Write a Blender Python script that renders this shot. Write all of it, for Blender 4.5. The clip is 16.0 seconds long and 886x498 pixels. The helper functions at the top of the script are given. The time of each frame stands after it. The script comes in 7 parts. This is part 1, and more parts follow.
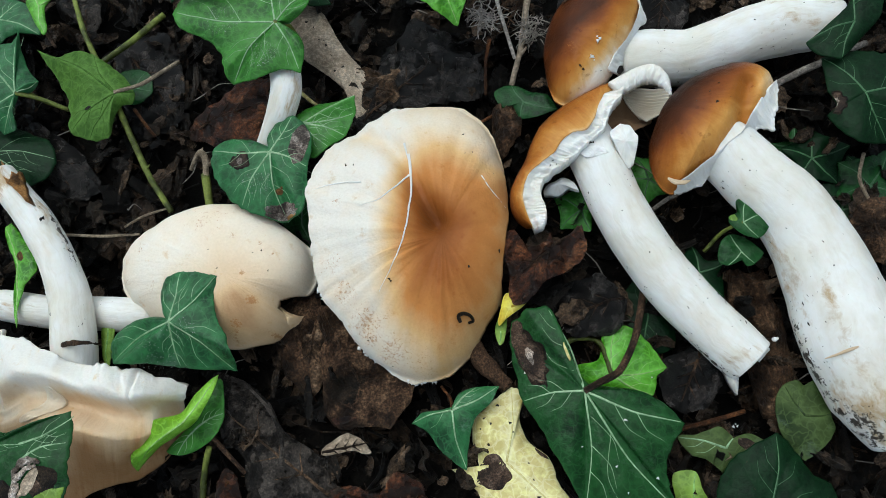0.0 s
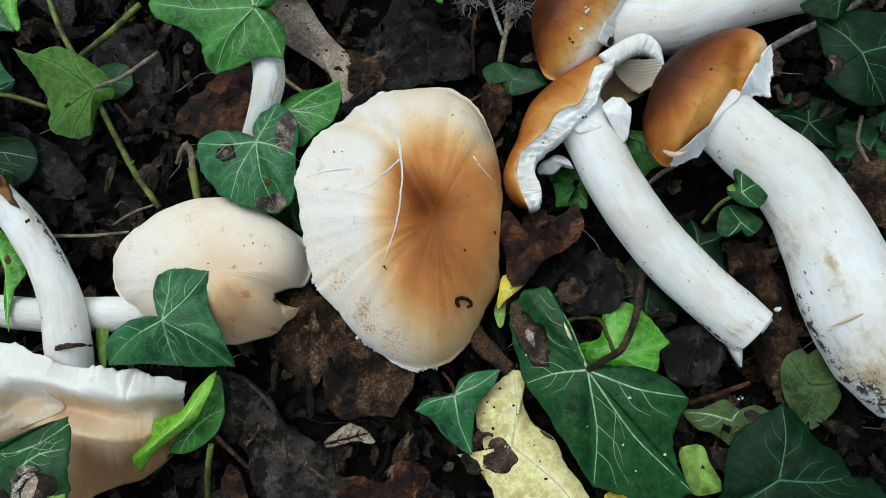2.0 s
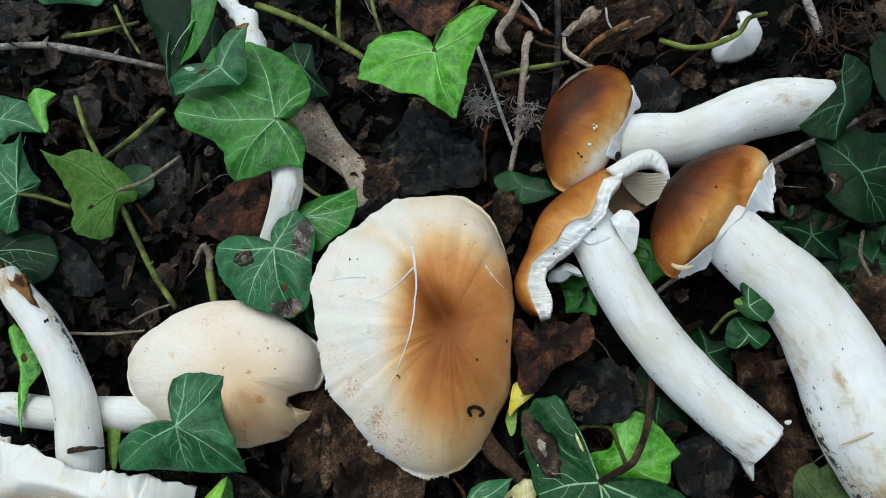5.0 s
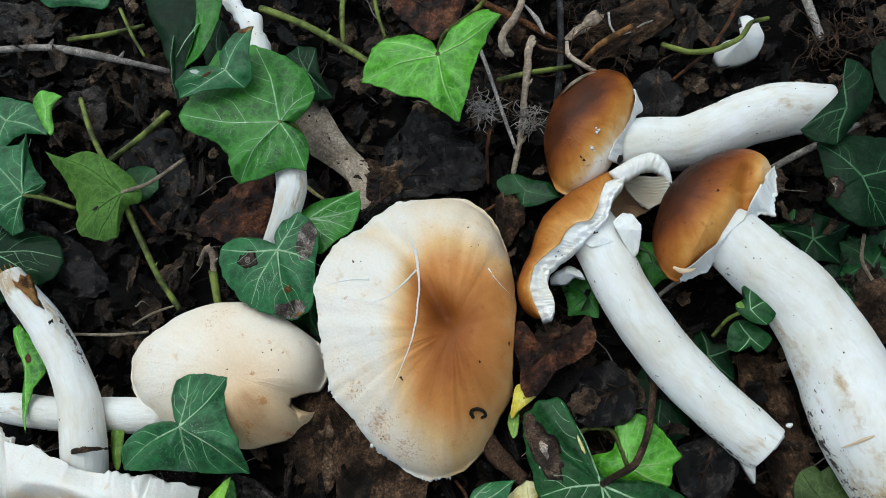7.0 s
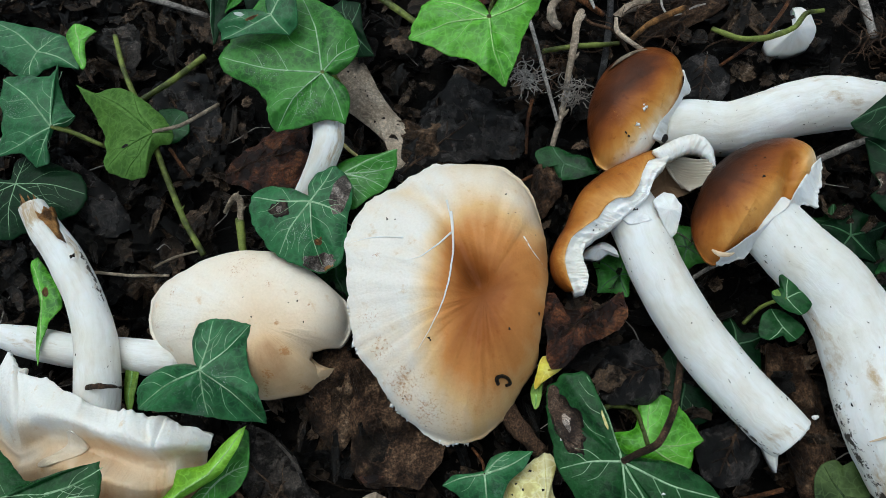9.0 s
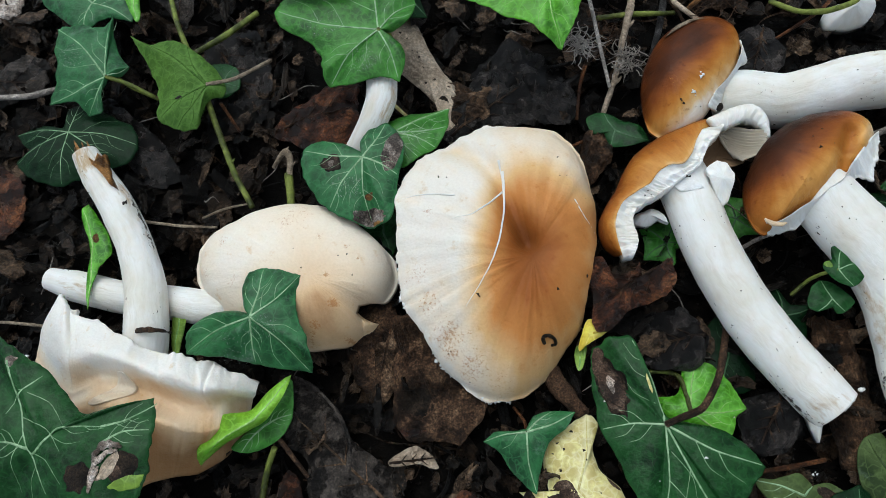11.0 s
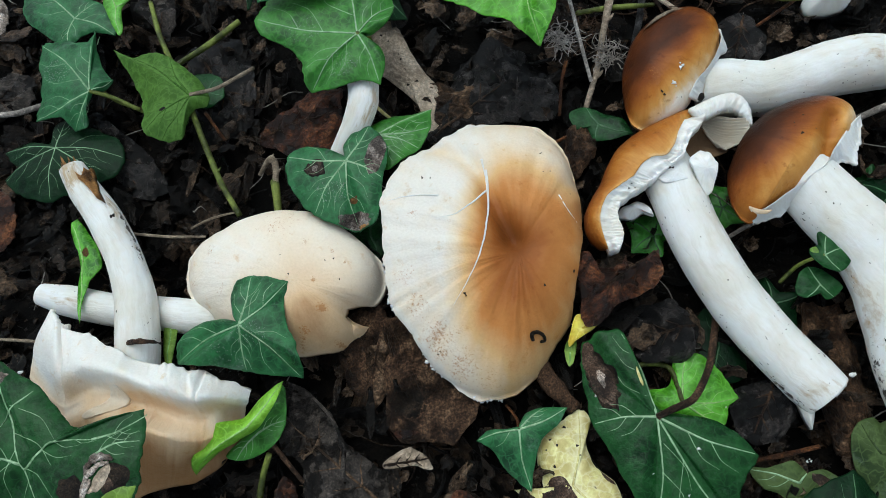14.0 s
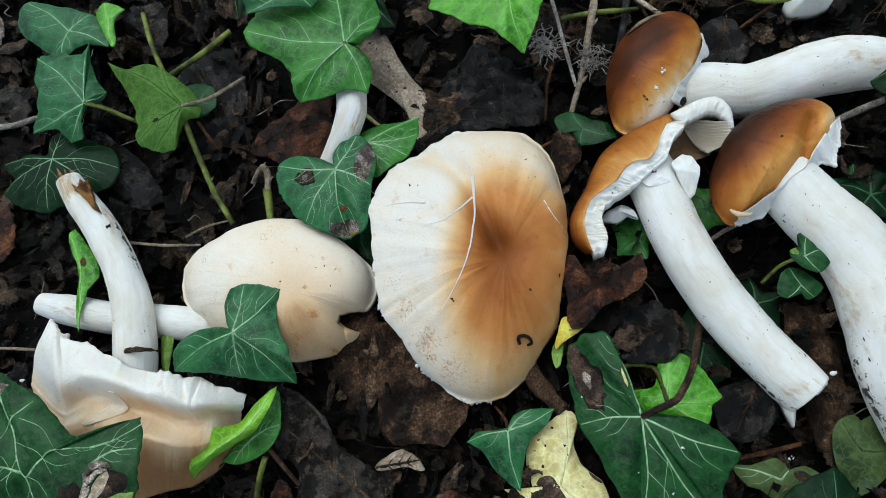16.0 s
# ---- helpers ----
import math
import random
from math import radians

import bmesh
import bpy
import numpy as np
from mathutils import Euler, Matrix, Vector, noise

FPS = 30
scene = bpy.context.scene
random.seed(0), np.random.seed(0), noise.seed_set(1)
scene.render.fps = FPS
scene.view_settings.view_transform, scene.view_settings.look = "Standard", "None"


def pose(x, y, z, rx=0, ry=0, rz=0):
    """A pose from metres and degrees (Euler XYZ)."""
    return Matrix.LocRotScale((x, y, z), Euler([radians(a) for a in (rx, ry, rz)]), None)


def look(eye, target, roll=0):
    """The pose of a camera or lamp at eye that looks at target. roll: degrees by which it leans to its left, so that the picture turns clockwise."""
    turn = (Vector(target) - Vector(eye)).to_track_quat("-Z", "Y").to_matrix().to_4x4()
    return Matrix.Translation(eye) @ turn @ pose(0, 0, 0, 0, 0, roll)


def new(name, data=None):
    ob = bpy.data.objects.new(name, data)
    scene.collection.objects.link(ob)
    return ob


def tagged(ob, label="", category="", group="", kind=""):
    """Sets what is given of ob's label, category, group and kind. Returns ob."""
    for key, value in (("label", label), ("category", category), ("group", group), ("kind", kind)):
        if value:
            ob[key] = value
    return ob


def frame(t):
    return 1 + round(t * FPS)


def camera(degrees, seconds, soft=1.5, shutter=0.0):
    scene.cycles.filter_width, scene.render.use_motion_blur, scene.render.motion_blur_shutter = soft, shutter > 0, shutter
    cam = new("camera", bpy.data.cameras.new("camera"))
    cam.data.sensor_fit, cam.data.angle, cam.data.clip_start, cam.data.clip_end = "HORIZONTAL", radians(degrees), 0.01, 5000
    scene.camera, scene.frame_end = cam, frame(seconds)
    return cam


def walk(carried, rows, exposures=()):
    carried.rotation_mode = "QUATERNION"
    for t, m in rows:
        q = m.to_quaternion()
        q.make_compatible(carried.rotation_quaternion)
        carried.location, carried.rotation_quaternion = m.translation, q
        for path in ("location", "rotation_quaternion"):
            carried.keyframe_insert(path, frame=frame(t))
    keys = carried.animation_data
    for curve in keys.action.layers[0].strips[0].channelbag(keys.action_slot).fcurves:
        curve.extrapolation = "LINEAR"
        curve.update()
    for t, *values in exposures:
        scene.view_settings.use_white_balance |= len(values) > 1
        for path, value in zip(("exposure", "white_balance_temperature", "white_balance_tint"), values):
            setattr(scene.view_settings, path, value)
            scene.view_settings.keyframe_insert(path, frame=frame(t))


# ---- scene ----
# A handful of picked mushrooms on dark leaf litter among ivy. Plan numbers are in centimetres; CM turns them into metres.
CM = 0.01

# ---- camera ----
cam = camera(64.0, 16.0, soft=0.7)
PATH = [
    (0, 0.03036, -0.04562, 0.20545, 14.675, 9.295, 1.200),
    (0.5, 0.03059, -0.04429, 0.20562, 14.158, 9.408, 0.622),
    (1, 0.03101, -0.04473, 0.20427, 14.331, 9.503, 0.294),
    (1.5, 0.03049, -0.04379, 0.20252, 13.199, 9.507, -0.459),
    (2, 0.03018, -0.04290, 0.20262, 12.375, 9.618, -1.528),
    (2.5, 0.03018, -0.04213, 0.20302, 11.949, 9.963, -2.547),
    (3, 0.02965, -0.04048, 0.20568, 11.694, 10.263, -2.593),
    (3.5, 0.02948, -0.03389, 0.20970, 14.747, 9.929, -2.038),
    (4, 0.02858, -0.03168, 0.21023, 16.742, 9.520, -1.393),
    (6.5, 0.02849, -0.03195, 0.21060, 17.705, 9.802, -0.843),
    (7, 0.02823, -0.03216, 0.21121, 17.765, 9.644, -0.792),
    (7.5, 0.02775, -0.03278, 0.21047, 17.973, 9.534, -0.563),
    (8, 0.02690, -0.03199, 0.21062, 17.701, 9.195, -0.152),
    (8.5, 0.02443, -0.03188, 0.20882, 17.603, 8.587, 0.752),
    (9, 0.01591, -0.03917, 0.20814, 17.729, 7.593, 3.629),
    (9.5, 0.00494, -0.04818, 0.20825, 17.690, 6.754, 7.488),
    (12, 0.00889, -0.04881, 0.20771, 17.082, 8.674, 5.220),
    (12.5, 0.01015, -0.05012, 0.20689, 17.582, 8.716, 5.010),
    (13, 0.01072, -0.04922, 0.20690, 17.327, 8.727, 4.656),
    (13.5, 0.01115, -0.04907, 0.20674, 17.257, 8.826, 4.318),
    (14, 0.01168, -0.04822, 0.20744, 16.966, 8.938, 4.234),
    (14.5, 0.01194, -0.04920, 0.20830, 17.186, 8.877, 4.234),
    (15, 0.01336, -0.04600, 0.20990, 16.242, 9.207, 4.061),
    (15.5, 0.01414, -0.04611, 0.21116, 16.234, 9.277, 3.787),
    (16, 0.01701, -0.04529, 0.21153, 16.224, 9.575, 3.482),
]
walk(cam, [(t, pose(x, y, z, rx, ry, rz)) for t, x, y, z, rx, ry, rz in PATH], exposures=((0.0, 0.33, 5950, 1), (3.5, 0.30, 5850, 1), (8.5, 0.30, 5850, 1), (9.5, 0.20, 5850, 1), (12.0, 0.36, 6050, 6), (13.0, 0.35, 6000, 5), (14.0, 0.31, 5850, 1), (16.0, 0.31, 5800, 1)))

# ---- light: a bright overcast sky, brighter on the far side ----
SUN_EL, SUN_AZ = 66, 335
world = bpy.data.worlds.new("overcast_sky")
scene.world = world
world.use_nodes = True
wn = world.node_tree.nodes
sky = wn.new("ShaderNodeTexSky")
sky.sky_type, sky.sun_disc = "NISHITA", False
sky.sun_elevation, sky.sun_rotation = radians(SUN_EL), radians(SUN_AZ)
sky.air_density, sky.dust_density, sky.ozone_density = 1.0, 3.0, 1.0
haze = wn.new("ShaderNodeHueSaturation")
haze.inputs["Saturation"].default_value = 0.35
world.node_tree.links.new(sky.outputs[0], haze.inputs["Color"])
world.node_tree.links.new(haze.outputs[0], wn["Background"].inputs[0])
wn["Background"].inputs[1].default_value = 0.125
sun = new("sun", bpy.data.lights.new("sun", "SUN"))
sun.data.energy, sun.data.angle, sun.data.color = 0.95, radians(55), (1.0, 0.96, 0.9)
az, el = radians(SUN_AZ), radians(SUN_EL)
sun.matrix_world = look((math.sin(az) * math.cos(el), math.cos(az) * math.cos(el), math.sin(el)), (0, 0, 0))


# ---- materials ----
def nodes_of(name):
    m = bpy.data.materials.new(name)
    m.use_nodes = True
    return m, m.node_tree.nodes, m.node_tree.links, m.node_tree.nodes["Principled BSDF"]


def ramp_node(nt, stops):
    r = nt.new("ShaderNodeValToRGB")
    while len(r.color_ramp.elements) < len(stops):
        r.color_ramp.elements.new(0.5)
    for e, (p, c) in zip(r.color_ramp.elements, stops):
        e.position, e.color = p, (*c, 1)
    return r


def noise_node(nt, ln, coord, scale, detail=4, rough=0.55):
    n = nt.new("ShaderNodeTexNoise")
    n.inputs["Scale"].default_value, n.inputs["Detail"].default_value, n.inputs["Roughness"].default_value = scale, detail, rough
    if coord:
        ln.new(coord, n.inputs["Vector"])
    return n


def mix_colour(nt, ln, fac, a, b, kind="MIX"):
    m = nt.new("ShaderNodeMix")
    m.data_type, m.blend_type = "RGBA", kind
    for sock, val in ((m.inputs[0], fac), (m.inputs[6], a), (m.inputs[7], b)):
        if isinstance(val, (int, float)):
            sock.default_value = val
        elif isinstance(val, tuple):
            sock.default_value = (*val, 1)
        else:
            ln.new(val, sock)
    return m.outputs[2]


def math_node(nt, ln, op, a, b=0.0):
    m = nt.new("ShaderNodeMath")
    m.operation = op
    for sock, val in zip(m.inputs, (a, b)):
        if isinstance(val, (int, float)):
            sock.default_value = val
        else:
            ln.new(val, sock)
    return m.outputs[0]


def bump_to(nt, ln, bsdf, height, strength, dist=0.001):
    b = nt.new("ShaderNodeBump")
    b.inputs["Strength"].default_value, b.inputs["Distance"].default_value = strength, dist
    ln.new(height, b.inputs["Height"])
    ln.new(b.outputs[0], bsdf.inputs["Normal"])


def tissue(bsdf, amount, scale):
    bsdf.inputs["Subsurface Weight"].default_value = amount
    bsdf.inputs["Subsurface Radius"].default_value = (1.0, 0.6, 0.4)
    bsdf.inputs["Subsurface Scale"].default_value = scale


def stain_by(nt, ln, colour, attribute, scale, tint, amount=0.9, coord=None, edge=(0.50, 0.64)):
    """Soil and rust that cling where the surface says so, broken up by noise."""
    at = nt.new("ShaderNodeAttribute")
    at.attribute_name = attribute
    n = noise_node(nt, ln, coord or nt["Texture Coordinate"].outputs["Object"], scale, 6, 0.72)
    k = math_node(nt, ln, "ADD", at.outputs["Fac"], math_node(nt, ln, "MULTIPLY", math_node(nt, ln, "SUBTRACT", n.outputs[0], 0.5), math_node(nt, ln, "MULTIPLY", math_node(nt, ln, "MINIMUM", math_node(nt, ln, "MULTIPLY", at.outputs["Fac"], 6.0), 1.0), 2.4)))
    r = ramp_node(nt, [(edge[0], (0, 0, 0)), (edge[1], (1, 1, 1))])
    ln.new(k, r.inputs[0])
    return mix_colour(nt, ln, math_node(nt, ln, "MULTIPLY", r.outputs[0], amount), colour, tint)


def cap_material(name, stops, streak=0.16, rough=0.42, blotch=(0.82, 0.68, 0.50), blotch_amount=0.4, damp=0.3):
    """Mushroom skin: a gradient of pigment and some painted shade from crown to rim with fine radial streaks, pores and
    rusty blotches.
    """
    m, nt, ln, b = nodes_of(name)
    co = nt.new("ShaderNodeTexCoord")
    tone = nt.new("ShaderNodeAttribute")
    tone.attribute_name = "tone"
    stretch = nt.new("ShaderNodeMapping")
    stretch.inputs["Scale"].default_value = (46, 2.2, 1)
    ln.new(co.outputs["UV"], stretch.inputs[0])
    s = noise_node(nt, ln, stretch.outputs[0], 1.0, 5)
    wide = nt.new("ShaderNodeMapping")
    wide.inputs["Scale"].default_value = (15, 1.3, 1)
    ln.new(co.outputs["UV"], wide.inputs[0])
    broad = noise_node(nt, ln, wide.outputs[0], 1.0, 3)
    big = noise_node(nt, ln, co.outputs["Object"], 110, 4)
    spread = math_node(nt, ln, "MULTIPLY", math_node(nt, ln, "SUBTRACT", broad.outputs[0], 0.5), streak * 1.6)
    sep = nt.new("ShaderNodeSeparateXYZ")
    ln.new(co.outputs["UV"], sep.inputs[0])
    fade = math_node(nt, ln, "MINIMUM", math_node(nt, ln, "MULTIPLY", sep.outputs[1], 2.2), 1.0)
    spread = math_node(nt, ln, "MULTIPLY", spread, fade)
    lines = math_node(nt, ln, "MULTIPLY", math_node(nt, ln, "MULTIPLY", math_node(nt, ln, "SUBTRACT", s.outputs[0], 0.5), streak * 1.5), fade)
    t = math_node(nt, ln, "ADD", tone.outputs["Fac"], lines)
    t = math_node(nt, ln, "ADD", t, math_node(nt, ln, "MULTIPLY", math_node(nt, ln, "SUBTRACT", big.outputs[0], 0.5), 0.24))
    t = math_node(nt, ln, "ADD", t, spread)
    r = ramp_node(nt, stops)
    ln.new(t, r.inputs[0])
    fine = noise_node(nt, ln, co.outputs["Object"], 1400, 3)
    blot = noise_node(nt, ln, co.outputs["Object"], 260, 5, 0.65)
    mask = ramp_node(nt, [(0.60, (0, 0, 0)), (0.74, (1, 1, 1))])
    ln.new(blot.outputs[0], mask.inputs[0])
    c = mix_colour(nt, ln, math_node(nt, ln, "MULTIPLY", mask.outputs[0], blotch_amount * 2), r.outputs[0], blotch, "MULTIPLY")
    shade = ramp_node(nt, [(0.25, (0.92, 0.91, 0.90)), (0.75, (1.0, 1.0, 1.0))])
    ln.new(fine.outputs[0], shade.inputs[0])
    c = mix_colour(nt, ln, 1.0, c, shade.outputs[0], "MULTIPLY")
    c = stain_by(nt, ln, c, "rust", 1300, (0.38, 0.155, 0.035), 0.72, edge=(0.43, 0.74))
    ln.new(c, b.inputs["Base Color"])
    b.inputs["Roughness"].default_value = rough
    b.inputs["Specular IOR Level"].default_value = damp
    tissue(b, 0.12, 0.003)
    h = math_node(nt, ln, "ADD", math_node(nt, ln, "MULTIPLY", math_node(nt, ln, "MULTIPLY", s.outputs[0], fade), 0.5), math_node(nt, ln, "MULTIPLY", big.outputs[0], 1.2))
    h = math_node(nt, ln, "ADD", h, math_node(nt, ln, "MULTIPLY", fine.outputs[0], 0.25))
    bump_to(nt, ln, b, math_node(nt, ln, "ADD", h, math_node(nt, ln, "MULTIPLY", broad.outputs[0], fade)), 0.40, 0.0014)
    return m


def flesh_material(name, base, stain, fibre=(26, 0.9), stain_amount=0.5, rough=0.62, lo=0.55, hi=0.78):
    """White mushroom flesh: wandering fibres, faint yellow and brown stains, specks and a dull sheen."""
    m, nt, ln, b = nodes_of(name)
    co = nt.new("ShaderNodeTexCoord")
    sway = noise_node(nt, ln, co.outputs["Object"], 90, 3)
    bent = mix_colour(nt, ln, 0.10, co.outputs["UV"], sway.outputs[1])

    def along(u, v):
        mp = nt.new("ShaderNodeMapping")
        mp.inputs["Scale"].default_value = (u, v, 1)
        ln.new(bent, mp.inputs[0])
        return mp.outputs[0]
    s = noise_node(nt, ln, along(*fibre), 1.0, 8, 0.68)
    wide = noise_node(nt, ln, along(6, 0.5), 1.0, 5, 0.65)
    mask = ramp_node(nt, [(lo, (0, 0, 0)), (hi, (1, 1, 1))])
    ln.new(wide.outputs[0], mask.inputs[0])
    fib = ramp_node(nt, [(0.30, (0.90, 0.885, 0.86)), (0.52, (1, 1, 1))])
    ln.new(s.outputs[0], fib.inputs[0])
    c = mix_colour(nt, ln, math_node(nt, ln, "MULTIPLY", mask.outputs[0], stain_amount), base, stain)
    c = mix_colour(nt, ln, 1.0, c, fib.outputs[0], "MULTIPLY")
    patch = noise_node(nt, ln, co.outputs["Object"], 75, 4, 0.6)
    pm = ramp_node(nt, [(0.42, (1, 1, 1)), (0.66, (0.90, 0.87, 0.80))])
    ln.new(patch.outputs[0], pm.inputs[0])
    c = mix_colour(nt, ln, 1.0, c, pm.outputs[0], "MULTIPLY")
    fine = noise_node(nt, ln, co.outputs["Object"], 700, 5, 0.7)
    dots = ramp_node(nt, [(0.69, (0, 0, 0)), (0.76, (1, 1, 1))])
    ln.new(fine.outputs[0], dots.inputs[0])
    c = mix_colour(nt, ln, math_node(nt, ln, "MULTIPLY", dots.outputs[0], 0.5), c, (0.25, 0.19, 0.12))
    c = stain_by(nt, ln, c, "rust", 1.0, (0.40, 0.275, 0.13), 0.85, along(16, 1.3), (0.34, 0.80))
    c = stain_by(nt, ln, c, "soil", 1.0, (0.022, 0.014, 0.008), 0.95, along(30, 4.5))
    ln.new(c, b.inputs["Base Color"])
    b.inputs["Roughness"].default_value = rough
    b.inputs["Specular IOR Level"].default_value = 0.25
    tissue(b, 0.15, 0.004)
    h = math_node(nt, ln, "ADD", s.outputs[0], math_node(nt, ln, "MULTIPLY", wide.outputs[0], 0.9))
    h = math_node(nt, ln, "ADD", h, math_node(nt, ln, "MULTIPLY", patch.outputs[0], 0.8))
    h = math_node(nt, ln, "ADD", h, math_node(nt, ln, "MULTIPLY", fine.outputs[0], 0.15))
    bump_to(nt, ln, b, h, 0.42, 0.0011)
    return m


def leaf_material(name, lo, hi, rough=0.34, dust=0.35, spec=0.5, through_light=0.12):
    """A waxy ivy blade: mottled green, pale cell network, dusty grey films and damp patches."""
    m, nt, ln, b = nodes_of(name)
    co = nt.new("ShaderNodeTexCoord")
    info = nt.new("ShaderNodeObjectInfo")
    shift = nt.new("ShaderNodeVectorMath")
    shift.operation = "ADD"
    ln.new(co.outputs["Object"], shift.inputs[0])
    ln.new(info.outputs["Random"], shift.inputs[1])
    p = shift.outputs[0]
    n1 = noise_node(nt, ln, p, 70, 5, 0.6)
    r = ramp_node(nt, [(0.36, lo), (0.64, hi)])
    ln.new(n1.outputs[0], r.inputs[0])
    vor = nt.new("ShaderNodeTexVoronoi")
    vor.feature = "DISTANCE_TO_EDGE"
    vor.inputs["Scale"].default_value = 330
    warp = mix_colour(nt, ln, 0.006, p, noise_node(nt, ln, p, 200, 2).outputs[1])
    ln.new(warp, vor.inputs["Vector"])
    net = ramp_node(nt, [(0.0, (1, 1, 1)), (0.09, (0, 0, 0))])
    ln.new(vor.outputs[0], net.inputs[0])
    c = mix_colour(nt, ln, math_node(nt, ln, "MULTIPLY", net.outputs[0], 0.30), r.outputs[0], tuple(min(1.0, v * 2.2 + 0.25 * max(hi)) for v in hi))
    cells = noise_node(nt, ln, p, 330, 4, 0.6)
    cm_ = ramp_node(nt, [(0.46, (0, 0, 0)), (0.66, (1, 1, 1))])
    ln.new(cells.outputs[0], cm_.inputs[0])
    c = mix_colour(nt, ln, math_node(nt, ln, "MULTIPLY", cm_.outputs[0], 0.55), c, tuple(min(1.0, v * 1.7 + 0.05 * max(hi)) for v in hi))
    near = nt.new("ShaderNodeAttribute")
    near.attribute_name = "tone"
    halo = math_node(nt, ln, "MULTIPLY", near.outputs["Fac"], math_node(nt, ln, "ADD", 0.25, math_node(nt, ln, "MULTIPLY", cells.outputs[0], 0.5)))
    c = mix_colour(nt, ln, halo, c, tuple(min(1.0, v * 2.0 + 0.25 * max(hi)) for v in hi))
    film = noise_node(nt, ln, p, 160, 7, 0.72)
    fm = ramp_node(nt, [(0.56, (0, 0, 0)), (0.72, (1, 1, 1))])
    ln.new(film.outputs[0], fm.inputs[0])
    c = mix_colour(nt, ln, math_node(nt, ln, "MULTIPLY", fm.outputs[0], dust), c, (0.30, 0.38, 0.33))
    speck = noise_node(nt, ln, p, 900, 2)
    sm = ramp_node(nt, [(0.72, (0, 0, 0)), (0.76, (1, 1, 1))])
    ln.new(speck.outputs[0], sm.inputs[0])
    c = mix_colour(nt, ln, math_node(nt, ln, "MULTIPLY", sm.outputs[0], 0.5), c, (0.05, 0.035, 0.02))
    ln.new(c, b.inputs["Base Color"])
    rr = math_node(nt, ln, "ADD", rough, math_node(nt, ln, "MULTIPLY", fm.outputs[0], 0.3))
    ln.new(rr, b.inputs["Roughness"])
    b.inputs["Specular IOR Level"].default_value = spec
    h = math_node(nt, ln, "ADD", n1.outputs[0], math_node(nt, ln, "MULTIPLY", noise_node(nt, ln, p, 600, 5, 0.7).outputs[0], 0.30))
    bump_to(nt, ln, b, h, 0.65, 0.0014)
    tr = nt.new("ShaderNodeBsdfTranslucent")
    ln.new(c, tr.inputs[0])
    mx = nt.new("ShaderNodeMixShader")
    mx.inputs[0].default_value = through_light
    ln.new(b.outputs[0], mx.inputs[1])
    ln.new(tr.outputs[0], mx.inputs[2])
    ln.new(mx.outputs[0], nt["Material Output"].inputs[0])
    return m


def litter_material(name, stops, rough=0.55, scale=120, island=False, spec=0.25, bump=1.0, grain=0.8, damp=1.0):
    """Rotting leaf, bark or soil: patchy browns, dark wet stains, rough relief."""
    m, nt, ln, b = nodes_of(name)
    co = nt.new("ShaderNodeTexCoord")
    p = co.outputs["Object"]
    n1 = noise_node(nt, ln, p, scale, 7, 0.68)
    f = n1.outputs[0]
    if island:
        g = nt.new("ShaderNodeNewGeometry")
        f = math_node(nt, ln, "ADD", math_node(nt, ln, "MULTIPLY", f, 0.55), math_node(nt, ln, "MULTIPLY", g.outputs["Random Per Island"], 0.5))
    r = ramp_node(nt, stops)
    ln.new(f, r.inputs[0])
    wet = noise_node(nt, ln, p, scale * 0.5, 3)
    w = ramp_node(nt, [(0.44, (0.35, 0.35, 0.35)), (0.56, (1, 1, 1))])
    ln.new(wet.outputs[0], w.inputs[0])
    c = mix_colour(nt, ln, damp, r.outputs[0], w.outputs[0], "MULTIPLY")
    vor = nt.new("ShaderNodeTexVoronoi")
    vor.feature = "DISTANCE_TO_EDGE"
    vor.inputs["Scale"].default_value = scale * 1.6
    ln.new(p, vor.inputs["Vector"])
    net = ramp_node(nt, [(0.0, (1, 1, 1)), (0.05, (0, 0, 0))])
    ln.new(vor.outputs[0], net.inputs[0])
    c = mix_colour(nt, ln, math_node(nt, ln, "MULTIPLY", net.outputs[0], 0.07), c, stops[-1][1])
    fine = noise_node(nt, ln, p, scale * 7, 5, 0.75)
    crisp = ramp_node(nt, [(0.38, (0.18, 0.18, 0.18)), (0.50, (0.9, 0.9, 0.9)), (0.64, (2.4, 2.4, 2.4))])
    ln.new(fine.outputs[0], crisp.inputs[0])
    c = mix_colour(nt, ln, grain, c, crisp.outputs[0], "MULTIPLY")
    ln.new(c, b.inputs["Base Color"])
    rr = ramp_node(nt, [(0.35, (rough - 0.22,) * 3), (0.65, (rough + 0.15,) * 3)])
    ln.new(wet.outputs[0], rr.inputs[0])
    ln.new(rr.outputs[0], b.inputs["Roughness"])
    b.inputs["Specular IOR Level"].default_value = spec
    h = math_node(nt, ln, "ADD", n1.outputs[0], math_node(nt, ln, "MULTIPLY", fine.outputs[0], 0.45))
    h = math_node(nt, ln, "ADD", h, math_node(nt, ln, "MULTIPLY", net.outputs[0], 0.12))
    bump_to(nt, ln, b, h, bump, 0.0026)
    return m


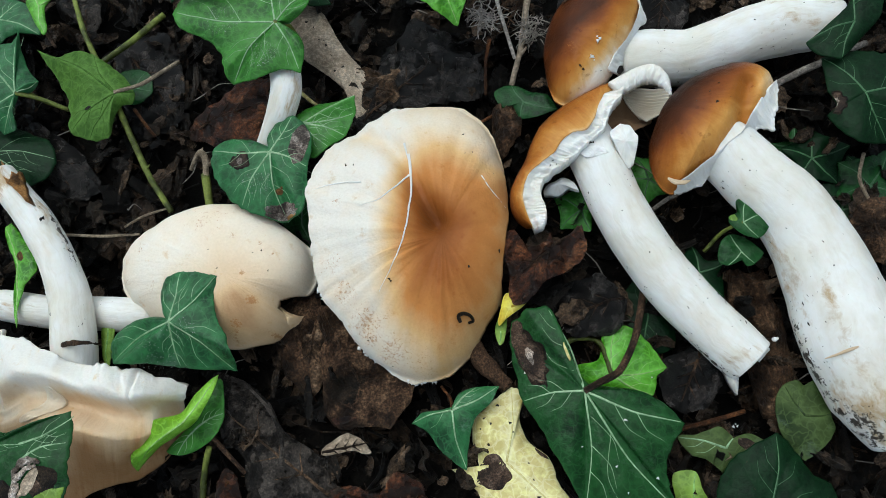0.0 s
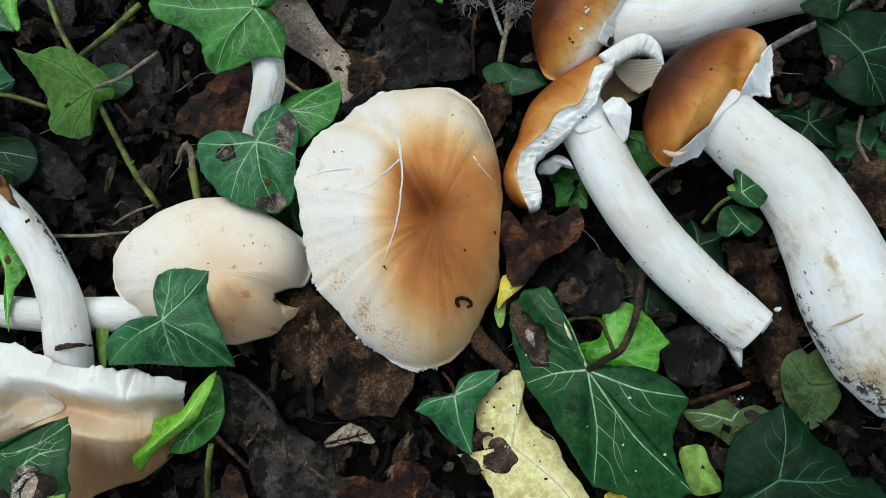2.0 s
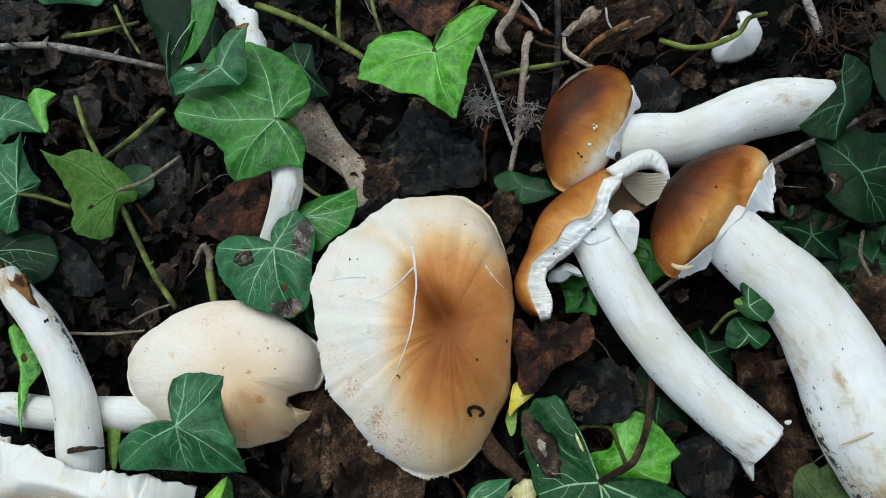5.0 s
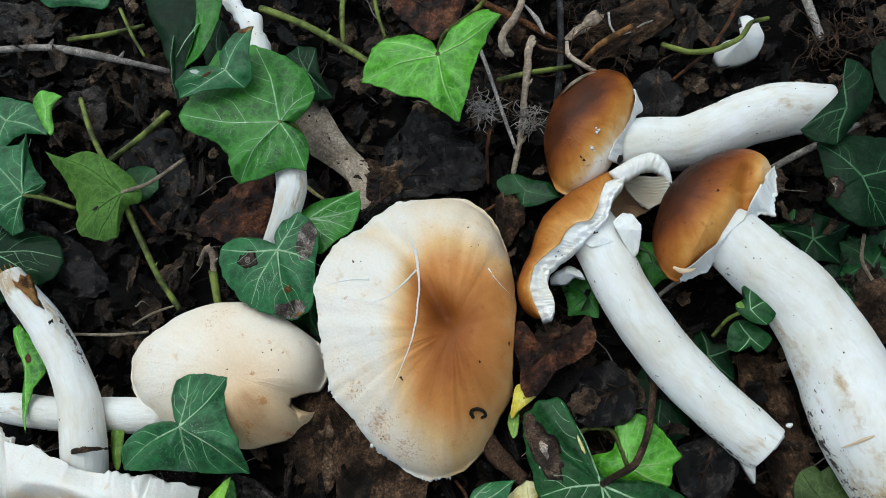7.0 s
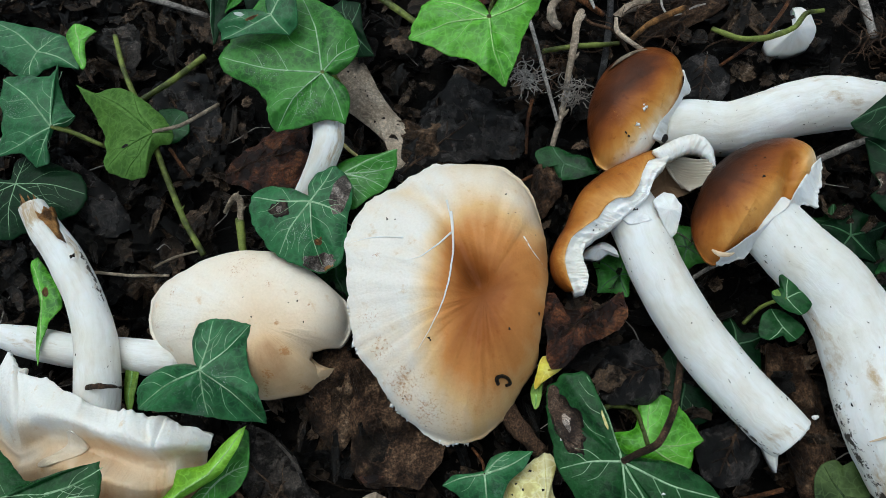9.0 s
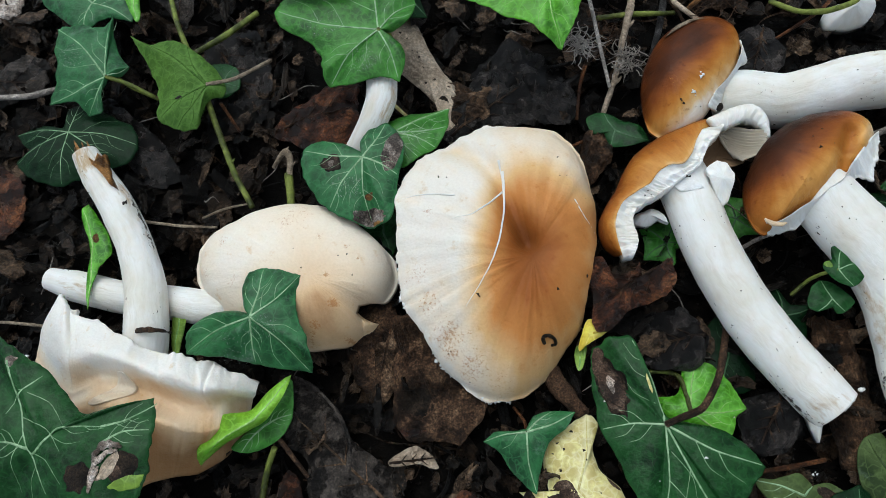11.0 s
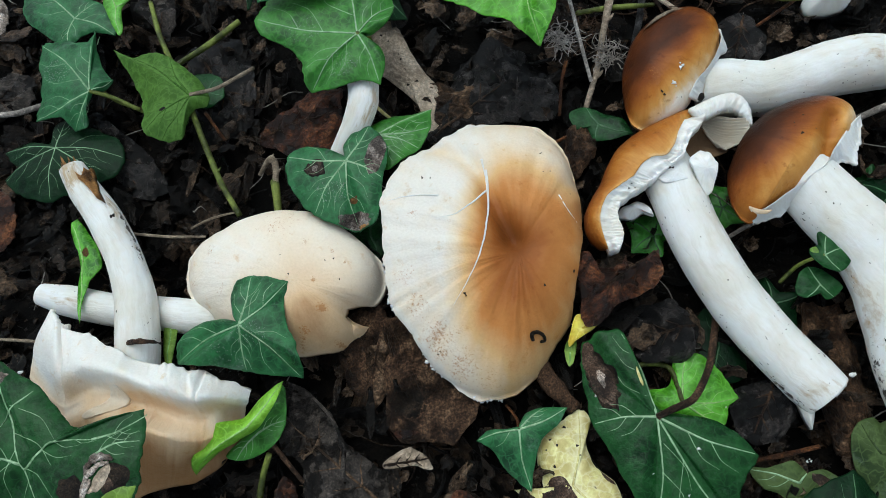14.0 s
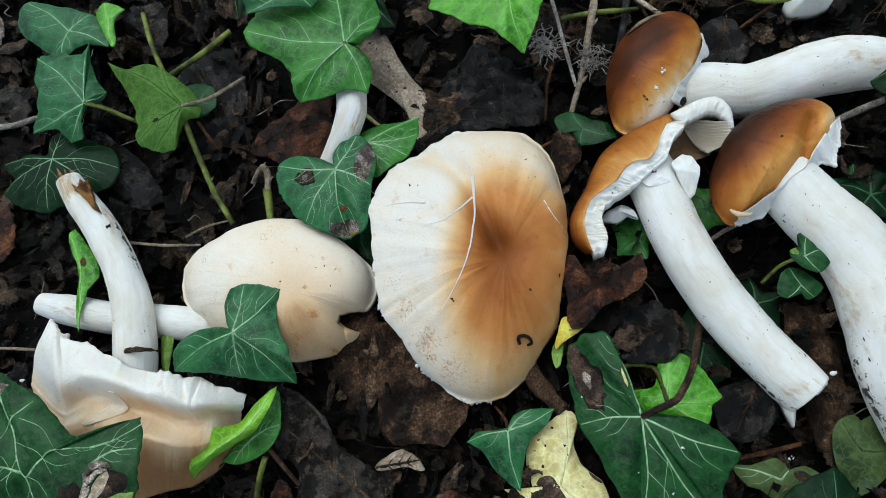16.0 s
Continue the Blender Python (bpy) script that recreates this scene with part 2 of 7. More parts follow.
M = dict(
    big_cap=cap_material("tan_cap_skin", [(0.0, (0.16, 0.047, 0.008)), (0.2, (0.285, 0.092, 0.017)), (0.42, (0.51, 0.215, 0.058)), (0.64, (0.66, 0.42, 0.19)), (0.82, (0.74, 0.60, 0.42)), (1.0, (0.75, 0.71, 0.64))], streak=0.10, rough=0.5, damp=0.15),
    pale_cap=cap_material("cream_cap_skin", [(0.0, (0.38, 0.20, 0.08)), (0.25, (0.66, 0.46, 0.26)), (0.55, (0.76, 0.62, 0.45)), (0.8, (0.79, 0.71, 0.59)), (1.0, (0.80, 0.785, 0.74))], streak=0.10, rough=0.5, blotch=(0.85, 0.70, 0.50), blotch_amount=0.4),
    brown_cap=cap_material("brown_cap_skin", [(0.0, (0.022, 0.007, 0.003)), (0.18, (0.070, 0.019, 0.005)), (0.38, (0.20, 0.056, 0.010)), (0.58, (0.39, 0.145, 0.024)), (0.76, (0.58, 0.295, 0.075)), (0.9, (0.72, 0.50, 0.26)), (1.0, (0.86, 0.79, 0.68))], streak=0.12, rough=0.36, blotch=(0.50, 0.38, 0.30), blotch_amount=0.45, damp=0.12),
    flesh=flesh_material("white_flesh", (0.81, 0.81, 0.795), (0.62, 0.52, 0.36), stain_amount=0.3),
    stem=flesh_material("white_stem_skin", (0.765, 0.77, 0.75), (0.56, 0.46, 0.30), stain_amount=0.5, lo=0.50, hi=0.78),
    gill=flesh_material("pale_gills", (0.60, 0.54, 0.45), (0.36, 0.26, 0.17), fibre=(70, 1.0), stain_amount=0.5),
    # the hollow's shade is put into this darker brown of the gills
    gill_shaded=flesh_material("shaded_brown_gills", (0.22, 0.135, 0.075), (0.12, 0.065, 0.03), fibre=(70, 1.0), stain_amount=0.6),
    torn=litter_material("torn_brown_fibre", [(0.3, (0.14, 0.05, 0.012)), (0.6, (0.50, 0.25, 0.08))], scale=300, grain=0.4),
    dirt=litter_material("dark_dirt", [(0.3, (0.012, 0.009, 0.006)), (0.7, (0.05, 0.032, 0.018))], scale=300),
    rust=litter_material("rusty_crumbs", [(0.3, (0.14, 0.05, 0.015)), (0.7, (0.34, 0.15, 0.05))], scale=300),
    dark=leaf_material("dark_ivy", (0.0024, 0.019, 0.0042), (0.010, 0.054, 0.011), rough=0.26, dust=0.05, spec=0.16),
    blue=leaf_material("blue_green_ivy", (0.005, 0.038, 0.011), (0.020, 0.105, 0.030), rough=0.34, dust=0.30, spec=0.24),
    mid=leaf_material("mid_green_ivy", (0.007, 0.056, 0.004), (0.034, 0.155, 0.012), rough=0.32, dust=0.10, spec=0.28),
    bright=leaf_material("bright_ivy", (0.034, 0.165, 0.004), (0.10, 0.34, 0.012), rough=0.22, dust=0.06, spec=0.36, through_light=0.25),
    under=leaf_material("pale_leaf_underside", (0.038, 0.105, 0.010), (0.070, 0.155, 0.020), rough=0.55, dust=0.04, spec=0.15, through_light=0.3),
    lime=leaf_material("lime_leaf", (0.085, 0.19, 0.012), (0.18, 0.30, 0.028), rough=0.45, dust=0.08, through_light=0.3),
    yellow=leaf_material("yellow_leaf", (0.46, 0.38, 0.11), (0.70, 0.60, 0.25), rough=0.5, dust=0.10, spec=0.3),
    grey_green=leaf_material("faded_green_leaf", (0.014, 0.032, 0.007), (0.050, 0.080, 0.020), rough=0.6, dust=0.2, spec=0.2),
    vein_dark=leaf_material("vein_dull", (0.020, 0.075, 0.024), (0.045, 0.12, 0.045), dust=0.05),
    young=leaf_material("young_leaf", (0.075, 0.24, 0.006), (0.19, 0.42, 0.018), rough=0.34, dust=0.03, spec=0.25, through_light=0.25),
    vein_light=leaf_material("vein_light", (0.15, 0.34, 0.06), (0.30, 0.52, 0.14), dust=0.03),
    vein_pale=leaf_material("vein_pale", (0.13, 0.25, 0.11), (0.28, 0.42, 0.24), dust=0.05),
    blight=litter_material("blighted_leaf_patch", [(0.35, (0.030, 0.016, 0.010)), (0.5, (0.060, 0.036, 0.023)), (0.68, (0.125, 0.092, 0.068))], scale=300, bump=0.35, spec=0.15),
    ash=litter_material("grey_blight_patch", [(0.35, (0.055, 0.038, 0.030)), (0.5, (0.15, 0.12, 0.10)), (0.68, (0.30, 0.27, 0.24))], scale=320, bump=0.35, spec=0.15),
    blight_pale=litter_material("dry_leaf_patch", [(0.35, (0.14, 0.09, 0.06)), (0.5, (0.34, 0.28, 0.23)), (0.68, (0.58, 0.54, 0.50))], scale=320, bump=0.35, spec=0.15),
    film=flesh_material("dry_grey_film", (0.38, 0.44, 0.40), (0.30, 0.36, 0.31)),
    soil=litter_material("black_soil", [(0.3, (0.0015, 0.0014, 0.001)), (0.55, (0.005, 0.004, 0.003)), (0.75, (0.014, 0.010, 0.007))], scale=150, rough=0.75, bump=1.0, spec=0.10),
    litter=litter_material("rotting_leaf_bits", [(0.25, (0.0012, 0.0011, 0.0009)), (0.55, (0.0045, 0.0033, 0.0025)), (0.68, (0.020, 0.013, 0.008)), (0.78, (0.075, 0.046, 0.027)), (0.92, (0.24, 0.16, 0.10))], scale=220, island=True, rough=0.36, spec=0.28),
    flakes=litter_material("wet_leaf_flakes", [(0.25, (0.003, 0.0026, 0.002)), (0.45, (0.017, 0.012, 0.008)), (0.60, (0.065, 0.042, 0.026)), (0.76, (0.17, 0.11, 0.066)), (0.92, (0.34, 0.26, 0.19))], scale=200, island=True, rough=0.30, spec=0.40),
    dead_dark=litter_material("dead_leaf_grey", [(0.30, (0.009, 0.0075, 0.006)), (0.48, (0.036, 0.029, 0.024)), (0.60, (0.090, 0.074, 0.061)), (0.76, (0.20, 0.17, 0.145))], scale=260, rough=0.30, spec=0.40),
    black_leaf=litter_material("wet_black_leaf", [(0.30, (0.002, 0.002, 0.002)), (0.48, (0.009, 0.008, 0.0075)), (0.58, (0.034, 0.028, 0.025)), (0.72, (0.13, 0.112, 0.10))], scale=240, rough=0.24, spec=0.5),
    dead_brown=litter_material("dead_leaf_brown", [(0.32, (0.006, 0.003, 0.0015)), (0.46, (0.045, 0.023, 0.012)), (0.58, (0.10, 0.055, 0.029)), (0.74, (0.24, 0.15, 0.085))], scale=190, rough=0.5),
    dead_tan=litter_material("dead_leaf_tan", [(0.32, (0.020, 0.011, 0.006)), (0.46, (0.085, 0.048, 0.025)), (0.58, (0.17, 0.105, 0.06)), (0.74, (0.32, 0.23, 0.15))], scale=190, rough=0.5),
    dead_red=litter_material("dead_leaf_russet", [(0.32, (0.004, 0.002, 0.0015)), (0.46, (0.040, 0.012, 0.005)), (0.56, (0.11, 0.034, 0.012)), (0.68, (0.28, 0.11, 0.04))], scale=170, rough=0.36, spec=0.5),
    gold=leaf_material("golden_leaf", (0.42, 0.30, 0.015), (0.72, 0.55, 0.05), rough=0.45, dust=0.05, spec=0.3),
    # dark ivy darkened further: the shade its leaves lie in is painted into the colour
    deep=leaf_material("shaded_dark_ivy", (0.0012, 0.009, 0.0028), (0.0036, 0.020, 0.0055), rough=0.34, dust=0.02, spec=0.10),
    tan_spot=flesh_material("tan_bruise", (0.66, 0.50, 0.34), (0.55, 0.38, 0.22)),
    bark=litter_material("weathered_bark", [(0.25, (0.28, 0.20, 0.135)), (0.5, (0.54, 0.43, 0.315)), (0.75, (0.72, 0.62, 0.50))], scale=130, rough=0.65, grain=0.35, damp=0.3),
    twig_grey=litter_material("twig_grey", [(0.3, (0.20, 0.17, 0.145)), (0.55, (0.46, 0.41, 0.36)), (0.75, (0.66, 0.61, 0.56))], scale=220, rough=0.7, grain=0.45, damp=0.5),
    twig_brown=litter_material("twig_brown", [(0.3, (0.035, 0.018, 0.010)), (0.6, (0.12, 0.066, 0.036)), (0.8, (0.25, 0.155, 0.09))], scale=220, rough=0.6),
    twig_red=litter_material("twig_russet", [(0.3, (0.07, 0.022, 0.008)), (0.6, (0.19, 0.075, 0.025)), (0.8, (0.32, 0.15, 0.05))], scale=220, rough=0.6),
    straw=litter_material("dry_straw", [(0.3, (0.28, 0.21, 0.14)), (0.6, (0.48, 0.39, 0.28)), (0.8, (0.64, 0.56, 0.45))], scale=220, rough=0.6, grain=0.4, damp=0.4),
    slate=litter_material("grey_fibrous_stick", [(0.3, (0.025, 0.024, 0.024)), (0.6, (0.075, 0.072, 0.072)), (0.8, (0.17, 0.165, 0.165))], scale=220, rough=0.6),
    pale_straw=litter_material("bleached_straw", [(0.3, (0.42, 0.37, 0.32)), (0.6, (0.66, 0.61, 0.56)), (0.8, (0.78, 0.74, 0.70))], scale=220, rough=0.6, grain=0.4, damp=0.4),
    vine=litter_material("green_vine", [(0.3, (0.055, 0.080, 0.012)), (0.6, (0.19, 0.23, 0.045)), (0.8, (0.31, 0.32, 0.09))], scale=200, rough=0.45, grain=0.25, bump=0.4),
)


# ---- building helpers ----
def part(name, bm, material, parent=None, label="", smooth=True):
    """Links a bmesh, drawn in centimetres, as one mesh object."""
    bmesh.ops.recalc_face_normals(bm, faces=bm.faces[:])
    base = Vector(parent["base"]) if parent is not None and "base" in parent else Vector((0, 0, 0))
    for v in bm.verts:
        v.co = (v.co - base) * CM
    me = bpy.data.meshes.new(name)
    bm.to_mesh(me)
    bm.free()
    if smooth:
        me.shade_smooth()
    me.materials.append(material)
    ob = new(name, me)
    if parent is not None:
        ob.parent = parent
        if "base" in parent:
            ob["base"] = parent["base"]
    if label:
        tagged(ob, label)
    return ob


def thing(name, base, label, category, group=""):
    e = new(name)
    e.empty_display_size = 0.005
    e.location = Vector(base) * CM
    e["base"] = tuple(base)
    return tagged(e, label, category, group)


def clamp(v, a=0.0, b=1.0):
    return max(a, min(b, v))


def curve(pts, closed=False, corners=(), per=8):
    """A smooth curve through points; it breaks sharply at the corners."""
    P = [np.array(p, float) for p in pts]
    n, out = len(P), []
    for i in range(n if closed else n - 1):
        a, b = P[i], P[(i + 1) % n]
        pre = P[i - 1] if (closed or i > 0) else a - (b - a)
        post = P[(i + 2) % n] if (closed or i + 2 < n) else b + (b - a)
        L = np.linalg.norm(b - a)

        def tangent(u, v):
            d = v - u
            return d / max(np.linalg.norm(d), 1e-6) * L * 0.72
        m0 = tangent(a, b) if i in corners else tangent(pre, b)
        m1 = tangent(a, b) if (i + 1) % n in corners else tangent(a, post)
        for k in range(per):
            t = k / per
            out.append((2 * t**3 - 3 * t**2 + 1) * a + (t**3 - 2 * t**2 + t) * m0 + (-2 * t**3 + 3 * t**2) * b + (t**3 - t**2) * m1)
    if not closed:
        out.append(P[-1])
    return np.array(out)


def nz(x, y, z=0.0, f=1.0):
    return noise.noise(Vector((x * f, y * f, z * f)))


class Blade:
    """A sheet spanned between a centre and an outline: leaves, broad caps, flakes of bark."""

    def __init__(self, centre, outline, corners=(), per=6, profile=None, ragged=0.0, rag_scale=4.0):
        self.c = np.array(centre, float)
        self.o = curve(outline, True, corners, per)
        self.per, self.n, self.profile = per, len(self.o), profile
        if ragged:
            for p in self.o:
                k = 1 + ragged * nz(p[0], p[1], 3.3, rag_scale) + 0.5 * ragged * nz(p[0], p[1], 7.7, rag_scale * 3)
                p[:2] = self.c[:2] + (p[:2] - self.c[:2]) * k
        self.size = float(np.mean(np.linalg.norm(self.o[:, :2] - self.c[:2], axis=1)))

        ang = np.linalg.norm(self.o[:, :2] - self.c[:2], axis=1)
        k = np.exp(-0.5 * (np.arange(-18, 19) / 7.0) ** 2)
        k /= k.sum()
        pad = lambda v: np.convolve(np.concatenate([v[-18:], v, v[:18]]), k, "valid")
        self.ease = ang / pad(ang)
        self.rim = pad(self.o[:, 2])

    def point(self, j, s):
        i = int(math.floor(j)) % self.n
        f = j - math.floor(j)
        e = self.o[i] * (1 - f) + self.o[(i + 1) % self.n] * f
        p = self.c + s * (e - self.c)
        if self.profile:
            p[2] += self.profile(s, j / self.n, p[0], p[1], (i, f))
        return p

    def where(self, x, y):
        d = np.array([x, y]) - self.c[:2]
        r = np.hypot(*d)
        if r < 1e-5:
            return 0.0, 0.0
        u = self.o[:, :2] - self.c[:2]
        v = np.roll(u, -1, axis=0)
        cu, cv = d[0] * u[:, 1] - d[1] * u[:, 0], d[0] * v[:, 1] - d[1] * v[:, 0]
        ok = (cu * cv <= 0) & ((u + v) @ d > 0)
        best = (0.0, 1.0)
        for i in np.where(ok)[0]:
            f = cu[i] / (cu[i] - cv[i] + 1e-12)
            e = u[i] * (1 - f) + v[i] * f
            best = (i + f, min(1.0, r / max(np.hypot(*e), 1e-6)))
        return best

    def at(self, x, y):
        return self.point(*self.where(x, y))[2]

    def mesh(self, rings=8, thick=0.03, tone=None, rust=None, under=0.0, crown=None):
        bm = bmesh.new()
        uv = bm.loops.layers.uv.new("UVMap")
        lay = bm.verts.layers.float.new("tone")
        lr = bm.verts.layers.float.new("rust")
        par = {}

        def sheet(drop):
            p = self.point(0, 0)
            top = bm.verts.new((p[0], p[1], self.c[2] - under if under and drop else p[2] - drop))
            par[top] = (math.atan2(p[1] - crown[0][1], p[0] - crown[0][0]) / (2 * math.pi) + 0.5, math.hypot(p[0] - crown[0][0], p[1] - crown[0][1]) / crown[1]) if crown else (0.5, 0.0)
            if tone:
                top[lay] = tone(0, 0, p[0], p[1])
            rows = []
            for k in range(1, rings + 1):
                row = []
                for j in range(self.n):
                    s = 1 - (1 - k / rings) ** 1.3
                    p = self.point(j, s)
                    z = p[2] - drop
                    if under and drop:
                        z = self.c[2] + s * (self.o[j][2] - self.c[2]) - under * (1 - s * s) ** 0.5
                    v = bm.verts.new((p[0], p[1], z))
                    par[v] = (j / self.n, s)
                    if crown:
                        dx, dy = p[0] - crown[0][0], p[1] - crown[0][1]
                        par[v] = (math.atan2(dy, dx) / (2 * math.pi) + 0.5, math.hypot(dx, dy) / crown[1])
                    if tone:
                        v[lay] = tone(s, j / self.n, p[0], p[1])
                    if rust:
                        v[lr] = rust(p[0], p[1])
                    row.append(v)
                rows.append(row)
            for j in range(self.n):
                q = (j + 1) % self.n
                bm.faces.new((top, rows[0][j], rows[0][q]))
                for k in range(rings - 1):
                    bm.faces.new((rows[k][j], rows[k + 1][j], rows[k + 1][q], rows[k][q]))
            return rows[-1]
        a, b = sheet(0.0), sheet(thick)
        for j in range(self.n):
            bm.faces.new((a[j], b[j], b[(j + 1) % self.n], a[(j + 1) % self.n]))
        for f in bm.faces:
            us = [par[l.vert][0] for l in f.loops]
            wrap = max(us) - min(us) > 0.5
            for l in f.loops:
                u, v = par[l.vert]
                l[uv].uv = (u + 1 if wrap and u < 0.5 else u, v)
        return bm


def tube(pts, radii, sides=10, per=6, lump=0.0, lump_scale=2.0, flat=1.0, tip=0.35, bm=None, soil=None, rust=None):
    """A round stem or twig along a smooth line, its ends closed. Its UV runs round it and along it in centimetres."""
    bm = bm or bmesh.new()
    uv = bm.loops.layers.uv.verify()
    ls = bm.verts.layers.float.new("soil") if soil else None
    lr = bm.verts.layers.float.new("rust") if rust else None
    C = curve(pts, False, (), per)
    R = np.interp(np.linspace(0, 1, len(C)), np.linspace(0, 1, len(radii)), radii)
    T = np.gradient(C, axis=0)
    T /= np.linalg.norm(T, axis=1)[:, None] + 1e-9
    up = np.array([0, 0, 1.0])
    rows, par, run = [], {}, 0.0
    for i, (c, t, r) in enumerate(zip(C, T, R)):
        if i:
            run += np.linalg.norm(C[i] - C[i - 1])
        side = np.cross(t, up)
        if np.linalg.norm(side) < 0.05:
            side = np.cross(t, np.array([0, 1.0, 0]))
        side /= np.linalg.norm(side)
        nrm = np.cross(side, t)
        row = []
        for k in range(sides):
            a = 2 * math.pi * k / sides
            q = c + side * math.cos(a) * r + nrm * math.sin(a) * r * flat
            if lump:
                q = c + (q - c) * (1 + lump * nz(q[0], q[1], q[2], lump_scale) + 0.4 * lump * nz(q[0], q[1], q[2], lump_scale * 3.1))
            v = bm.verts.new(q)
            if soil:
                v[ls] = soil(a, i / (len(C) - 1))
            if rust:
                v[lr] = rust(a, i / (len(C) - 1))
            par[v] = (k / sides, run)
            row.append(v)
        rows.append(row)
    for i in range(len(rows) - 1):
        for k in range(sides):
            f = bm.faces.new((rows[i][k], rows[i][(k + 1) % sides], rows[i + 1][(k + 1) % sides], rows[i + 1][k]))
            for l in f.loops:
                u, v = par[l.vert]
                l[uv].uv = (u + 1 if k == sides - 1 and u < 0.5 else u, v)
    for row, c, t, r, sg in ((rows[0], C[0], T[0], R[0], -1), (rows[-1], C[-1], T[-1], R[-1], 1)):
        e = bm.verts.new(c + t * sg * r * tip)
        for k in range(sides):
            f = bm.faces.new((row[k], row[(k + 1) % sides], e))
            for l in f.loops:
                l[uv].uv = par.get(l.vert, (0.5, 0.0))
    return bm


def lumps(places, size, bm=None, flat=0.5, seed=1):
    """Small irregular crumbs at the places given."""
    bm = bm or bmesh.new()
    rng = random.Random(seed)
    for p in places:
        s = size * rng.uniform(0.5, 1.5)
        v0 = [Vector((1, 0, 0)), Vector((-0.4, 0.9, 0)), Vector((-0.6, -0.8, 0)), Vector((0, 0, 1)), Vector((0, 0, -1)), Vector((0.3, 0.8, 0.3))]
        q = Euler((0, 0, rng.uniform(0, 6.28))).to_matrix()
        vs = [bm.verts.new(Vector(p) + q @ Vector((v.x * s * rng.uniform(0.6, 1.5), v.y * s * rng.uniform(0.4, 1.1), v.z * s * flat))) for v in v0]
        for a, b, c in ((0, 5, 3), (5, 1, 3), (1, 2, 3), (2, 0, 3), (5, 0, 4), (1, 5, 4), (2, 1, 4), (0, 2, 4)):
            bm.faces.new((vs[a], vs[b], vs[c]))
    return bm


def along_surface(surf, pts, width, lift=0.0, per=5, sides=6, flat=0.5, bm=None, end=0.3):
    """A thin raised line lying on a sheet."""
    C = curve([(p[0], p[1], 0) for p in pts], False, (), per)
    P = [(c[0], c[1], surf.at(c[0], c[1]) + lift) for c in C]
    n = len(P)
    R = [width * (1 - (1 - end) * i / (n - 1)) for i in range(n)]
    return tube(P, R, sides, 1, flat=flat, bm=bm)


def disc_on(surf, cx, cy, rx, ry, turn=0.0, lift=0.03, ragged=0.25, seed=0.0, rings=4, n=28):
    """A thin uneven patch lying on a sheet."""
    bm = bmesh.new()
    bm.loops.layers.uv.new("UVMap")
    c, s = math.cos(radians(turn)), math.sin(radians(turn))

    def place(a, k):
        w = 1 + ragged * nz(math.cos(a) * 1.6 + seed, math.sin(a) * 1.6, seed)
        dx, dy = rx * k * w * math.cos(a), ry * k * w * math.sin(a)
        x, y = cx + dx * c - dy * s, cy + dx * s + dy * c
        j, e = surf.where(x, y)
        if e > 0.985:
            x, y = surf.point(j, 0.985)[:2]
        return (x, y, surf.at(x, y) + lift * (1.15 - k) + 0.25 * lift * nz(x, y, 0, 6))
    mid = bm.verts.new(place(0, 0))
    rows = [[bm.verts.new(place(2 * math.pi * j / n, k / rings)) for j in range(n)] for k in range(1, rings + 1)]
    for j in range(n):
        q = (j + 1) % n
        bm.faces.new((mid, rows[0][j], rows[0][q]))
        for k in range(rings - 1):
            bm.faces.new((rows[k][j], rows[k + 1][j], rows[k + 1][q], rows[k][q]))
    skirt = [bm.verts.new((v.co.x, v.co.y, v.co.z - 2.5 * lift)) for v in rows[-1]]
    for j in range(n):
        q = (j + 1) % n
        bm.faces.new((rows[-1][j], skirt[j], skirt[q], rows[-1][q]))
    return bm


# ---- ground ----
def ground_z(x, y):
    far = max(0.0, math.hypot(x + 3, y - 3) - 22) * 0.004
    return -0.35 + 0.45 * nz(x, y, 0, 0.22) + 0.22 * nz(x, y, 5, 0.8) + 0.10 * nz(x, y, 9, 2.3) + far * nz(x, y, 2, 0.03)


def make_ground():
    n = 250
    ax = [30 * t + 3000 * t**7 for t in np.linspace(-1, 1, n)]
    verts = [((x - 4) * CM, (y + 3) * CM, ground_z(x - 4, y + 3) * CM) for y in ax for x in ax]
    faces = [(i * n + j, i * n + j + 1, (i + 1) * n + j + 1, (i + 1) * n + j) for i in range(n - 1) for j in range(n - 1)]
    me = bpy.data.meshes.new("ground")
    me.from_pydata(verts, [], faces)
    me.shade_smooth()
    me.materials.append(M["soil"])
    tagged(new("ground", me), "black damp woodland soil under rotting leaves", "ground", kind="structure")


make_ground()


def scatter(seed, n, x0, x1, y0, y1):
    rng = random.Random(seed)
    return rng, [(rng.uniform(x0, x1), rng.uniform(y0, y1)) for _ in range(n)]


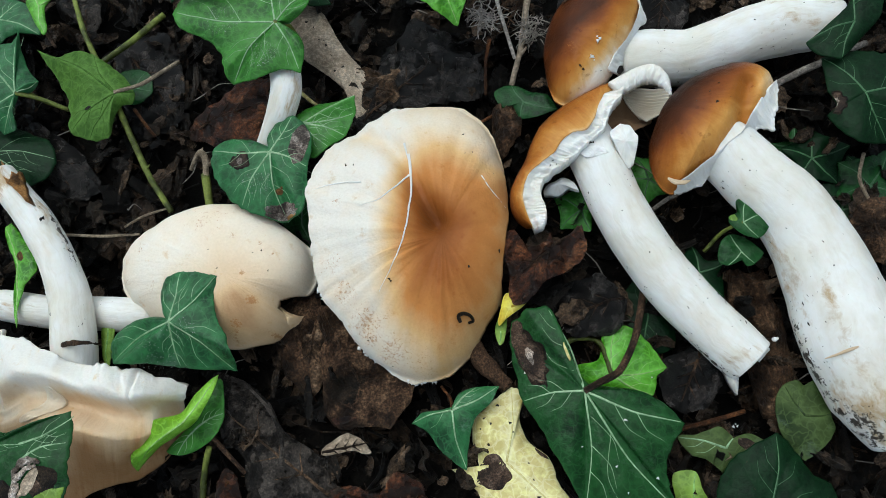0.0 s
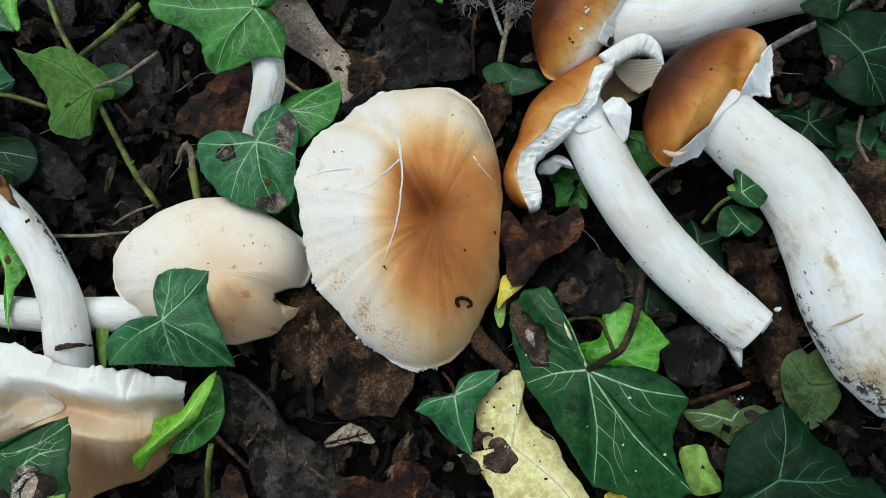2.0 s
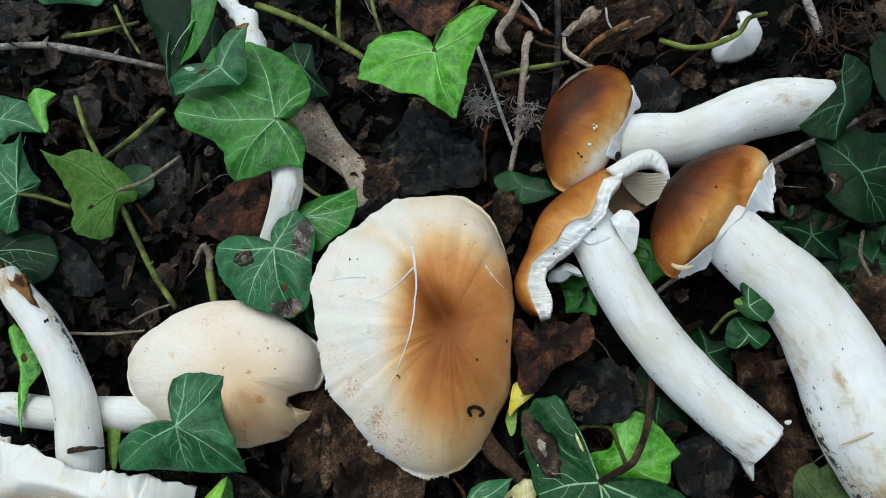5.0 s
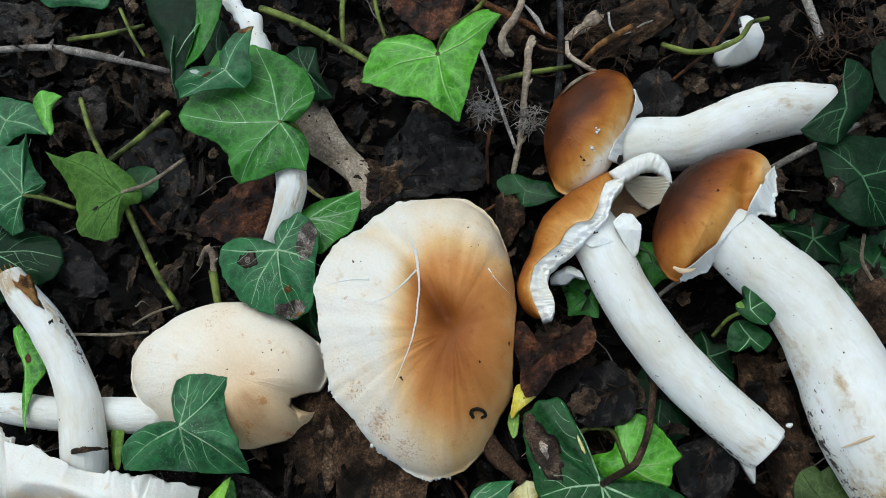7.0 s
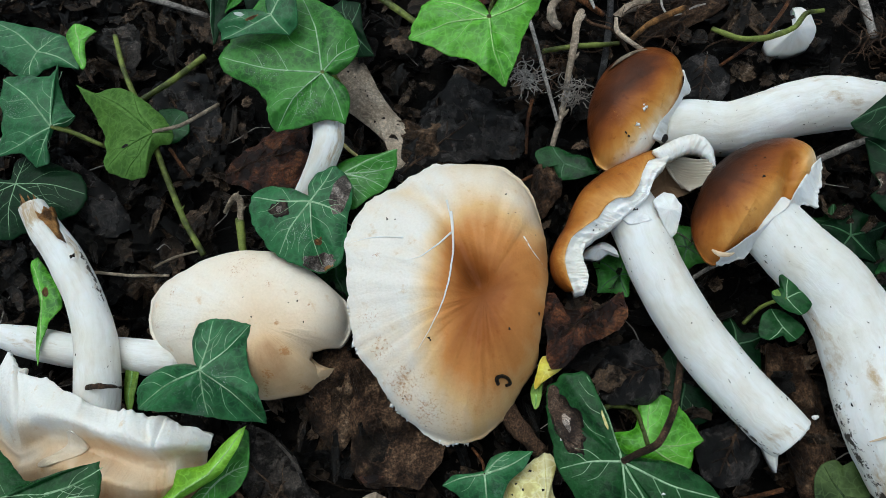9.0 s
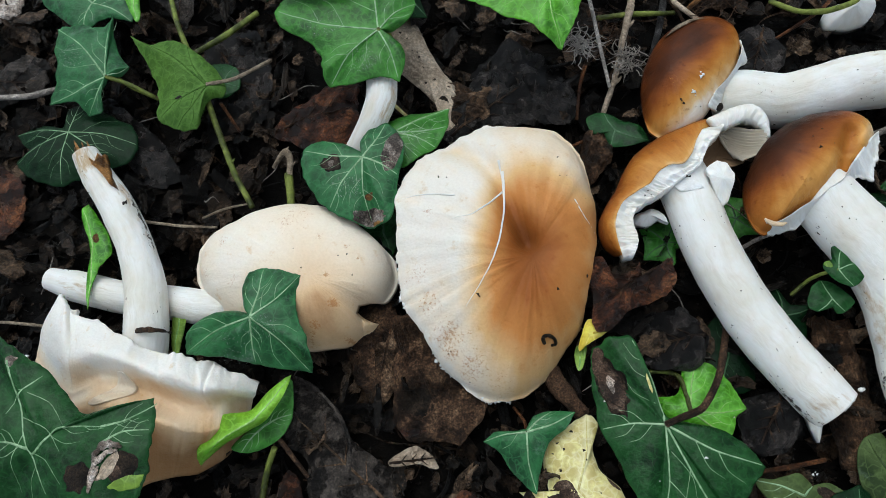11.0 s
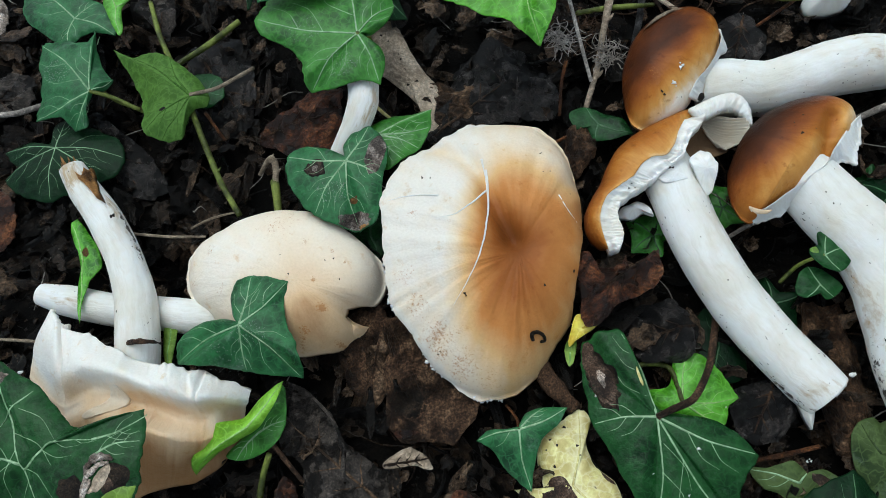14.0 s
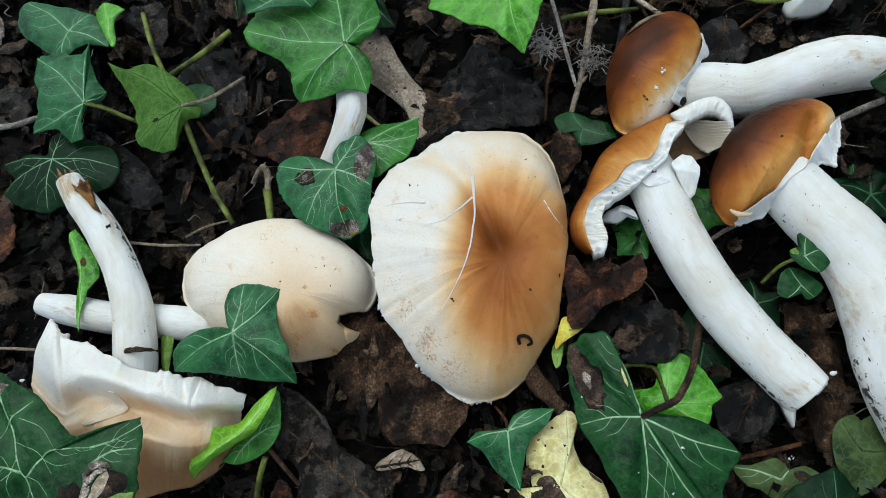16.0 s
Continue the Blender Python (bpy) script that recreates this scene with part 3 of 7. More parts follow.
def make_litter():
    """Shreds of rotting leaves, crumbs of soil and fine rootlets that nobody could count."""
    rng, spots = scatter(11, 3400, -27, 20, -14, 22)
    verts, faces = [], []
    for x, y in spots:
        w, h = rng.uniform(0.2, 0.9) * rng.choice((0.5, 0.8, 1.5)), rng.uniform(0.12, 0.6)
        m = pose(x, y, ground_z(x, y) + rng.uniform(0.0, 0.28), rng.gauss(0, 34), rng.gauss(0, 34), rng.uniform(0, 360))
        b, bend, k = len(verts), rng.uniform(-0.5, 0.5), rng.uniform(0, 50)
        for i in range(6):
            for j in range(5):
                u, v = i / 5 - 0.5, j / 4 - 0.5
                edge = 1 - 0.9 * abs(u) ** 1.5 + 0.35 * nz(u * 3 + k, v * 3)
                q = m @ Vector((u * w * 2 * (1 + 0.25 * nz(v * 4 + k, 1)), v * h * 2 * edge, 2.2 * bend * u * u * w + 0.22 * nz(u * 2.5 + k, v * 2.5) + 0.10 * nz(u * 7 + k, v * 7)))
                verts.append(tuple(q * CM))
        for i in range(5):
            for j in range(4):
                if rng.random() < 0.96:
                    faces.append((b + i * 5 + j, b + i * 5 + j + 1, b + i * 5 + j + 6, b + i * 5 + j + 5))
    me = bpy.data.meshes.new("leaf_litter")
    me.from_pydata(verts, [], faces)
    me.materials.append(M["litter"])
    tagged(new("leaf_litter", me), "dark brown shreds of rotting leaves on soil", "leaf litter", kind="stuff")

    rng, spots = scatter(16, 2000, -24, 16, -11, 18)
    verts, faces = [], []
    for x, y in spots:
        w, h = 0.16 + 0.55 * rng.random() ** 2, 0.10 + 0.34 * rng.random() ** 2
        m = pose(x, y, ground_z(x, y) + rng.uniform(0.25, 0.85), rng.gauss(0, 24), rng.gauss(0, 24), rng.uniform(0, 360))
        b, bend, roll, k = len(verts), rng.uniform(-0.7, 0.7), rng.uniform(-0.9, 0.9), rng.uniform(0, 50)
        for drop in (0.0, 0.02):
            for i in range(8):
                for j in range(6):
                    u, v = i / 7 - 0.5, j / 5 - 0.5
                    wide = (1 - 1.5 * abs(u) ** 1.7) * (1 + 0.7 * nz(u * 5 + k, 2 * (v > 0), 1))
                    q = m @ Vector((u * w * 2 * (1 + 0.35 * nz(v * 5 + k, 3)), v * h * 2 * wide, 1.6 * bend * u * u * w + 1.8 * roll * v * v * h + 0.10 * nz(u * 3 + k, v * 3) + 0.05 * nz(u * 9 + k, v * 9) - drop))
                    verts.append(tuple(q * CM))
        for off, flip in ((0, False), (48, True)):
            for i in range(7):
                for j in range(5):
                    f = (b + off + i * 6 + j, b + off + i * 6 + j + 1, b + off + i * 6 + j + 7, b + off + i * 6 + j + 6)
                    faces.append(f[::-1] if flip else f)
    me = bpy.data.meshes.new("leaf_flakes")
    me.from_pydata(verts, [], faces)
    me.materials.append(M["flakes"])
    tagged(new("leaf_flakes", me), "curled damp brown flakes of dead leaves", "leaf litter", kind="stuff")

    rng, spots = scatter(12, 4200, -24, 17, -12, 19)
    part_bm = lumps([(x, y, ground_z(x, y) + 0.03) for x, y in spots], 0.09, flat=0.8, seed=5)
    tagged(part("soil_crumbs", part_bm, M["litter"], smooth=False), "dark crumbs of soil and leaf mould", "soil", kind="stuff")

    rng, spots = scatter(13, 230, -24, 16, -10, 18)
    bm = bmesh.new()
    for x, y in spots:
        a, L = rng.uniform(0, 6.28), rng.uniform(0.8, 3.0)
        pts = [(x + math.cos(a) * L * t + rng.gauss(0, 0.14), y + math.sin(a) * L * t + rng.gauss(0, 0.14), ground_z(x, y) + 0.25 + rng.uniform(-0.1, 0.2)) for t in (0, 0.35, 0.7, 1)]
        tube(pts, [rng.uniform(0.015, 0.05), 0.02], 5, 3, bm=bm)
    for x, y in scatter(14, 60, -22, 15, -9, 17)[1]:
        a, L = rng.uniform(0, 6.28), rng.uniform(1.0, 3.5)
        tube([(x + math.cos(a) * L * t + rng.gauss(0, 0.1), y + math.sin(a) * L * t + rng.gauss(0, 0.1), ground_z(x, y) + 0.35) for t in (0, 0.5, 1)], [0.07, 0.06, 0.03], 6, 4, 0.25, 3, bm=bm)
    tagged(part("rootlets", bm, M["litter"]), "thin dark rootlets and dry stalks on soil", "rootlets", kind="stuff")


    bm = bmesh.new()
    rng, spots = scatter(17, 110, -22, 15, -9, 17)
    for x, y in spots:
        a, L = rng.uniform(0, 6.28), rng.uniform(0.5, 2.4)
        tube([(x + math.cos(a) * L * t + rng.gauss(0, 0.10), y + math.sin(a) * L * t + rng.gauss(0, 0.10), ground_z(x, y) + rng.uniform(0.35, 0.75)) for t in (0, 0.35, 0.7, 1)], [0.012, 0.022, 0.008], 5, 3, 0.2, 4, bm=bm)
    tagged(part("dry_fibres", bm, M["twig_grey"]), "fine bleached fibres strewn over litter", "fibres", kind="stuff")

    bm = bmesh.new()
    rng, spots = scatter(15, 90, -22, 15, -9, 17)
    for x, y in spots:
        a, L = rng.uniform(0, 6.28), rng.uniform(0.6, 2.2)
        tube([(x + math.cos(a) * L * t + rng.gauss(0, 0.12), y + math.sin(a) * L * t + rng.gauss(0, 0.12), ground_z(x, y) + rng.uniform(0.3, 0.5)) for t in (0, 0.35, 0.7, 1)], [0.025, 0.03, 0.012], 5, 3, 0.2, 4, bm=bm)
    tagged(part("dry_stalks", bm, M["twig_brown"]), "fine dry brown stalks strewn over litter", "stalks", kind="stuff")


make_litter()


# ---- dead leaves and bark ----
def dead_leaf(outline, mat, label, z_bulge=0.25, crumple=0.22, name="dead_leaf", category="dead leaf", rib=True, corners=(), ragged=0.12, freq=0.9, rib_mat="dead_brown"):
    O = np.array(outline)
    c = O.mean(axis=0)

    def prof(s, u, x, y, ez):
        ridge = 0.5 - 1.6 * abs(nz(x, y, c[0] * 2, freq * 1.3)) + 0.6 * (0.3 - abs(nz(x, y, c[1], freq * 3.1)))
        return z_bulge * (1 - s * s) + crumple * (nz(x, y, c[0], freq) + 1.1 * ridge + 0.55 * (0.3 - abs(nz(x, y, 6, freq * 5.0))) + 0.30 * (0.3 - abs(nz(x, y, 3, freq * 11)))) * (0.5 + 0.5 * s)
    sheet = Blade(c, outline, corners, 10, prof, ragged, 2.2)
    t = thing(name, tuple(c), label, category)
    part("blade", sheet.mesh(28, 0.04), mat, t)
    if rib:
        d = O - c
        i = int(np.argmax((d[:, :2] ** 2).sum(axis=1)))
        a, b = c + d[i] * 0.93, c - d[i] * 0.6
        bm = along_surface(sheet, [a, c, b], 0.05, 0.01)
        ax = (b - a)[:2] / np.linalg.norm((b - a)[:2])
        for k in (0.25, 0.45, 0.65):
            for sg in (-1, 1):
                p = a[:2] + (b - a)[:2] * k
                r = Matrix.Rotation(sg * 0.8, 2) @ Vector(ax)
                q = p + np.array(r) * sheet.size * 0.5
                along_surface(sheet, [p, (p + q) / 2, q], 0.028, 0.005, bm=bm)
        part("midrib", bm, M[rib_mat], t)
    return t, sheet


def blight(t, sheet, spot, rx, ry, turn=0, mat="blight", seed=0.0, core=None, lift=0.012, label="brown blighted patch"):
    if core:
        part("patch_rim", disc_on(sheet, spot[0], spot[1], rx * 1.16, ry * 1.16, turn, lift * 0.5, 0.4, seed, 6, 40), M["dirt"], t, "blackened rim of the blight")
    b = part("blight_patch", disc_on(sheet, spot[0], spot[1], rx, ry, turn, lift, 0.35, seed, 7, 40), M[mat], t, label)
    if core:
        part("patch_core", disc_on(sheet, spot[0], spot[1], rx * core, ry * core, turn, lift * 2.0, 0.5, seed + 3, 5, 30), M["blight_pale"], b, "dry pale core")


DK, BR, RD = M["dead_dark"], M["dead_brown"], M["dead_red"]
dead_leaf([(-8.95, 4.81, 0.50), (-8.19, 5.64, 0.50), (-7.56, 6.45, 0.50), (-6.36, 6.69, 0.50), (-6.05, 5.28, 0.50), (-6.51, 4.29, 0.50), (-7.85, 4.24, 0.50)], RD, "wet russet dead leaf pressed into the soil")
dead_leaf([(-5.06, -2.19, 0.30), (-4.89, -1.64, 0.30), (-4.10, -0.94, 0.30), (-3.48, -1.16, 0.30), (-3.51, -2.26, 0.30), (-3.79, -3.10, 0.30), (-4.17, -3.64, 0.30), (-4.59, -3.48, 0.30)], M["dead_tan"], "tan rotting leaf with dark holes on the soil", crumple=0.10, ragged=0.06)
t, s = dead_leaf([(-3.95, -0.97, 0.45), (-2.65, -1.40, 0.45), (-1.85, -2.66, 0.45), (-1.10, -3.14, 0.45), (-1.19, -3.74, 0.45), (-1.76, -4.49, 0.45), (-2.50, -4.43, 0.45), (-3.14, -4.54, 0.45), (-3.71, -4.09, 0.45), (-3.77, -3.27, 0.45), (-4.00, -2.15, 0.45)], BR, "mottled brown dead leaf beneath the large tan cap", crumple=0.12, ragged=0.05, corners=(3, 5))
blight(t, s, (-3.05, -3.41, 0.40), 0.62, 0.40, 10, "dirt", 3, label="blackened rotten patch")
blight(t, s, (-3.17, -4.30, 0.40), 0.42, 0.10, 8, "dead_red", 5, label="reddish margin")
t, s = dead_leaf([(-7.21, -3.04, 0.35), (-6.26, -3.24, 0.35), (-5.45, -3.87, 0.35), (-4.86, -4.69, 0.35), (-4.25, -5.03, 0.35), (-3.54, -5.52, 0.35), (-3.22, -6.47, 0.35), (-4.55, -6.86, 0.35), (-5.81, -6.61, 0.35), (-6.11, -5.42, 0.35), (-6.77, -4.93, 0.35), (-7.11, -4.07, 0.35)], DK, "grey-brown dead leaf with raised ribs on soil", rib_mat="dead_tan", crumple=0.16, ragged=0.05)
part("leaf_stalk", tube([(-5.84, -3.47, 0.90), (-5.21, -4.02, 0.95), (-4.76, -4.76, 1.00), (-4.71, -5.56, 0.90)], [0.04, 0.05, 0.06, 0.09], 8, 5, 0.2, 3), M["dead_dark"], t, "grey dry stalk")
dead_leaf([(-3.58, -6.34, 0.20), (-2.92, -6.05, 0.20), (-2.11, -6.27, 0.20), (-1.53, -5.68, 0.20), (-0.82, -6.08, 0.20), (-0.39, -7.05, 0.20), (-1.99, -7.53, 0.20), (-3.43, -7.36, 0.20)], RD, "reddish-brown rotting leaf with lacy veins", crumple=0.3)
dead_leaf([(-3.67, -5.21, 0.50), (-3.00, -4.66, 0.50), (-2.48, -4.87, 0.50), (-2.29, -5.19, 0.50), (-2.81, -5.12, 0.50)], M["bark"], "dry curled edge of a tan dead leaf", z_bulge=0.05, crumple=0.3)
dead_leaf([(-2.61, 7.25, 0.35), (-1.66, 8.30, 0.35), (-0.04, 7.57, 0.35), (0.88, 6.38, 0.35), (0.60, 5.29, 0.35), (-0.83, 5.76, 0.35), (-1.90, 6.33, 0.35)], M["black_leaf"], "dark blackened leaf with holes on the soil", crumple=0.35, rib_mat="dead_dark")
dead_leaf([(-3.88, 6.32, 0.40), (-2.89, 6.71, 0.40), (-1.69, 6.51, 0.40), (-1.08, 5.95, 0.40), (-1.23, 5.22, 0.40), (-2.46, 4.90, 0.40), (-3.15, 5.26, 0.40)], M["dead_tan"], "crumpled brown leaf scrap beside the bark", crumple=0.4)
dead_leaf([(-3.24, 4.53, 0.40), (-2.75, 6.46, 0.40), (-1.76, 7.39, 0.40), (-0.91, 7.00, 0.40), (-0.29, 5.46, 0.40), (-1.02, 5.28, 0.40), (-2.13, 5.18, 0.40)], M["black_leaf"], "crumpled dark leaf behind the large cap", crumple=0.35)
dead_leaf([(-2.37, 13.52, 0.50), (0.46, 13.11, 0.50), (0.14, 12.00, 0.50), (-0.66, 10.99, 0.50), (-1.45, 11.59, 0.50), (-2.16, 12.47, 0.50)], RD, "reddish-brown dead leaf lying on twigs", crumple=0.2)
dead_leaf([(-6.59, -5.76, 0.60), (-6.14, -6.01, 0.60), (-5.89, -6.88, 0.60), (-6.68, -7.02, 0.60)], RD, "small russet leaf scrap on dark soil", rib=False)
dead_leaf([(3.76, 10.76, 0.40), (5.15, 11.50, 0.40), (7.19, 11.92, 0.40), (7.51, 11.22, 0.40), (6.12, 10.17, 0.40), (4.65, 9.78, 0.40)], BR, "long brown dead leaf among thin twigs", crumple=0.3)
dead_leaf([(5.34, 8.45, 0.30), (6.46, 9.08, 0.30), (7.07, 8.26, 0.30), (6.79, 7.35, 0.30), (5.68, 7.40, 0.30)], M["black_leaf"], "dark dead leaf behind a white stem")
dead_leaf([(7.69, -0.09, 0.10), (8.71, -0.25, 0.10), (9.06, -1.80, 0.10), (9.09, -3.82, 0.10), (8.30, -3.95, 0.10), (7.84, -2.21, 0.10)], BR, "dark strip of rotten bark between two stems", name="bark_strip", category="bark", crumple=0.3)
dead_leaf([(-14.27, 10.46, 0.60), (-13.40, 10.71, 0.60), (-12.75, 9.71, 0.60), (-12.89, 8.48, 0.60), (-13.62, 9.23, 0.60), (-14.41, 9.89, 0.60)], DK, "curled grey-brown leaf among vine stems", crumple=0.3)
dead_leaf([(-18.73, 14.57, 0.50), (-16.75, 14.69, 0.50), (-15.34, 13.59, 0.50), (-15.96, 13.04, 0.50), (-18.23, 13.33, 0.50)], DK, "grey dead leaf under a bleached twig", crumple=0.3)
dead_leaf([(10.48, 0.79, 0.80), (11.06, 1.62, 0.80), (11.70, 1.66, 0.80), (12.09, 0.78, 0.80), (11.44, -0.10, 0.80), (10.89, 0.31, 0.80)], BR, "dry brown leaf with pale edge beside a stem", crumple=0.25)
dead_leaf([(-19.86, 3.17, 0.20), (-18.48, 3.11, 0.20), (-17.54, 2.38, 0.20), (-17.48, 1.10, 0.20), (-17.93, 0.57, 0.20), (-19.27, 0.62, 0.20)], RD, "rusty brown leaf at the edge of the ivy")
dead_leaf([(-20.98, 6.21, 0.30), (-19.20, 7.38, 0.30), (-18.11, 7.26, 0.30), (-17.96, 6.33, 0.30), (-18.95, 5.76, 0.30), (-20.38, 5.07, 0.30)], DK, "grey dead leaf below the ivy leaves", crumple=0.3)
dead_leaf([(-21.70, 11.08, 0.40), (-20.36, 10.78, 0.40), (-19.87, 9.76, 0.40), (-20.07, 8.97, 0.40), (-21.06, 9.03, 0.40)], M["blight_pale"], "pale grey papery leaf scrap on the litter", rib=False, crumple=0.3)
dead_leaf([(5.72, -2.59, 0.30), (6.79, -2.19, 0.30), (7.30, -2.83, 0.30), (6.90, -3.70, 0.30), (6.01, -3.95, 0.30), (5.64, -3.34, 0.30)], M["black_leaf"], "black wet leaf below a white stem", crumple=0.3)
dead_leaf([(2.84, -0.66, 0.30), (4.14, -0.11, 0.30), (4.85, -0.81, 0.30), (4.61, -1.74, 0.30), (3.52, -1.98, 0.30), (2.86, -1.46, 0.30)], M["black_leaf"], "dark rotting leaf in the shade of stems", crumple=0.4)
dead_leaf([(-5.60, -1.42, 0.30), (-4.92, -0.77, 0.30), (-4.21, -0.62, 0.30), (-3.82, -1.79, 0.30), (-4.28, -3.38, 0.30), (-4.98, -3.05, 0.30)], BR, "thin brown leaf between two pale caps", crumple=0.2)
dead_leaf([(1.31, 5.32, 0.50), (1.94, 5.06, 0.50), (1.97, 4.15, 0.50), (1.51, 3.49, 0.50), (1.15, 3.62, 0.50), (1.06, 4.44, 0.50)], BR, "small curled brown leaf by an ivy sprig", crumple=0.45)
dead_leaf([(-12.00, 8.48, 0.20), (-10.49, 8.78, 0.20), (-9.46, 7.15, 0.20), (-9.49, 5.47, 0.20), (-10.66, 4.73, 0.20), (-11.68, 6.05, 0.20)], M["black_leaf"], "blackish leaf flattened into the soil", crumple=0.4)
dead_leaf([(-15.35, 5.70, 0.20), (-13.42, 4.72, 0.20), (-12.13, 3.23, 0.20), (-12.89, 2.68, 0.20), (-14.34, 3.76, 0.20), (-15.60, 4.66, 0.20)], M["black_leaf"], "flattened black leaf under a broken stem", crumple=0.35)

# the weathered strip of bark behind the leaf with grey specks
bark_t, bark_s = dead_leaf([(-5.74, 9.24, 0.50), (-4.82, 9.18, 0.50), (-3.87, 7.65, 0.50), (-3.07, 6.65, 0.50), (-2.77, 5.82, 0.50), (-2.62, 4.98, 0.50), (-3.03, 4.63, 0.50), (-3.23, 5.56, 0.50), (-4.22, 6.55, 0.50), (-5.13, 7.25, 0.50), (-5.58, 8.24, 0.50)], M["bark"],
    "pale weathered strip of bark with dark specks", name="bark_strip", category="bark", z_bulge=0.3, crumple=0.16, rib=False, ragged=0.05)
tagged(part("rot_spots", lumps([(x, y, bark_s.at(x, y)) for x, y, _ in [(-4.39, 7.71, 0.70), (-4.29, 7.53, 0.70), (-4.55, 7.76, 0.70), (-4.14, 7.23, 0.70), (-4.81, 8.27, 0.70), (-3.97, 6.64, 0.70), (-3.68, 6.71, 0.70), (-5.06, 8.51, 0.70)]], 0.09, flat=0.25), M["dirt"], bark_t, "dark rot spots"), kind="stuff")

# scorched leaf with a yellow end, beside the large cap
scorch_t, scorch_s = dead_leaf([(1.41, 0.86, 1.10), (1.82, 0.93, 1.20), (2.04, 0.64, 1.10), (2.38, 0.52, 1.10), (2.75, 0.60, 1.30), (2.81, 0.80, 1.50), (2.93, 0.51, 1.20), (3.26, 0.69, 1.30), (3.66, 0.99, 1.60), (3.83, 0.38, 1.50), (3.56, -0.03, 1.20), (2.96, -0.26, 1.10), (2.60, -0.47, 1.10), (2.37, -0.82, 1.10), (2.10, -1.12, 1.10), (1.77, -1.10, 1.10), (1.64, -0.83, 1.10), (1.60, -0.19, 1.10), (1.49, 0.29, 1.10)], M["dead_red"],
    "scorched brown leaf curling up beside the cap", corners=(4, 5, 6, 8, 9), z_bulge=0.05, crumple=0.28, ragged=0.06)


# ---- ivy ----
def ivy(outline, corners, mat, vein, label, centre=None, tips=None, wave=0.12, dome=0.12, petiole=None, veins=(), name="ivy_leaf", category="ivy leaf",
        group="ivy leaves", branch=True, width=0.033, petiole_mat="vine", petiole_r=0.07):
    """An ivy leaf: blade spanned from the stalk's junction, raised veins to the lobes, and side veins."""
    if vein == "vein_pale" and mat in ("bright", "young", "under", "lime"):
        vein = "vein_light"
    O = np.array(outline)
    c = np.array(centre) if centre is not None else O.mean(axis=0)
    sheet = Blade(c, outline, corners, 8, None, 0.042, 3.0)
    dome = dome * min(1.0, sheet.size / 1.8)
    lines = [[c, *[np.array(q) for q in v]] if len(v) == 1 else [np.array(q) for q in v] for v in veins]
    for i in (tips if tips is not None else corners):
        d = O[i] - c
        bow = np.array((-d[1], d[0], 0)) * 0.05 * (1 if i % 2 else -1)
        lines.append([c, c * 0.5 + O[i] * 0.5 + bow, c * 0.04 + O[i] * 0.96])
    twigs = []
    for ln_ in lines:
        own, v = [], (ln_[-1] - ln_[0])[:2]
        L = np.linalg.norm(v)
        if branch and L > 0.8:
            C = curve([(q[0], q[1], 0) for q in ln_], False, (), 10)
            for k, sg in ((0.24, 1), (0.33, -1), (0.48, 1), (0.57, -1), (0.72, 1), (0.80, -1)):
                p = C[int(k * (len(C) - 1))][:2]
                w = np.array(Matrix.Rotation(sg * radians(44), 2) @ Vector(v / L))
                q = p + w * L * 0.34 * (1.15 - k)
                w2 = np.array(Matrix.Rotation(sg * radians(14), 2) @ Vector(v / L))
                q2 = q + w2 * L * 0.20
                if sheet.where(*q2)[1] < 0.97:
                    own.append([p, q, q2])
        twigs.append(own)
    segs, wide = [], []
    for ln_, own in zip(lines, twigs):
        for poly, w in [(ln_, 1.0)] + [(o, 0.6) for o in own]:
            P = [np.array(q)[:2] for q in poly]
            for a, b in zip(P[:-1], P[1:]):
                segs.append((a, b))
                wide.append(w)
    A, B, W = (np.array([s[0] for s in segs]), np.array([s[1] for s in segs]), np.array(wide)) if segs else (np.zeros((1, 2)) + 99, np.zeros((1, 2)) + 99.1, np.ones(1))
    AB = B - A
    LL = (AB**2).sum(axis=1) + 1e-9

    def vein_near(x, y, r):
        p = np.array((x, y))
        t = np.clip(((p - A) * AB).sum(axis=1) / LL, 0, 1)
        d2 = ((p - A - AB * t[:, None]) ** 2).sum(axis=1)
        return float((W * np.exp(-d2 / (r * r))).max())

    def prof(s, u, x, y, end):
        quilt = -0.04 * min(1.0, sheet.size / 1.8) * vein_near(x, y, 0.30)
        return dome * (s - s * s) * 2 - dome * s**4 + quilt + wave * s * (nz(x, y, c[0] * 3, 0.75) + 0.5 * nz(x, y, c[1], 1.7) + 0.25 * nz(x, y, c[1], 4.0))
    sheet.profile = prof
    t = thing(name, tuple(c), label, category, group)
    part("blade", sheet.mesh(14, 0.03, lambda s, u, x, y: max(vein_near(x, y, 0.11), 0.95 * clamp((s - 0.955) * 40) * (0.65 + nz(x, y, 5, 2.0)))), M[mat], t)
    for ln_, own in zip(lines, twigs):
        bm = along_surface(sheet, ln_, width, 0.002, per=6)
        for o in own:
            along_surface(sheet, o, width * 0.30, 0.005, per=4, sides=5, bm=bm)
        part("vein", bm, M[vein], t)
    if petiole:
        part("leaf_stalk", tube([c + np.array((0, 0, -0.02)), *petiole], [petiole_r, petiole_r * 1.1], 8, 5, lump=0.1), M[petiole_mat], t)
    return t, sheet


def chalk(t, sheet, spots, size=0.05, label="chalky white specks"):
    tagged(part("specks", lumps([(x, y, sheet.at(x, y) + 0.01) for x, y, _ in spots], size, flat=0.4, seed=3), M["flesh"], t, label), kind="stuff")


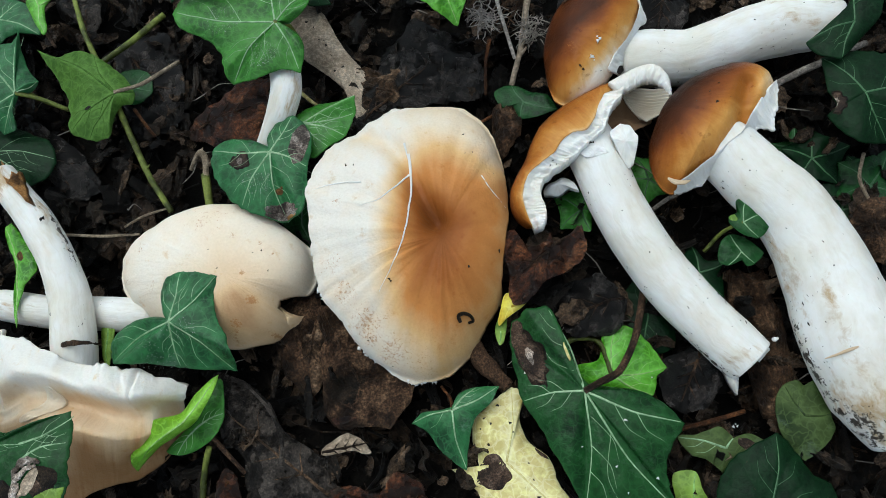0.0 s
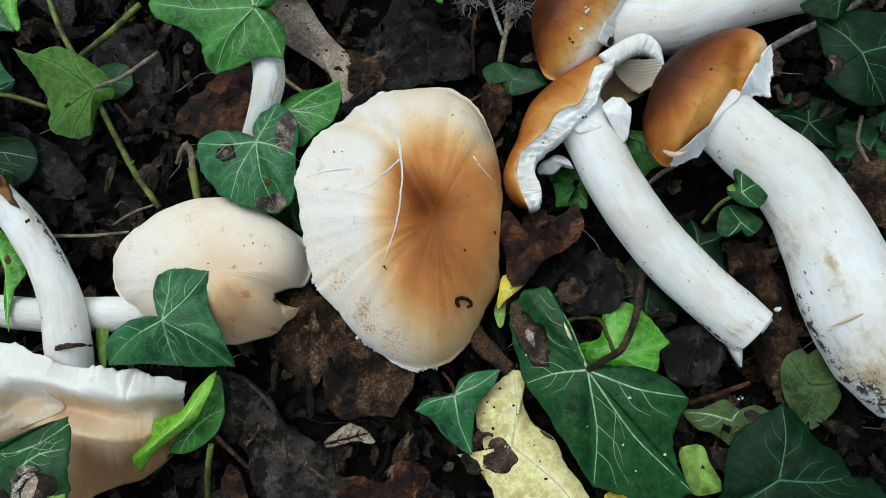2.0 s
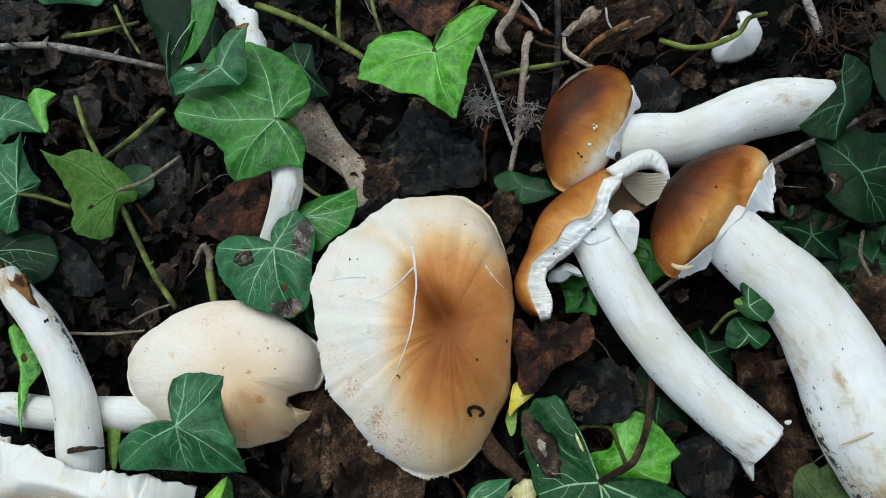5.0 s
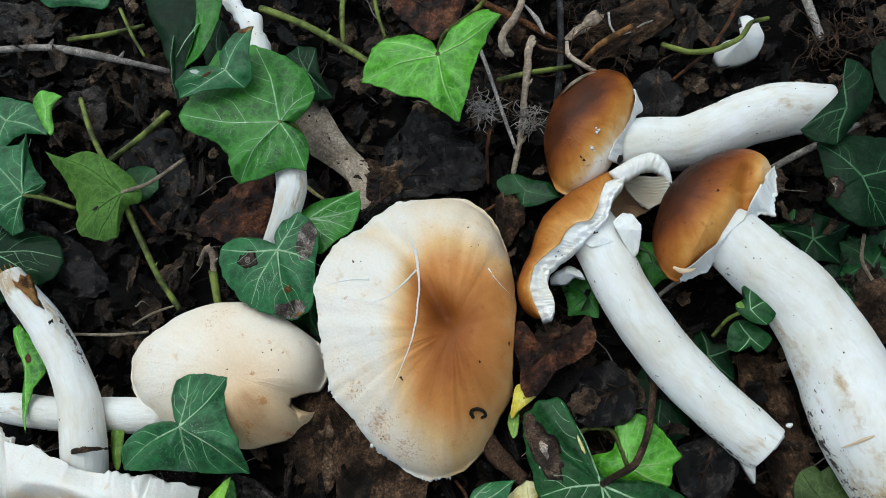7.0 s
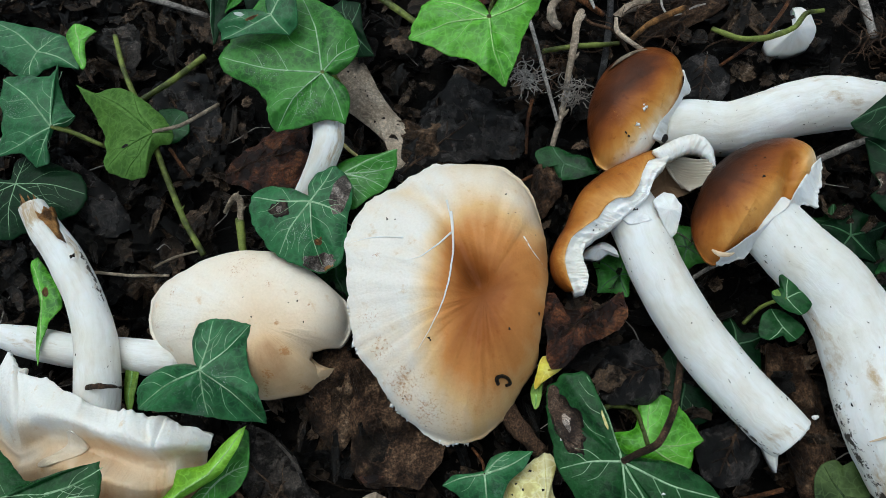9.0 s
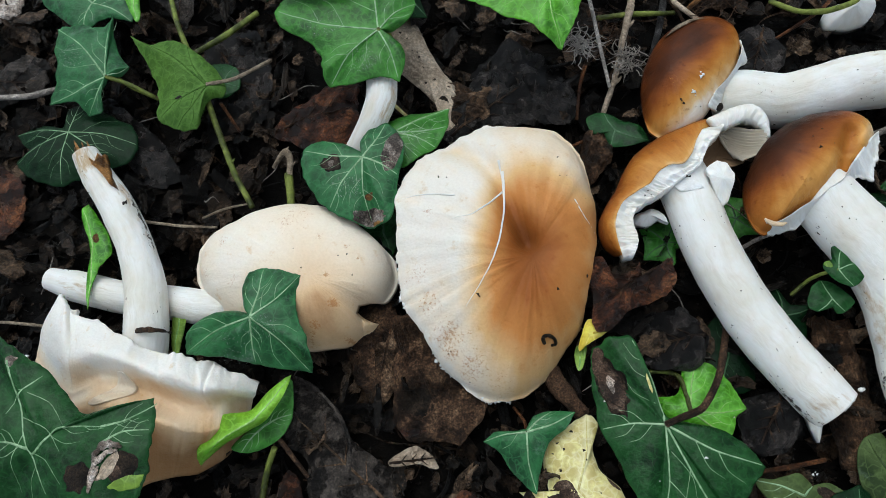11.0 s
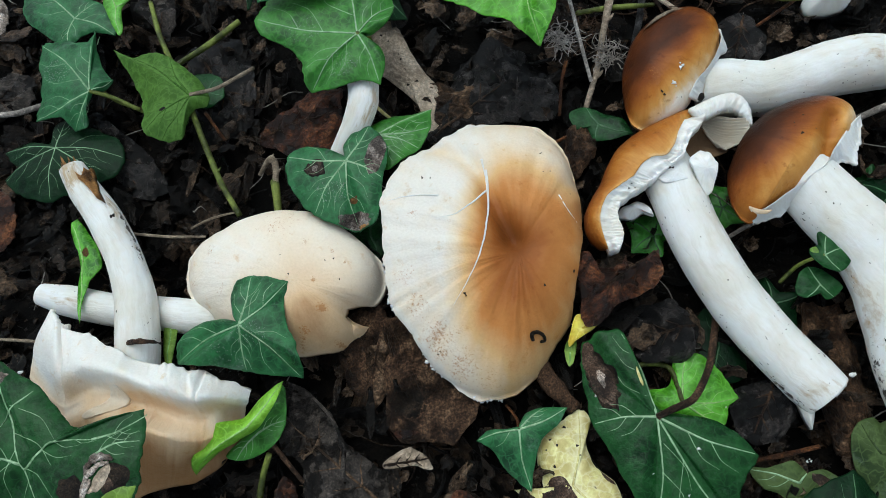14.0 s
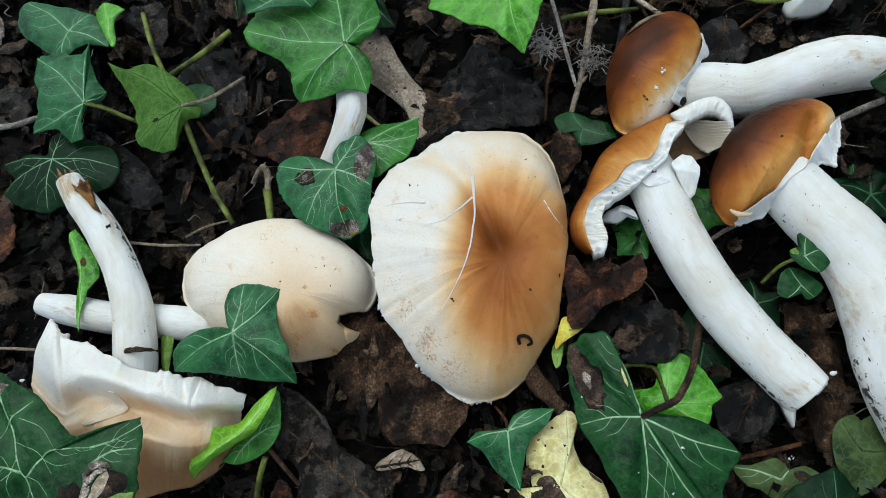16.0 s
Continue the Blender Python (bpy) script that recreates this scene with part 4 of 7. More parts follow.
def dust(t, sheet, spot, r, n, seed=1):
    rng = random.Random(seed)
    pts = []
    for _ in range(n * 5):
        a, d = rng.uniform(0, 6.28), r * math.sqrt(rng.random())
        x, y = spot[0] + d * math.cos(a), spot[1] + d * math.sin(a) * 0.7
        pts.append((x, y, sheet.at(x, y) + 0.012))
    tagged(part("grey_film", lumps(pts, 0.011, flat=0.12, seed=seed), M["film"], t, "dried grey film"), kind="stuff")


# the bright leaf with a heart-shaped notch, at the back
t, s = ivy([(-0.16, 8.65, 3.40), (-0.37, 9.16, 3.30), (-0.82, 9.48, 3.30), (-1.44, 9.52, 3.30), (-2.03, 9.34, 3.30), (-2.34, 8.86, 3.30), (-2.57, 8.20, 3.00), (-1.46, 7.58, 3.30), (-0.71, 7.27, 3.30), (-0.13, 6.79, 3.30), (0.33, 6.61, 2.90), (0.63, 7.25, 3.30), (0.88, 8.24, 3.30), (1.27, 9.14, 3.30), (1.72, 9.75, 3.40), (1.10, 10.05, 3.30), (0.24, 9.59, 3.30), (-0.05, 9.20, 3.30)], (0, 6, 10, 14), "bright", "vein_pale",
    "glossy bright green ivy leaf with a notched base", centre=(-0.19, 8.56, 3.40), tips=(4, 6, 10, 14), wave=0.16, petiole=[(-0.11, 9.80, 2.60), (0.94, 11.42, 1.60), (1.29, 12.72, 1.00)])
dust(t, s, (-1.21, 8.73, 3.30), 0.45, 26)
# broad leaf with grey film, and the small leaf lying on it
t, s = ivy([(-4.93, 7.10, 3.00), (-4.67, 7.11, 3.00), (-4.22, 7.56, 3.00), (-4.15, 8.23, 2.80), (-4.47, 8.88, 3.00), (-5.16, 9.47, 3.00), (-6.28, 10.17, 2.70), (-7.42, 9.91, 2.90), (-8.27, 8.31, 3.00), (-8.51, 7.74, 3.00), (-8.23, 7.21, 3.00), (-7.36, 6.75, 3.00), (-6.86, 6.31, 3.00), (-6.63, 5.65, 3.00), (-6.47, 5.38, 2.70), (-5.71, 5.35, 3.00), (-4.93, 5.58, 3.00), (-4.33, 5.57, 2.80), (-4.16, 6.13, 3.00), (-4.36, 6.63, 3.00), (-4.77, 6.97, 3.00)], (0, 3, 6, 14, 17), "mid", "vein_pale",
    "broad mid-green ivy leaf with a grey dusty film", centre=(-5.09, 7.04, 3.10), tips=(3, 6, 9, 14, 17), wave=0.1, petiole=[(-4.91, 7.29, 2.40), (-4.90, 7.20, 1.40)])
dust(t, s, (-5.49, 6.07, 3.00), 0.55, 60, 4)
dust(t, s, (-6.76, 7.27, 3.00), 0.6, 24, 8)
t, s = ivy([(-6.85, 8.74, 3.65), (-7.00, 9.37, 3.60), (-6.64, 9.97, 3.60), (-5.99, 10.26, 3.50), (-6.01, 9.38, 3.60), (-5.89, 8.48, 3.60), (-6.14, 8.14, 3.50), (-6.64, 8.12, 3.60), (-7.36, 8.09, 3.60), (-8.30, 8.03, 3.40), (-8.35, 8.47, 3.60), (-8.00, 8.91, 3.60), (-7.41, 8.98, 3.60)], (0, 3, 6, 9), "blue", "vein_pale",
    "small folded ivy leaf resting on a broader leaf", centre=(-6.70, 8.68, 3.65), wave=0.12)
blight(t, s, (-7.30, 8.59, 3.60), 0.20, 0.05, 25, "torn", seed=2)
blight(t, s, (-7.70, 8.73, 3.60), 0.18, 0.07, -20, "film", seed=6, label="dried grey film")
blight(t, s, (-6.23, 10.09, 3.40), 0.28, 0.10, 10, "torn", 5)
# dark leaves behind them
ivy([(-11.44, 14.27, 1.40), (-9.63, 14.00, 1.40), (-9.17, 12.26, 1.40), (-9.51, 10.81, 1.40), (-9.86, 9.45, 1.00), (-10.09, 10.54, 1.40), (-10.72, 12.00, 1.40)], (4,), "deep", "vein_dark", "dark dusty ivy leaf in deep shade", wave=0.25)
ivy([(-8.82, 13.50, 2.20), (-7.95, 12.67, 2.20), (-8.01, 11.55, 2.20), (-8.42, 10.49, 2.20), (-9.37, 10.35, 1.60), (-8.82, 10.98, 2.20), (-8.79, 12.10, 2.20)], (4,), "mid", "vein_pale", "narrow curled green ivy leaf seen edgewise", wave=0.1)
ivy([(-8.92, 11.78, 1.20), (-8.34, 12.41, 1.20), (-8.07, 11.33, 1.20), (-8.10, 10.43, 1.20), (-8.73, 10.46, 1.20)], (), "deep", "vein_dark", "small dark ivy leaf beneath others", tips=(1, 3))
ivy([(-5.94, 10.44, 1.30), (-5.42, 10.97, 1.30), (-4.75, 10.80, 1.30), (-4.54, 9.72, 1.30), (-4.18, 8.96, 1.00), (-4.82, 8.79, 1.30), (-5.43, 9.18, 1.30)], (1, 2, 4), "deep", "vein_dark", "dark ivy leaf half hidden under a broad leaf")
# leaf with brown spots next to the large cap
t, s = ivy([(-5.27, 3.41, 2.40), (-5.90, 3.70, 2.30), (-6.62, 3.75, 2.30), (-7.12, 3.42, 2.30), (-7.00, 2.71, 2.30), (-6.57, 2.07, 2.30), (-6.01, 1.61, 2.30), (-5.13, 1.25, 2.30), (-4.70, 1.20, 2.00), (-4.21, 1.44, 2.30), (-4.07, 2.02, 2.30), (-4.10, 2.79, 2.30), (-4.03, 3.56, 2.30), (-4.25, 4.11, 2.30), (-4.68, 4.41, 2.30), (-5.20, 4.20, 2.30), (-5.39, 3.80, 2.30)], (0, 8), "blue", "vein_pale",
    "blue-green ivy leaf with brown blighted spots", centre=(-5.19, 3.21, 2.45), tips=(3, 6, 8, 11, 14), wave=0.1)
blight(t, s, (-6.10, 2.97, 2.30), 0.28, 0.22, 0, "blight", 1, 0.5)
blight(t, s, (-4.33, 3.55, 2.30), 0.30, 0.62, -12, "ash", 4, label="large grey-brown blight patch")
blight(t, s, (-4.78, 1.47, 2.15), 0.50, 0.26, 10, "ash", 7)
blight(t, s, (-4.62, 1.37, 2.15), 0.22, 0.10, 10, "torn", 9)
blight(t, s, (-4.87, 2.07, 2.30), 0.14, 0.10, 30, "torn", 3)
dust(t, s, (-5.50, 2.28, 2.30), 0.5, 36, 6)
ivy([(-4.97, 4.53, 1.70), (-4.21, 5.03, 1.70), (-3.60, 5.11, 1.70), (-2.86, 5.15, 1.90), (-2.93, 4.66, 1.70), (-3.21, 3.98, 1.70), (-3.69, 3.60, 1.70), (-4.16, 3.24, 1.70), (-4.53, 3.62, 1.70)], (3,), "mid", "vein_pale", "green ivy leaf tucked behind the spotted leaf", centre=(-4.53, 4.35, 1.80), tips=(3, 4, 5, 6))
ivy([(-5.34, 1.61, 0.70), (-4.70, 2.38, 0.70), (-4.25, 1.55, 0.70), (-4.38, 0.76, 0.70), (-4.86, 1.02, 0.70)], (), "dark", "vein_dark", "dark ivy leaf squeezed between two caps", tips=(1, 3))
# leaf lying on the cream cap
t, s = ivy([(-7.68, -1.67, 2.70), (-7.98, -1.37, 2.50), (-8.08, -0.90, 2.50), (-7.96, -0.50, 2.50), (-7.55, -0.32, 2.50), (-6.88, -0.35, 2.50), (-6.43, -0.45, 2.55), (-6.51, -0.95, 2.50), (-6.39, -1.52, 2.50), (-6.07, -2.02, 2.50), (-5.82, -2.54, 2.50), (-5.88, -3.03, 1.90), (-6.62, -3.03, 2.00), (-7.58, -2.95, 2.10), (-8.19, -2.90, 2.50), (-8.92, -2.93, 2.50), (-9.63, -2.84, 2.00), (-9.70, -2.38, 2.10), (-9.41, -2.00, 2.30), (-8.76, -1.69, 2.50), (-8.17, -1.59, 2.50)], (0, 6, 11, 16), "blue", "vein_pale",
    "dusty blue-green ivy leaf lying on the cream cap", centre=(-7.57, -1.79, 2.75), tips=(4, 6, 11, 16), wave=0.08, veins=([(-7.47, -2.91, 2.30)],))
dust(t, s, (-7.26, -1.99, 2.40), 0.5, 30, 2)
dust(t, s, (-8.06, -2.64, 2.20), 0.6, 26, 3)
# large dark leaf with a torn, blighted hole, in front of the broken cap
t, s = ivy([(-15.12, -2.40, 4.30), (-13.28, -3.03, 5.00), (-12.61, -3.38, 5.10), (-11.96, -3.71, 5.00), (-11.39, -3.98, 5.00), (-10.74, -4.51, 5.00), (-10.46, -4.76, 5.00), (-10.20, -4.78, 5.00), (-9.47, -4.52, 5.00), (-8.75, -4.24, 4.70), (-8.42, -5.10, 5.00), (-8.37, -5.99, 5.00), (-8.52, -6.53, 5.00), (-9.81, -7.13, 5.00), (-11.95, -7.77, 4.30), (-12.78, -7.05, 5.00), (-14.17, -4.76, 5.00)], (2, 9, 12), "dark", "vein_pale",
    "large dark ivy leaf with a torn blighted hole", centre=(-11.08, -5.45, 5.10), tips=(), wave=0.12, width=0.036,
    veins=([(-12.55, -3.75, 5.00), (-12.01, -4.60, 5.00), (-11.35, -5.73, 5.00), (-10.72, -6.67, 5.00)], [(-11.27, -5.85, 5.00), (-10.93, -5.44, 5.00), (-10.70, -5.19, 5.00), (-10.21, -5.09, 5.00), (-9.70, -5.05, 5.00)], [(-9.70, -5.05, 5.00), (-9.17, -4.84, 5.00), (-8.63, -4.38, 5.00)], [(-11.35, -5.73, 5.00), (-11.85, -5.64, 5.00), (-12.60, -5.70, 5.00)], [(-12.01, -4.60, 5.00), (-11.56, -4.03, 5.00)], [(-9.60, -5.45, 5.00), (-9.11, -5.10, 5.00), (-8.56, -4.99, 5.00)]))
blight(t, s, (-9.94, -6.23, 5.00), 0.32, 0.34, 20, "dirt", 8, label="blackened corner of the hole")
blight(t, s, (-8.92, -5.87, 5.00), 0.40, 0.34, -25, "dirt", 4, label="blackened rim of the hole")
blight(t, s, (-8.98, -5.93, 5.00), 0.32, 0.26, -25, "blight", 2, label="brown blighted patch")
blight(t, s, (-8.74, -6.20, 5.00), 0.40, 0.16, 20, "lime", 6, lift=0.02, label="yellowing edge")
blight(t, s, (-9.23, -5.90, 5.00), 0.15, 0.40, -32, "bark", 9, lift=0.028, label="tan gap torn in the blade")
for line, w in (([(-9.58, -6.51, 5.00), (-9.60, -6.18, 5.00), (-9.58, -5.93, 5.00), (-9.62, -5.68, 5.00), (-9.52, -5.50, 5.00), (-9.26, -5.39, 5.00), (-9.01, -5.43, 5.00)], 0.085), ([(-9.58, -5.93, 5.00), (-9.48, -5.75, 5.00), (-9.29, -5.58, 5.00), (-9.08, -5.51, 5.00)], 0.07), ([(-9.60, -6.30, 5.00), (-9.51, -6.10, 5.00), (-9.47, -5.92, 5.00)], 0.06)):
    C = curve([(p[0], p[1], 0) for p in line], False, (), 5)
    part("torn_rim", tube([(x, y, s.at(x, y) + 0.03) for x, y, _ in C], [w * 0.4, w, w * 0.8, w, w * 0.5], 8, 2, 0.8, 7, flat=0.6), M["blight_pale"], t, "dry whitened curled rim of the tear")
blight(t, s, (-12.45, -3.75, 5.00), 0.16, 0.14, 0, "blight_pale", 3)
# bright pointed leaf and the darker one behind it
ivy([(-6.61, -3.10, 1.60), (-6.64, -3.70, 1.70), (-7.02, -4.41, 1.70), (-7.49, -4.74, 1.70), (-7.99, -5.09, 1.70), (-8.54, -5.50, 1.70), (-8.87, -5.80, 1.20), (-8.79, -5.52, 1.70), (-8.76, -5.06, 1.70), (-8.36, -4.44, 1.70), (-7.58, -4.21, 1.70), (-7.28, -3.84, 1.70), (-6.89, -3.39, 1.70)], (0, 6), "young", "vein_pale", "bright green pointed leaf folded along its rib",
    centre=(-7.29, -4.46, 1.90), tips=(0, 6), wave=0.2, dome=0.05)
ivy([(-6.82, -3.23, 1.00), (-6.54, -4.16, 1.00), (-6.74, -4.81, 1.00), (-7.45, -5.28, 1.00), (-7.89, -5.38, 1.00), (-8.16, -5.22, 1.00), (-7.66, -4.59, 1.00), (-7.26, -3.90, 1.00)], (), "mid", "vein_pale", "mid-green ivy leaf in the shade of another", tips=(1, 4))
t, s = ivy([(-14.80, 1.63, 1.00), (-14.64, 1.79, 1.00), (-14.06, 1.26, 1.05), (-13.51, 0.67, 1.10), (-13.29, 0.15, 1.10), (-13.45, -0.41, 1.35), (-13.50, -1.14, 1.45), (-13.47, -1.74, 1.35), (-13.67, -1.18, 1.40), (-13.78, -0.49, 1.30), (-14.14, 0.16, 1.00), (-14.45, 0.83, 1.00), (-14.74, 1.24, 1.00)], (1, 7), "bright", "vein_pale", "narrow green leaf hanging beside a broken stem", centre=(-13.92, 0.30, 1.15), tips=(0, 7), wave=0.14)
blight(t, s, (-13.89, 0.58, 1.00), 0.12, 0.15, 30, "torn", 4)
ivy([(-10.77, -1.24, 0.90), (-10.40, -1.35, 0.90), (-10.39, -1.92, 0.90), (-10.41, -2.38, 0.90), (-10.48, -2.88, 0.90), (-10.77, -2.32, 0.90), (-10.88, -1.53, 0.90)], (), "lime", "vein_pale", "yellowing slip of leaf between stem and cap", tips=(0, 4), branch=False)
# leaf turned over, showing its pale underside
t, s = ivy([(-14.13, 7.58, 1.90), (-13.42, 7.31, 1.80), (-12.71, 7.45, 1.80), (-12.02, 7.28, 1.80), (-11.33, 6.81, 1.80), (-10.74, 6.35, 1.80), (-10.28, 5.75, 1.80), (-10.36, 5.43, 1.80), (-10.74, 5.34, 1.80), (-10.90, 4.87, 1.80), (-10.97, 4.24, 1.80), (-11.70, 4.21, 1.80), (-12.34, 4.51, 1.80), (-12.55, 5.21, 1.80), (-12.88, 5.93, 1.80), (-13.43, 6.73, 1.80)], (0,), "under", "under", "ivy leaf turned over showing a pale green underside",
    centre=(-10.84, 5.70, 1.95), tips=(0, 3, 6, 11, 12), wave=0.15, petiole=[(-9.95, 5.94, 1.90), (-9.38, 6.47, 1.70), (-9.14, 7.00, 1.30)], petiole_mat="straw", petiole_r=0.06, width=0.04)
blight(t, s, (-11.71, 5.22, 1.80), 0.12, 0.06, 20, "dirt", 1)
# leaves on the far left
t, s = ivy([(-17.21, 8.03, 1.60), (-16.32, 8.15, 1.60), (-15.32, 8.00, 1.60), (-14.97, 8.35, 1.80), (-14.93, 7.77, 1.60), (-14.55, 7.01, 1.60), (-13.93, 6.43, 1.80), (-14.24, 6.15, 1.60), (-14.56, 5.94, 1.70), (-14.78, 5.47, 1.60), (-14.65, 4.88, 1.60), (-15.24, 4.80, 1.30), (-15.67, 5.17, 1.60), (-16.77, 5.12, 1.40), (-16.69, 6.15, 1.60), (-17.04, 7.26, 1.60)], (0, 3, 6, 8, 11, 13), "blue", "vein_pale", "dusty blue-green ivy leaf with curled lobes",
    centre=(-14.62, 6.00, 1.75), tips=(0, 3, 6, 11, 13), wave=0.14, petiole=[(-14.00, 5.94, 1.40), (-13.14, 5.67, 1.00)], petiole_mat="vine")
dust(t, s, (-16.11, 6.80, 1.60), 0.6, 60, 3)
ivy([(-18.48, 10.58, 1.20), (-16.77, 10.28, 1.20), (-15.68, 9.97, 1.20), (-15.27, 9.74, 1.20), (-14.83, 9.15, 1.20), (-14.66, 8.56, 1.20), (-15.54, 8.65, 1.20), (-16.17, 8.40, 1.20), (-16.45, 8.11, 1.20), (-17.47, 8.63, 1.20), (-18.60, 9.55, 1.20)], (5, 8), "blue", "vein_pale", "shaded ivy leaf with faint pale veins", tips=(0, 2, 5, 8))
ivy([(-15.24, 9.81, 1.40), (-14.95, 10.19, 1.40), (-14.14, 9.92, 1.40), (-14.44, 9.50, 1.40), (-14.28, 8.42, 1.40), (-14.78, 9.00, 1.40)], (2,), "bright", "vein_pale", "young bright green ivy leaf on a vine", tips=(1, 2, 4), branch=False)
ivy([(-18.12, 4.16, 0.90), (-17.22, 4.58, 0.90), (-16.45, 4.54, 0.90), (-16.46, 5.15, 0.90), (-16.04, 5.45, 0.90), (-14.74, 5.03, 0.90), (-13.79, 4.62, 0.90), (-13.46, 4.00, 0.90), (-13.60, 3.38, 0.90), (-14.22, 3.10, 0.90), (-14.94, 3.31, 0.90), (-15.20, 2.69, 0.90), (-15.86, 2.39, 0.90), (-16.84, 2.49, 0.90), (-17.80, 3.09, 0.90), (-17.52, 3.62, 0.90)], (0, 3, 11, 15), "deep", "vein_pale", "dark ivy leaf spread flat under a broken stem",
    centre=(-16.04, 4.29, 1.00), tips=(0, 4, 7, 9, 12, 14), wave=0.1, width=0.022)
ivy([(-11.74, 7.17, 0.60), (-10.73, 7.16, 0.60), (-10.44, 6.40, 0.60), (-10.87, 5.94, 0.60), (-11.56, 6.07, 0.60)], (), "dark", "vein_dark", "small dark ivy leaf under a vine", tips=(1, 2))
ivy([(-16.47, 15.32, 1.00), (-15.22, 15.14, 1.00), (-13.23, 14.59, 1.00), (-13.35, 13.80, 1.00), (-14.58, 14.12, 1.00), (-15.79, 14.24, 1.00)], (), "blue", "vein_dark", "dusty ivy leaf beyond the bleached twig", tips=(0, 3))

# ---- ivy on the near and right sides ----
t, s = ivy([(1.72, -1.56, 1.00), (2.15, -1.26, 1.30), (2.69, -1.20, 1.30), (2.97, -1.59, 1.30), (3.16, -2.27, 1.30), (3.41, -2.87, 1.30), (3.70, -3.24, 1.40), (4.27, -3.32, 1.30), (4.95, -3.39, 1.30), (5.62, -3.70, 1.30), (6.11, -4.22, 1.30), (5.75, -4.74, 1.30), (5.62, -5.28, 1.30), (5.71, -5.95, 1.30), (6.05, -6.59, 1.00), (4.99, -6.68, 1.30), (4.19, -6.53, 1.30), (3.60, -6.43, 0.90), (3.11, -5.55, 1.30), (2.47, -4.44, 1.30), (1.99, -3.72, 1.30), (1.78, -2.83, 1.30), (1.65, -2.08, 1.30)], (6, 10, 14, 17), "dark", "vein_pale",
    "large glossy dark ivy leaf with pale veins", centre=(3.62, -3.44, 1.40), tips=(2, 10, 14, 17, 20), wave=0.1, width=0.035,
    petiole=[(3.96, -3.25, 1.45), (4.51, -2.94, 1.50), (4.96, -2.09, 1.20), (5.25, -1.02, 0.60), (5.39, -0.32, 0.20)], petiole_mat="twig_brown", petiole_r=0.09)
blight(t, s, (2.20, -2.54, 1.20), 0.34, 0.72, 22, "blight", 2, 0.4, label="long brown blight patch with pale heart")
blight(t, s, (1.84, -1.94, 1.10), 0.20, 0.50, 10, "blight", 6)
chalk(t, s, [(5.36, -3.07, 1.30), (4.37, -5.32, 1.30), (5.36, -5.57, 1.30), (2.06, -2.99, 1.30), (4.61, -4.17, 1.30), (4.63, -5.95, 1.30), (3.52, -4.86, 1.30)], 0.04)
blight(t, s, (3.18, -2.41, 1.20), 0.05, 0.24, 18, "yellow", 4, label="dry streak")
ivy([(3.46, -2.69, 0.55), (4.04, -2.55, 0.55), (4.17, -1.79, 0.55), (4.55, -1.50, 0.55), (5.02, -1.71, 0.55), (5.43, -2.10, 0.55), (5.87, -2.74, 0.50), (5.57, -3.00, 0.55), (5.47, -3.50, 0.55), (4.58, -3.43, 0.55), (3.85, -3.30, 0.55), (3.41, -2.99, 0.55)], (3, 6), "bright", "vein_pale", "bright green ivy leaf under a large dark one", centre=(4.37, -2.99, 0.70), tips=(3, 6, 8), petiole=[(4.07, -2.06, 0.50), (3.47, -1.94, 0.30), (3.00, -2.16, 0.30)])
ivy([(-1.10, -4.35, 0.80), (-0.80, -4.06, 0.90), (-0.25, -3.97, 0.90), (0.04, -3.89, 0.95), (0.23, -3.53, 0.90), (0.72, -3.34, 0.90), (1.33, -3.31, 0.90), (1.14, -3.72, 0.90), (0.70, -4.16, 0.90), (0.52, -4.86, 0.90), (0.45, -5.54, 0.70), (0.04, -5.30, 0.90), (-0.33, -4.95, 0.90), (-0.69, -4.53, 0.90)], (0, 3, 6, 10), "blue", "vein_pale", "small blue-green ivy leaf beside a yellow leaf", centre=(0.07, -3.98, 1.00), tips=(0, 5, 6, 10), petiole=[(-0.03, -3.67, 0.60), (-0.37, -3.30, 0.20)], petiole_mat="twig_red", petiole_r=0.04)
t, s = ivy([(1.65, -3.28, 0.55), (1.97, -3.57, 0.55), (1.86, -4.14, 0.55), (2.09, -4.76, 0.55), (2.67, -5.17, 0.55), (2.87, -5.77, 0.55), (3.41, -6.51, 0.55), (3.61, -7.53, 0.55), (2.59, -8.09, 0.55), (1.30, -7.58, 0.55), (0.92, -6.46, 0.55), (0.56, -5.92, 0.55), (-0.05, -5.56, 0.30), (0.78, -5.53, 0.55), (0.54, -4.58, 0.55), (0.66, -4.05, 0.55), (1.13, -3.68, 0.55)], (0, 12, 13), "yellow", "yellow", "yellow dying leaf with dark rotted holes",
    centre=(1.53, -5.31, 0.70), tips=(0, 7), wave=0.12, name="yellow_leaf", category="dead leaf", group="", branch=False)
blight(t, s, (1.18, -5.60, 0.60), 0.46, 0.42, 20, "blight", 1, label="dark rotted hole")
blight(t, s, (2.51, -4.91, 0.60), 0.42, 0.18, -50, "blight", 5)
tagged(part("rot_spots", lumps([(x, y, s.at(x, y)) for x, y, _ in [(0.81, -4.46, 0.60), (1.09, -4.31, 0.60), (0.91, -4.16, 0.60), (1.70, -4.51, 0.60), (2.25, -5.74, 0.60), (1.63, -4.29, 0.60), (1.26, -3.83, 0.60), (2.38, -6.17, 0.60), (2.12, -5.31, 0.60), (1.05, -4.87, 0.60)]], 0.07, flat=0.3), M["dirt"], t, "dark rot spots"), kind="stuff")
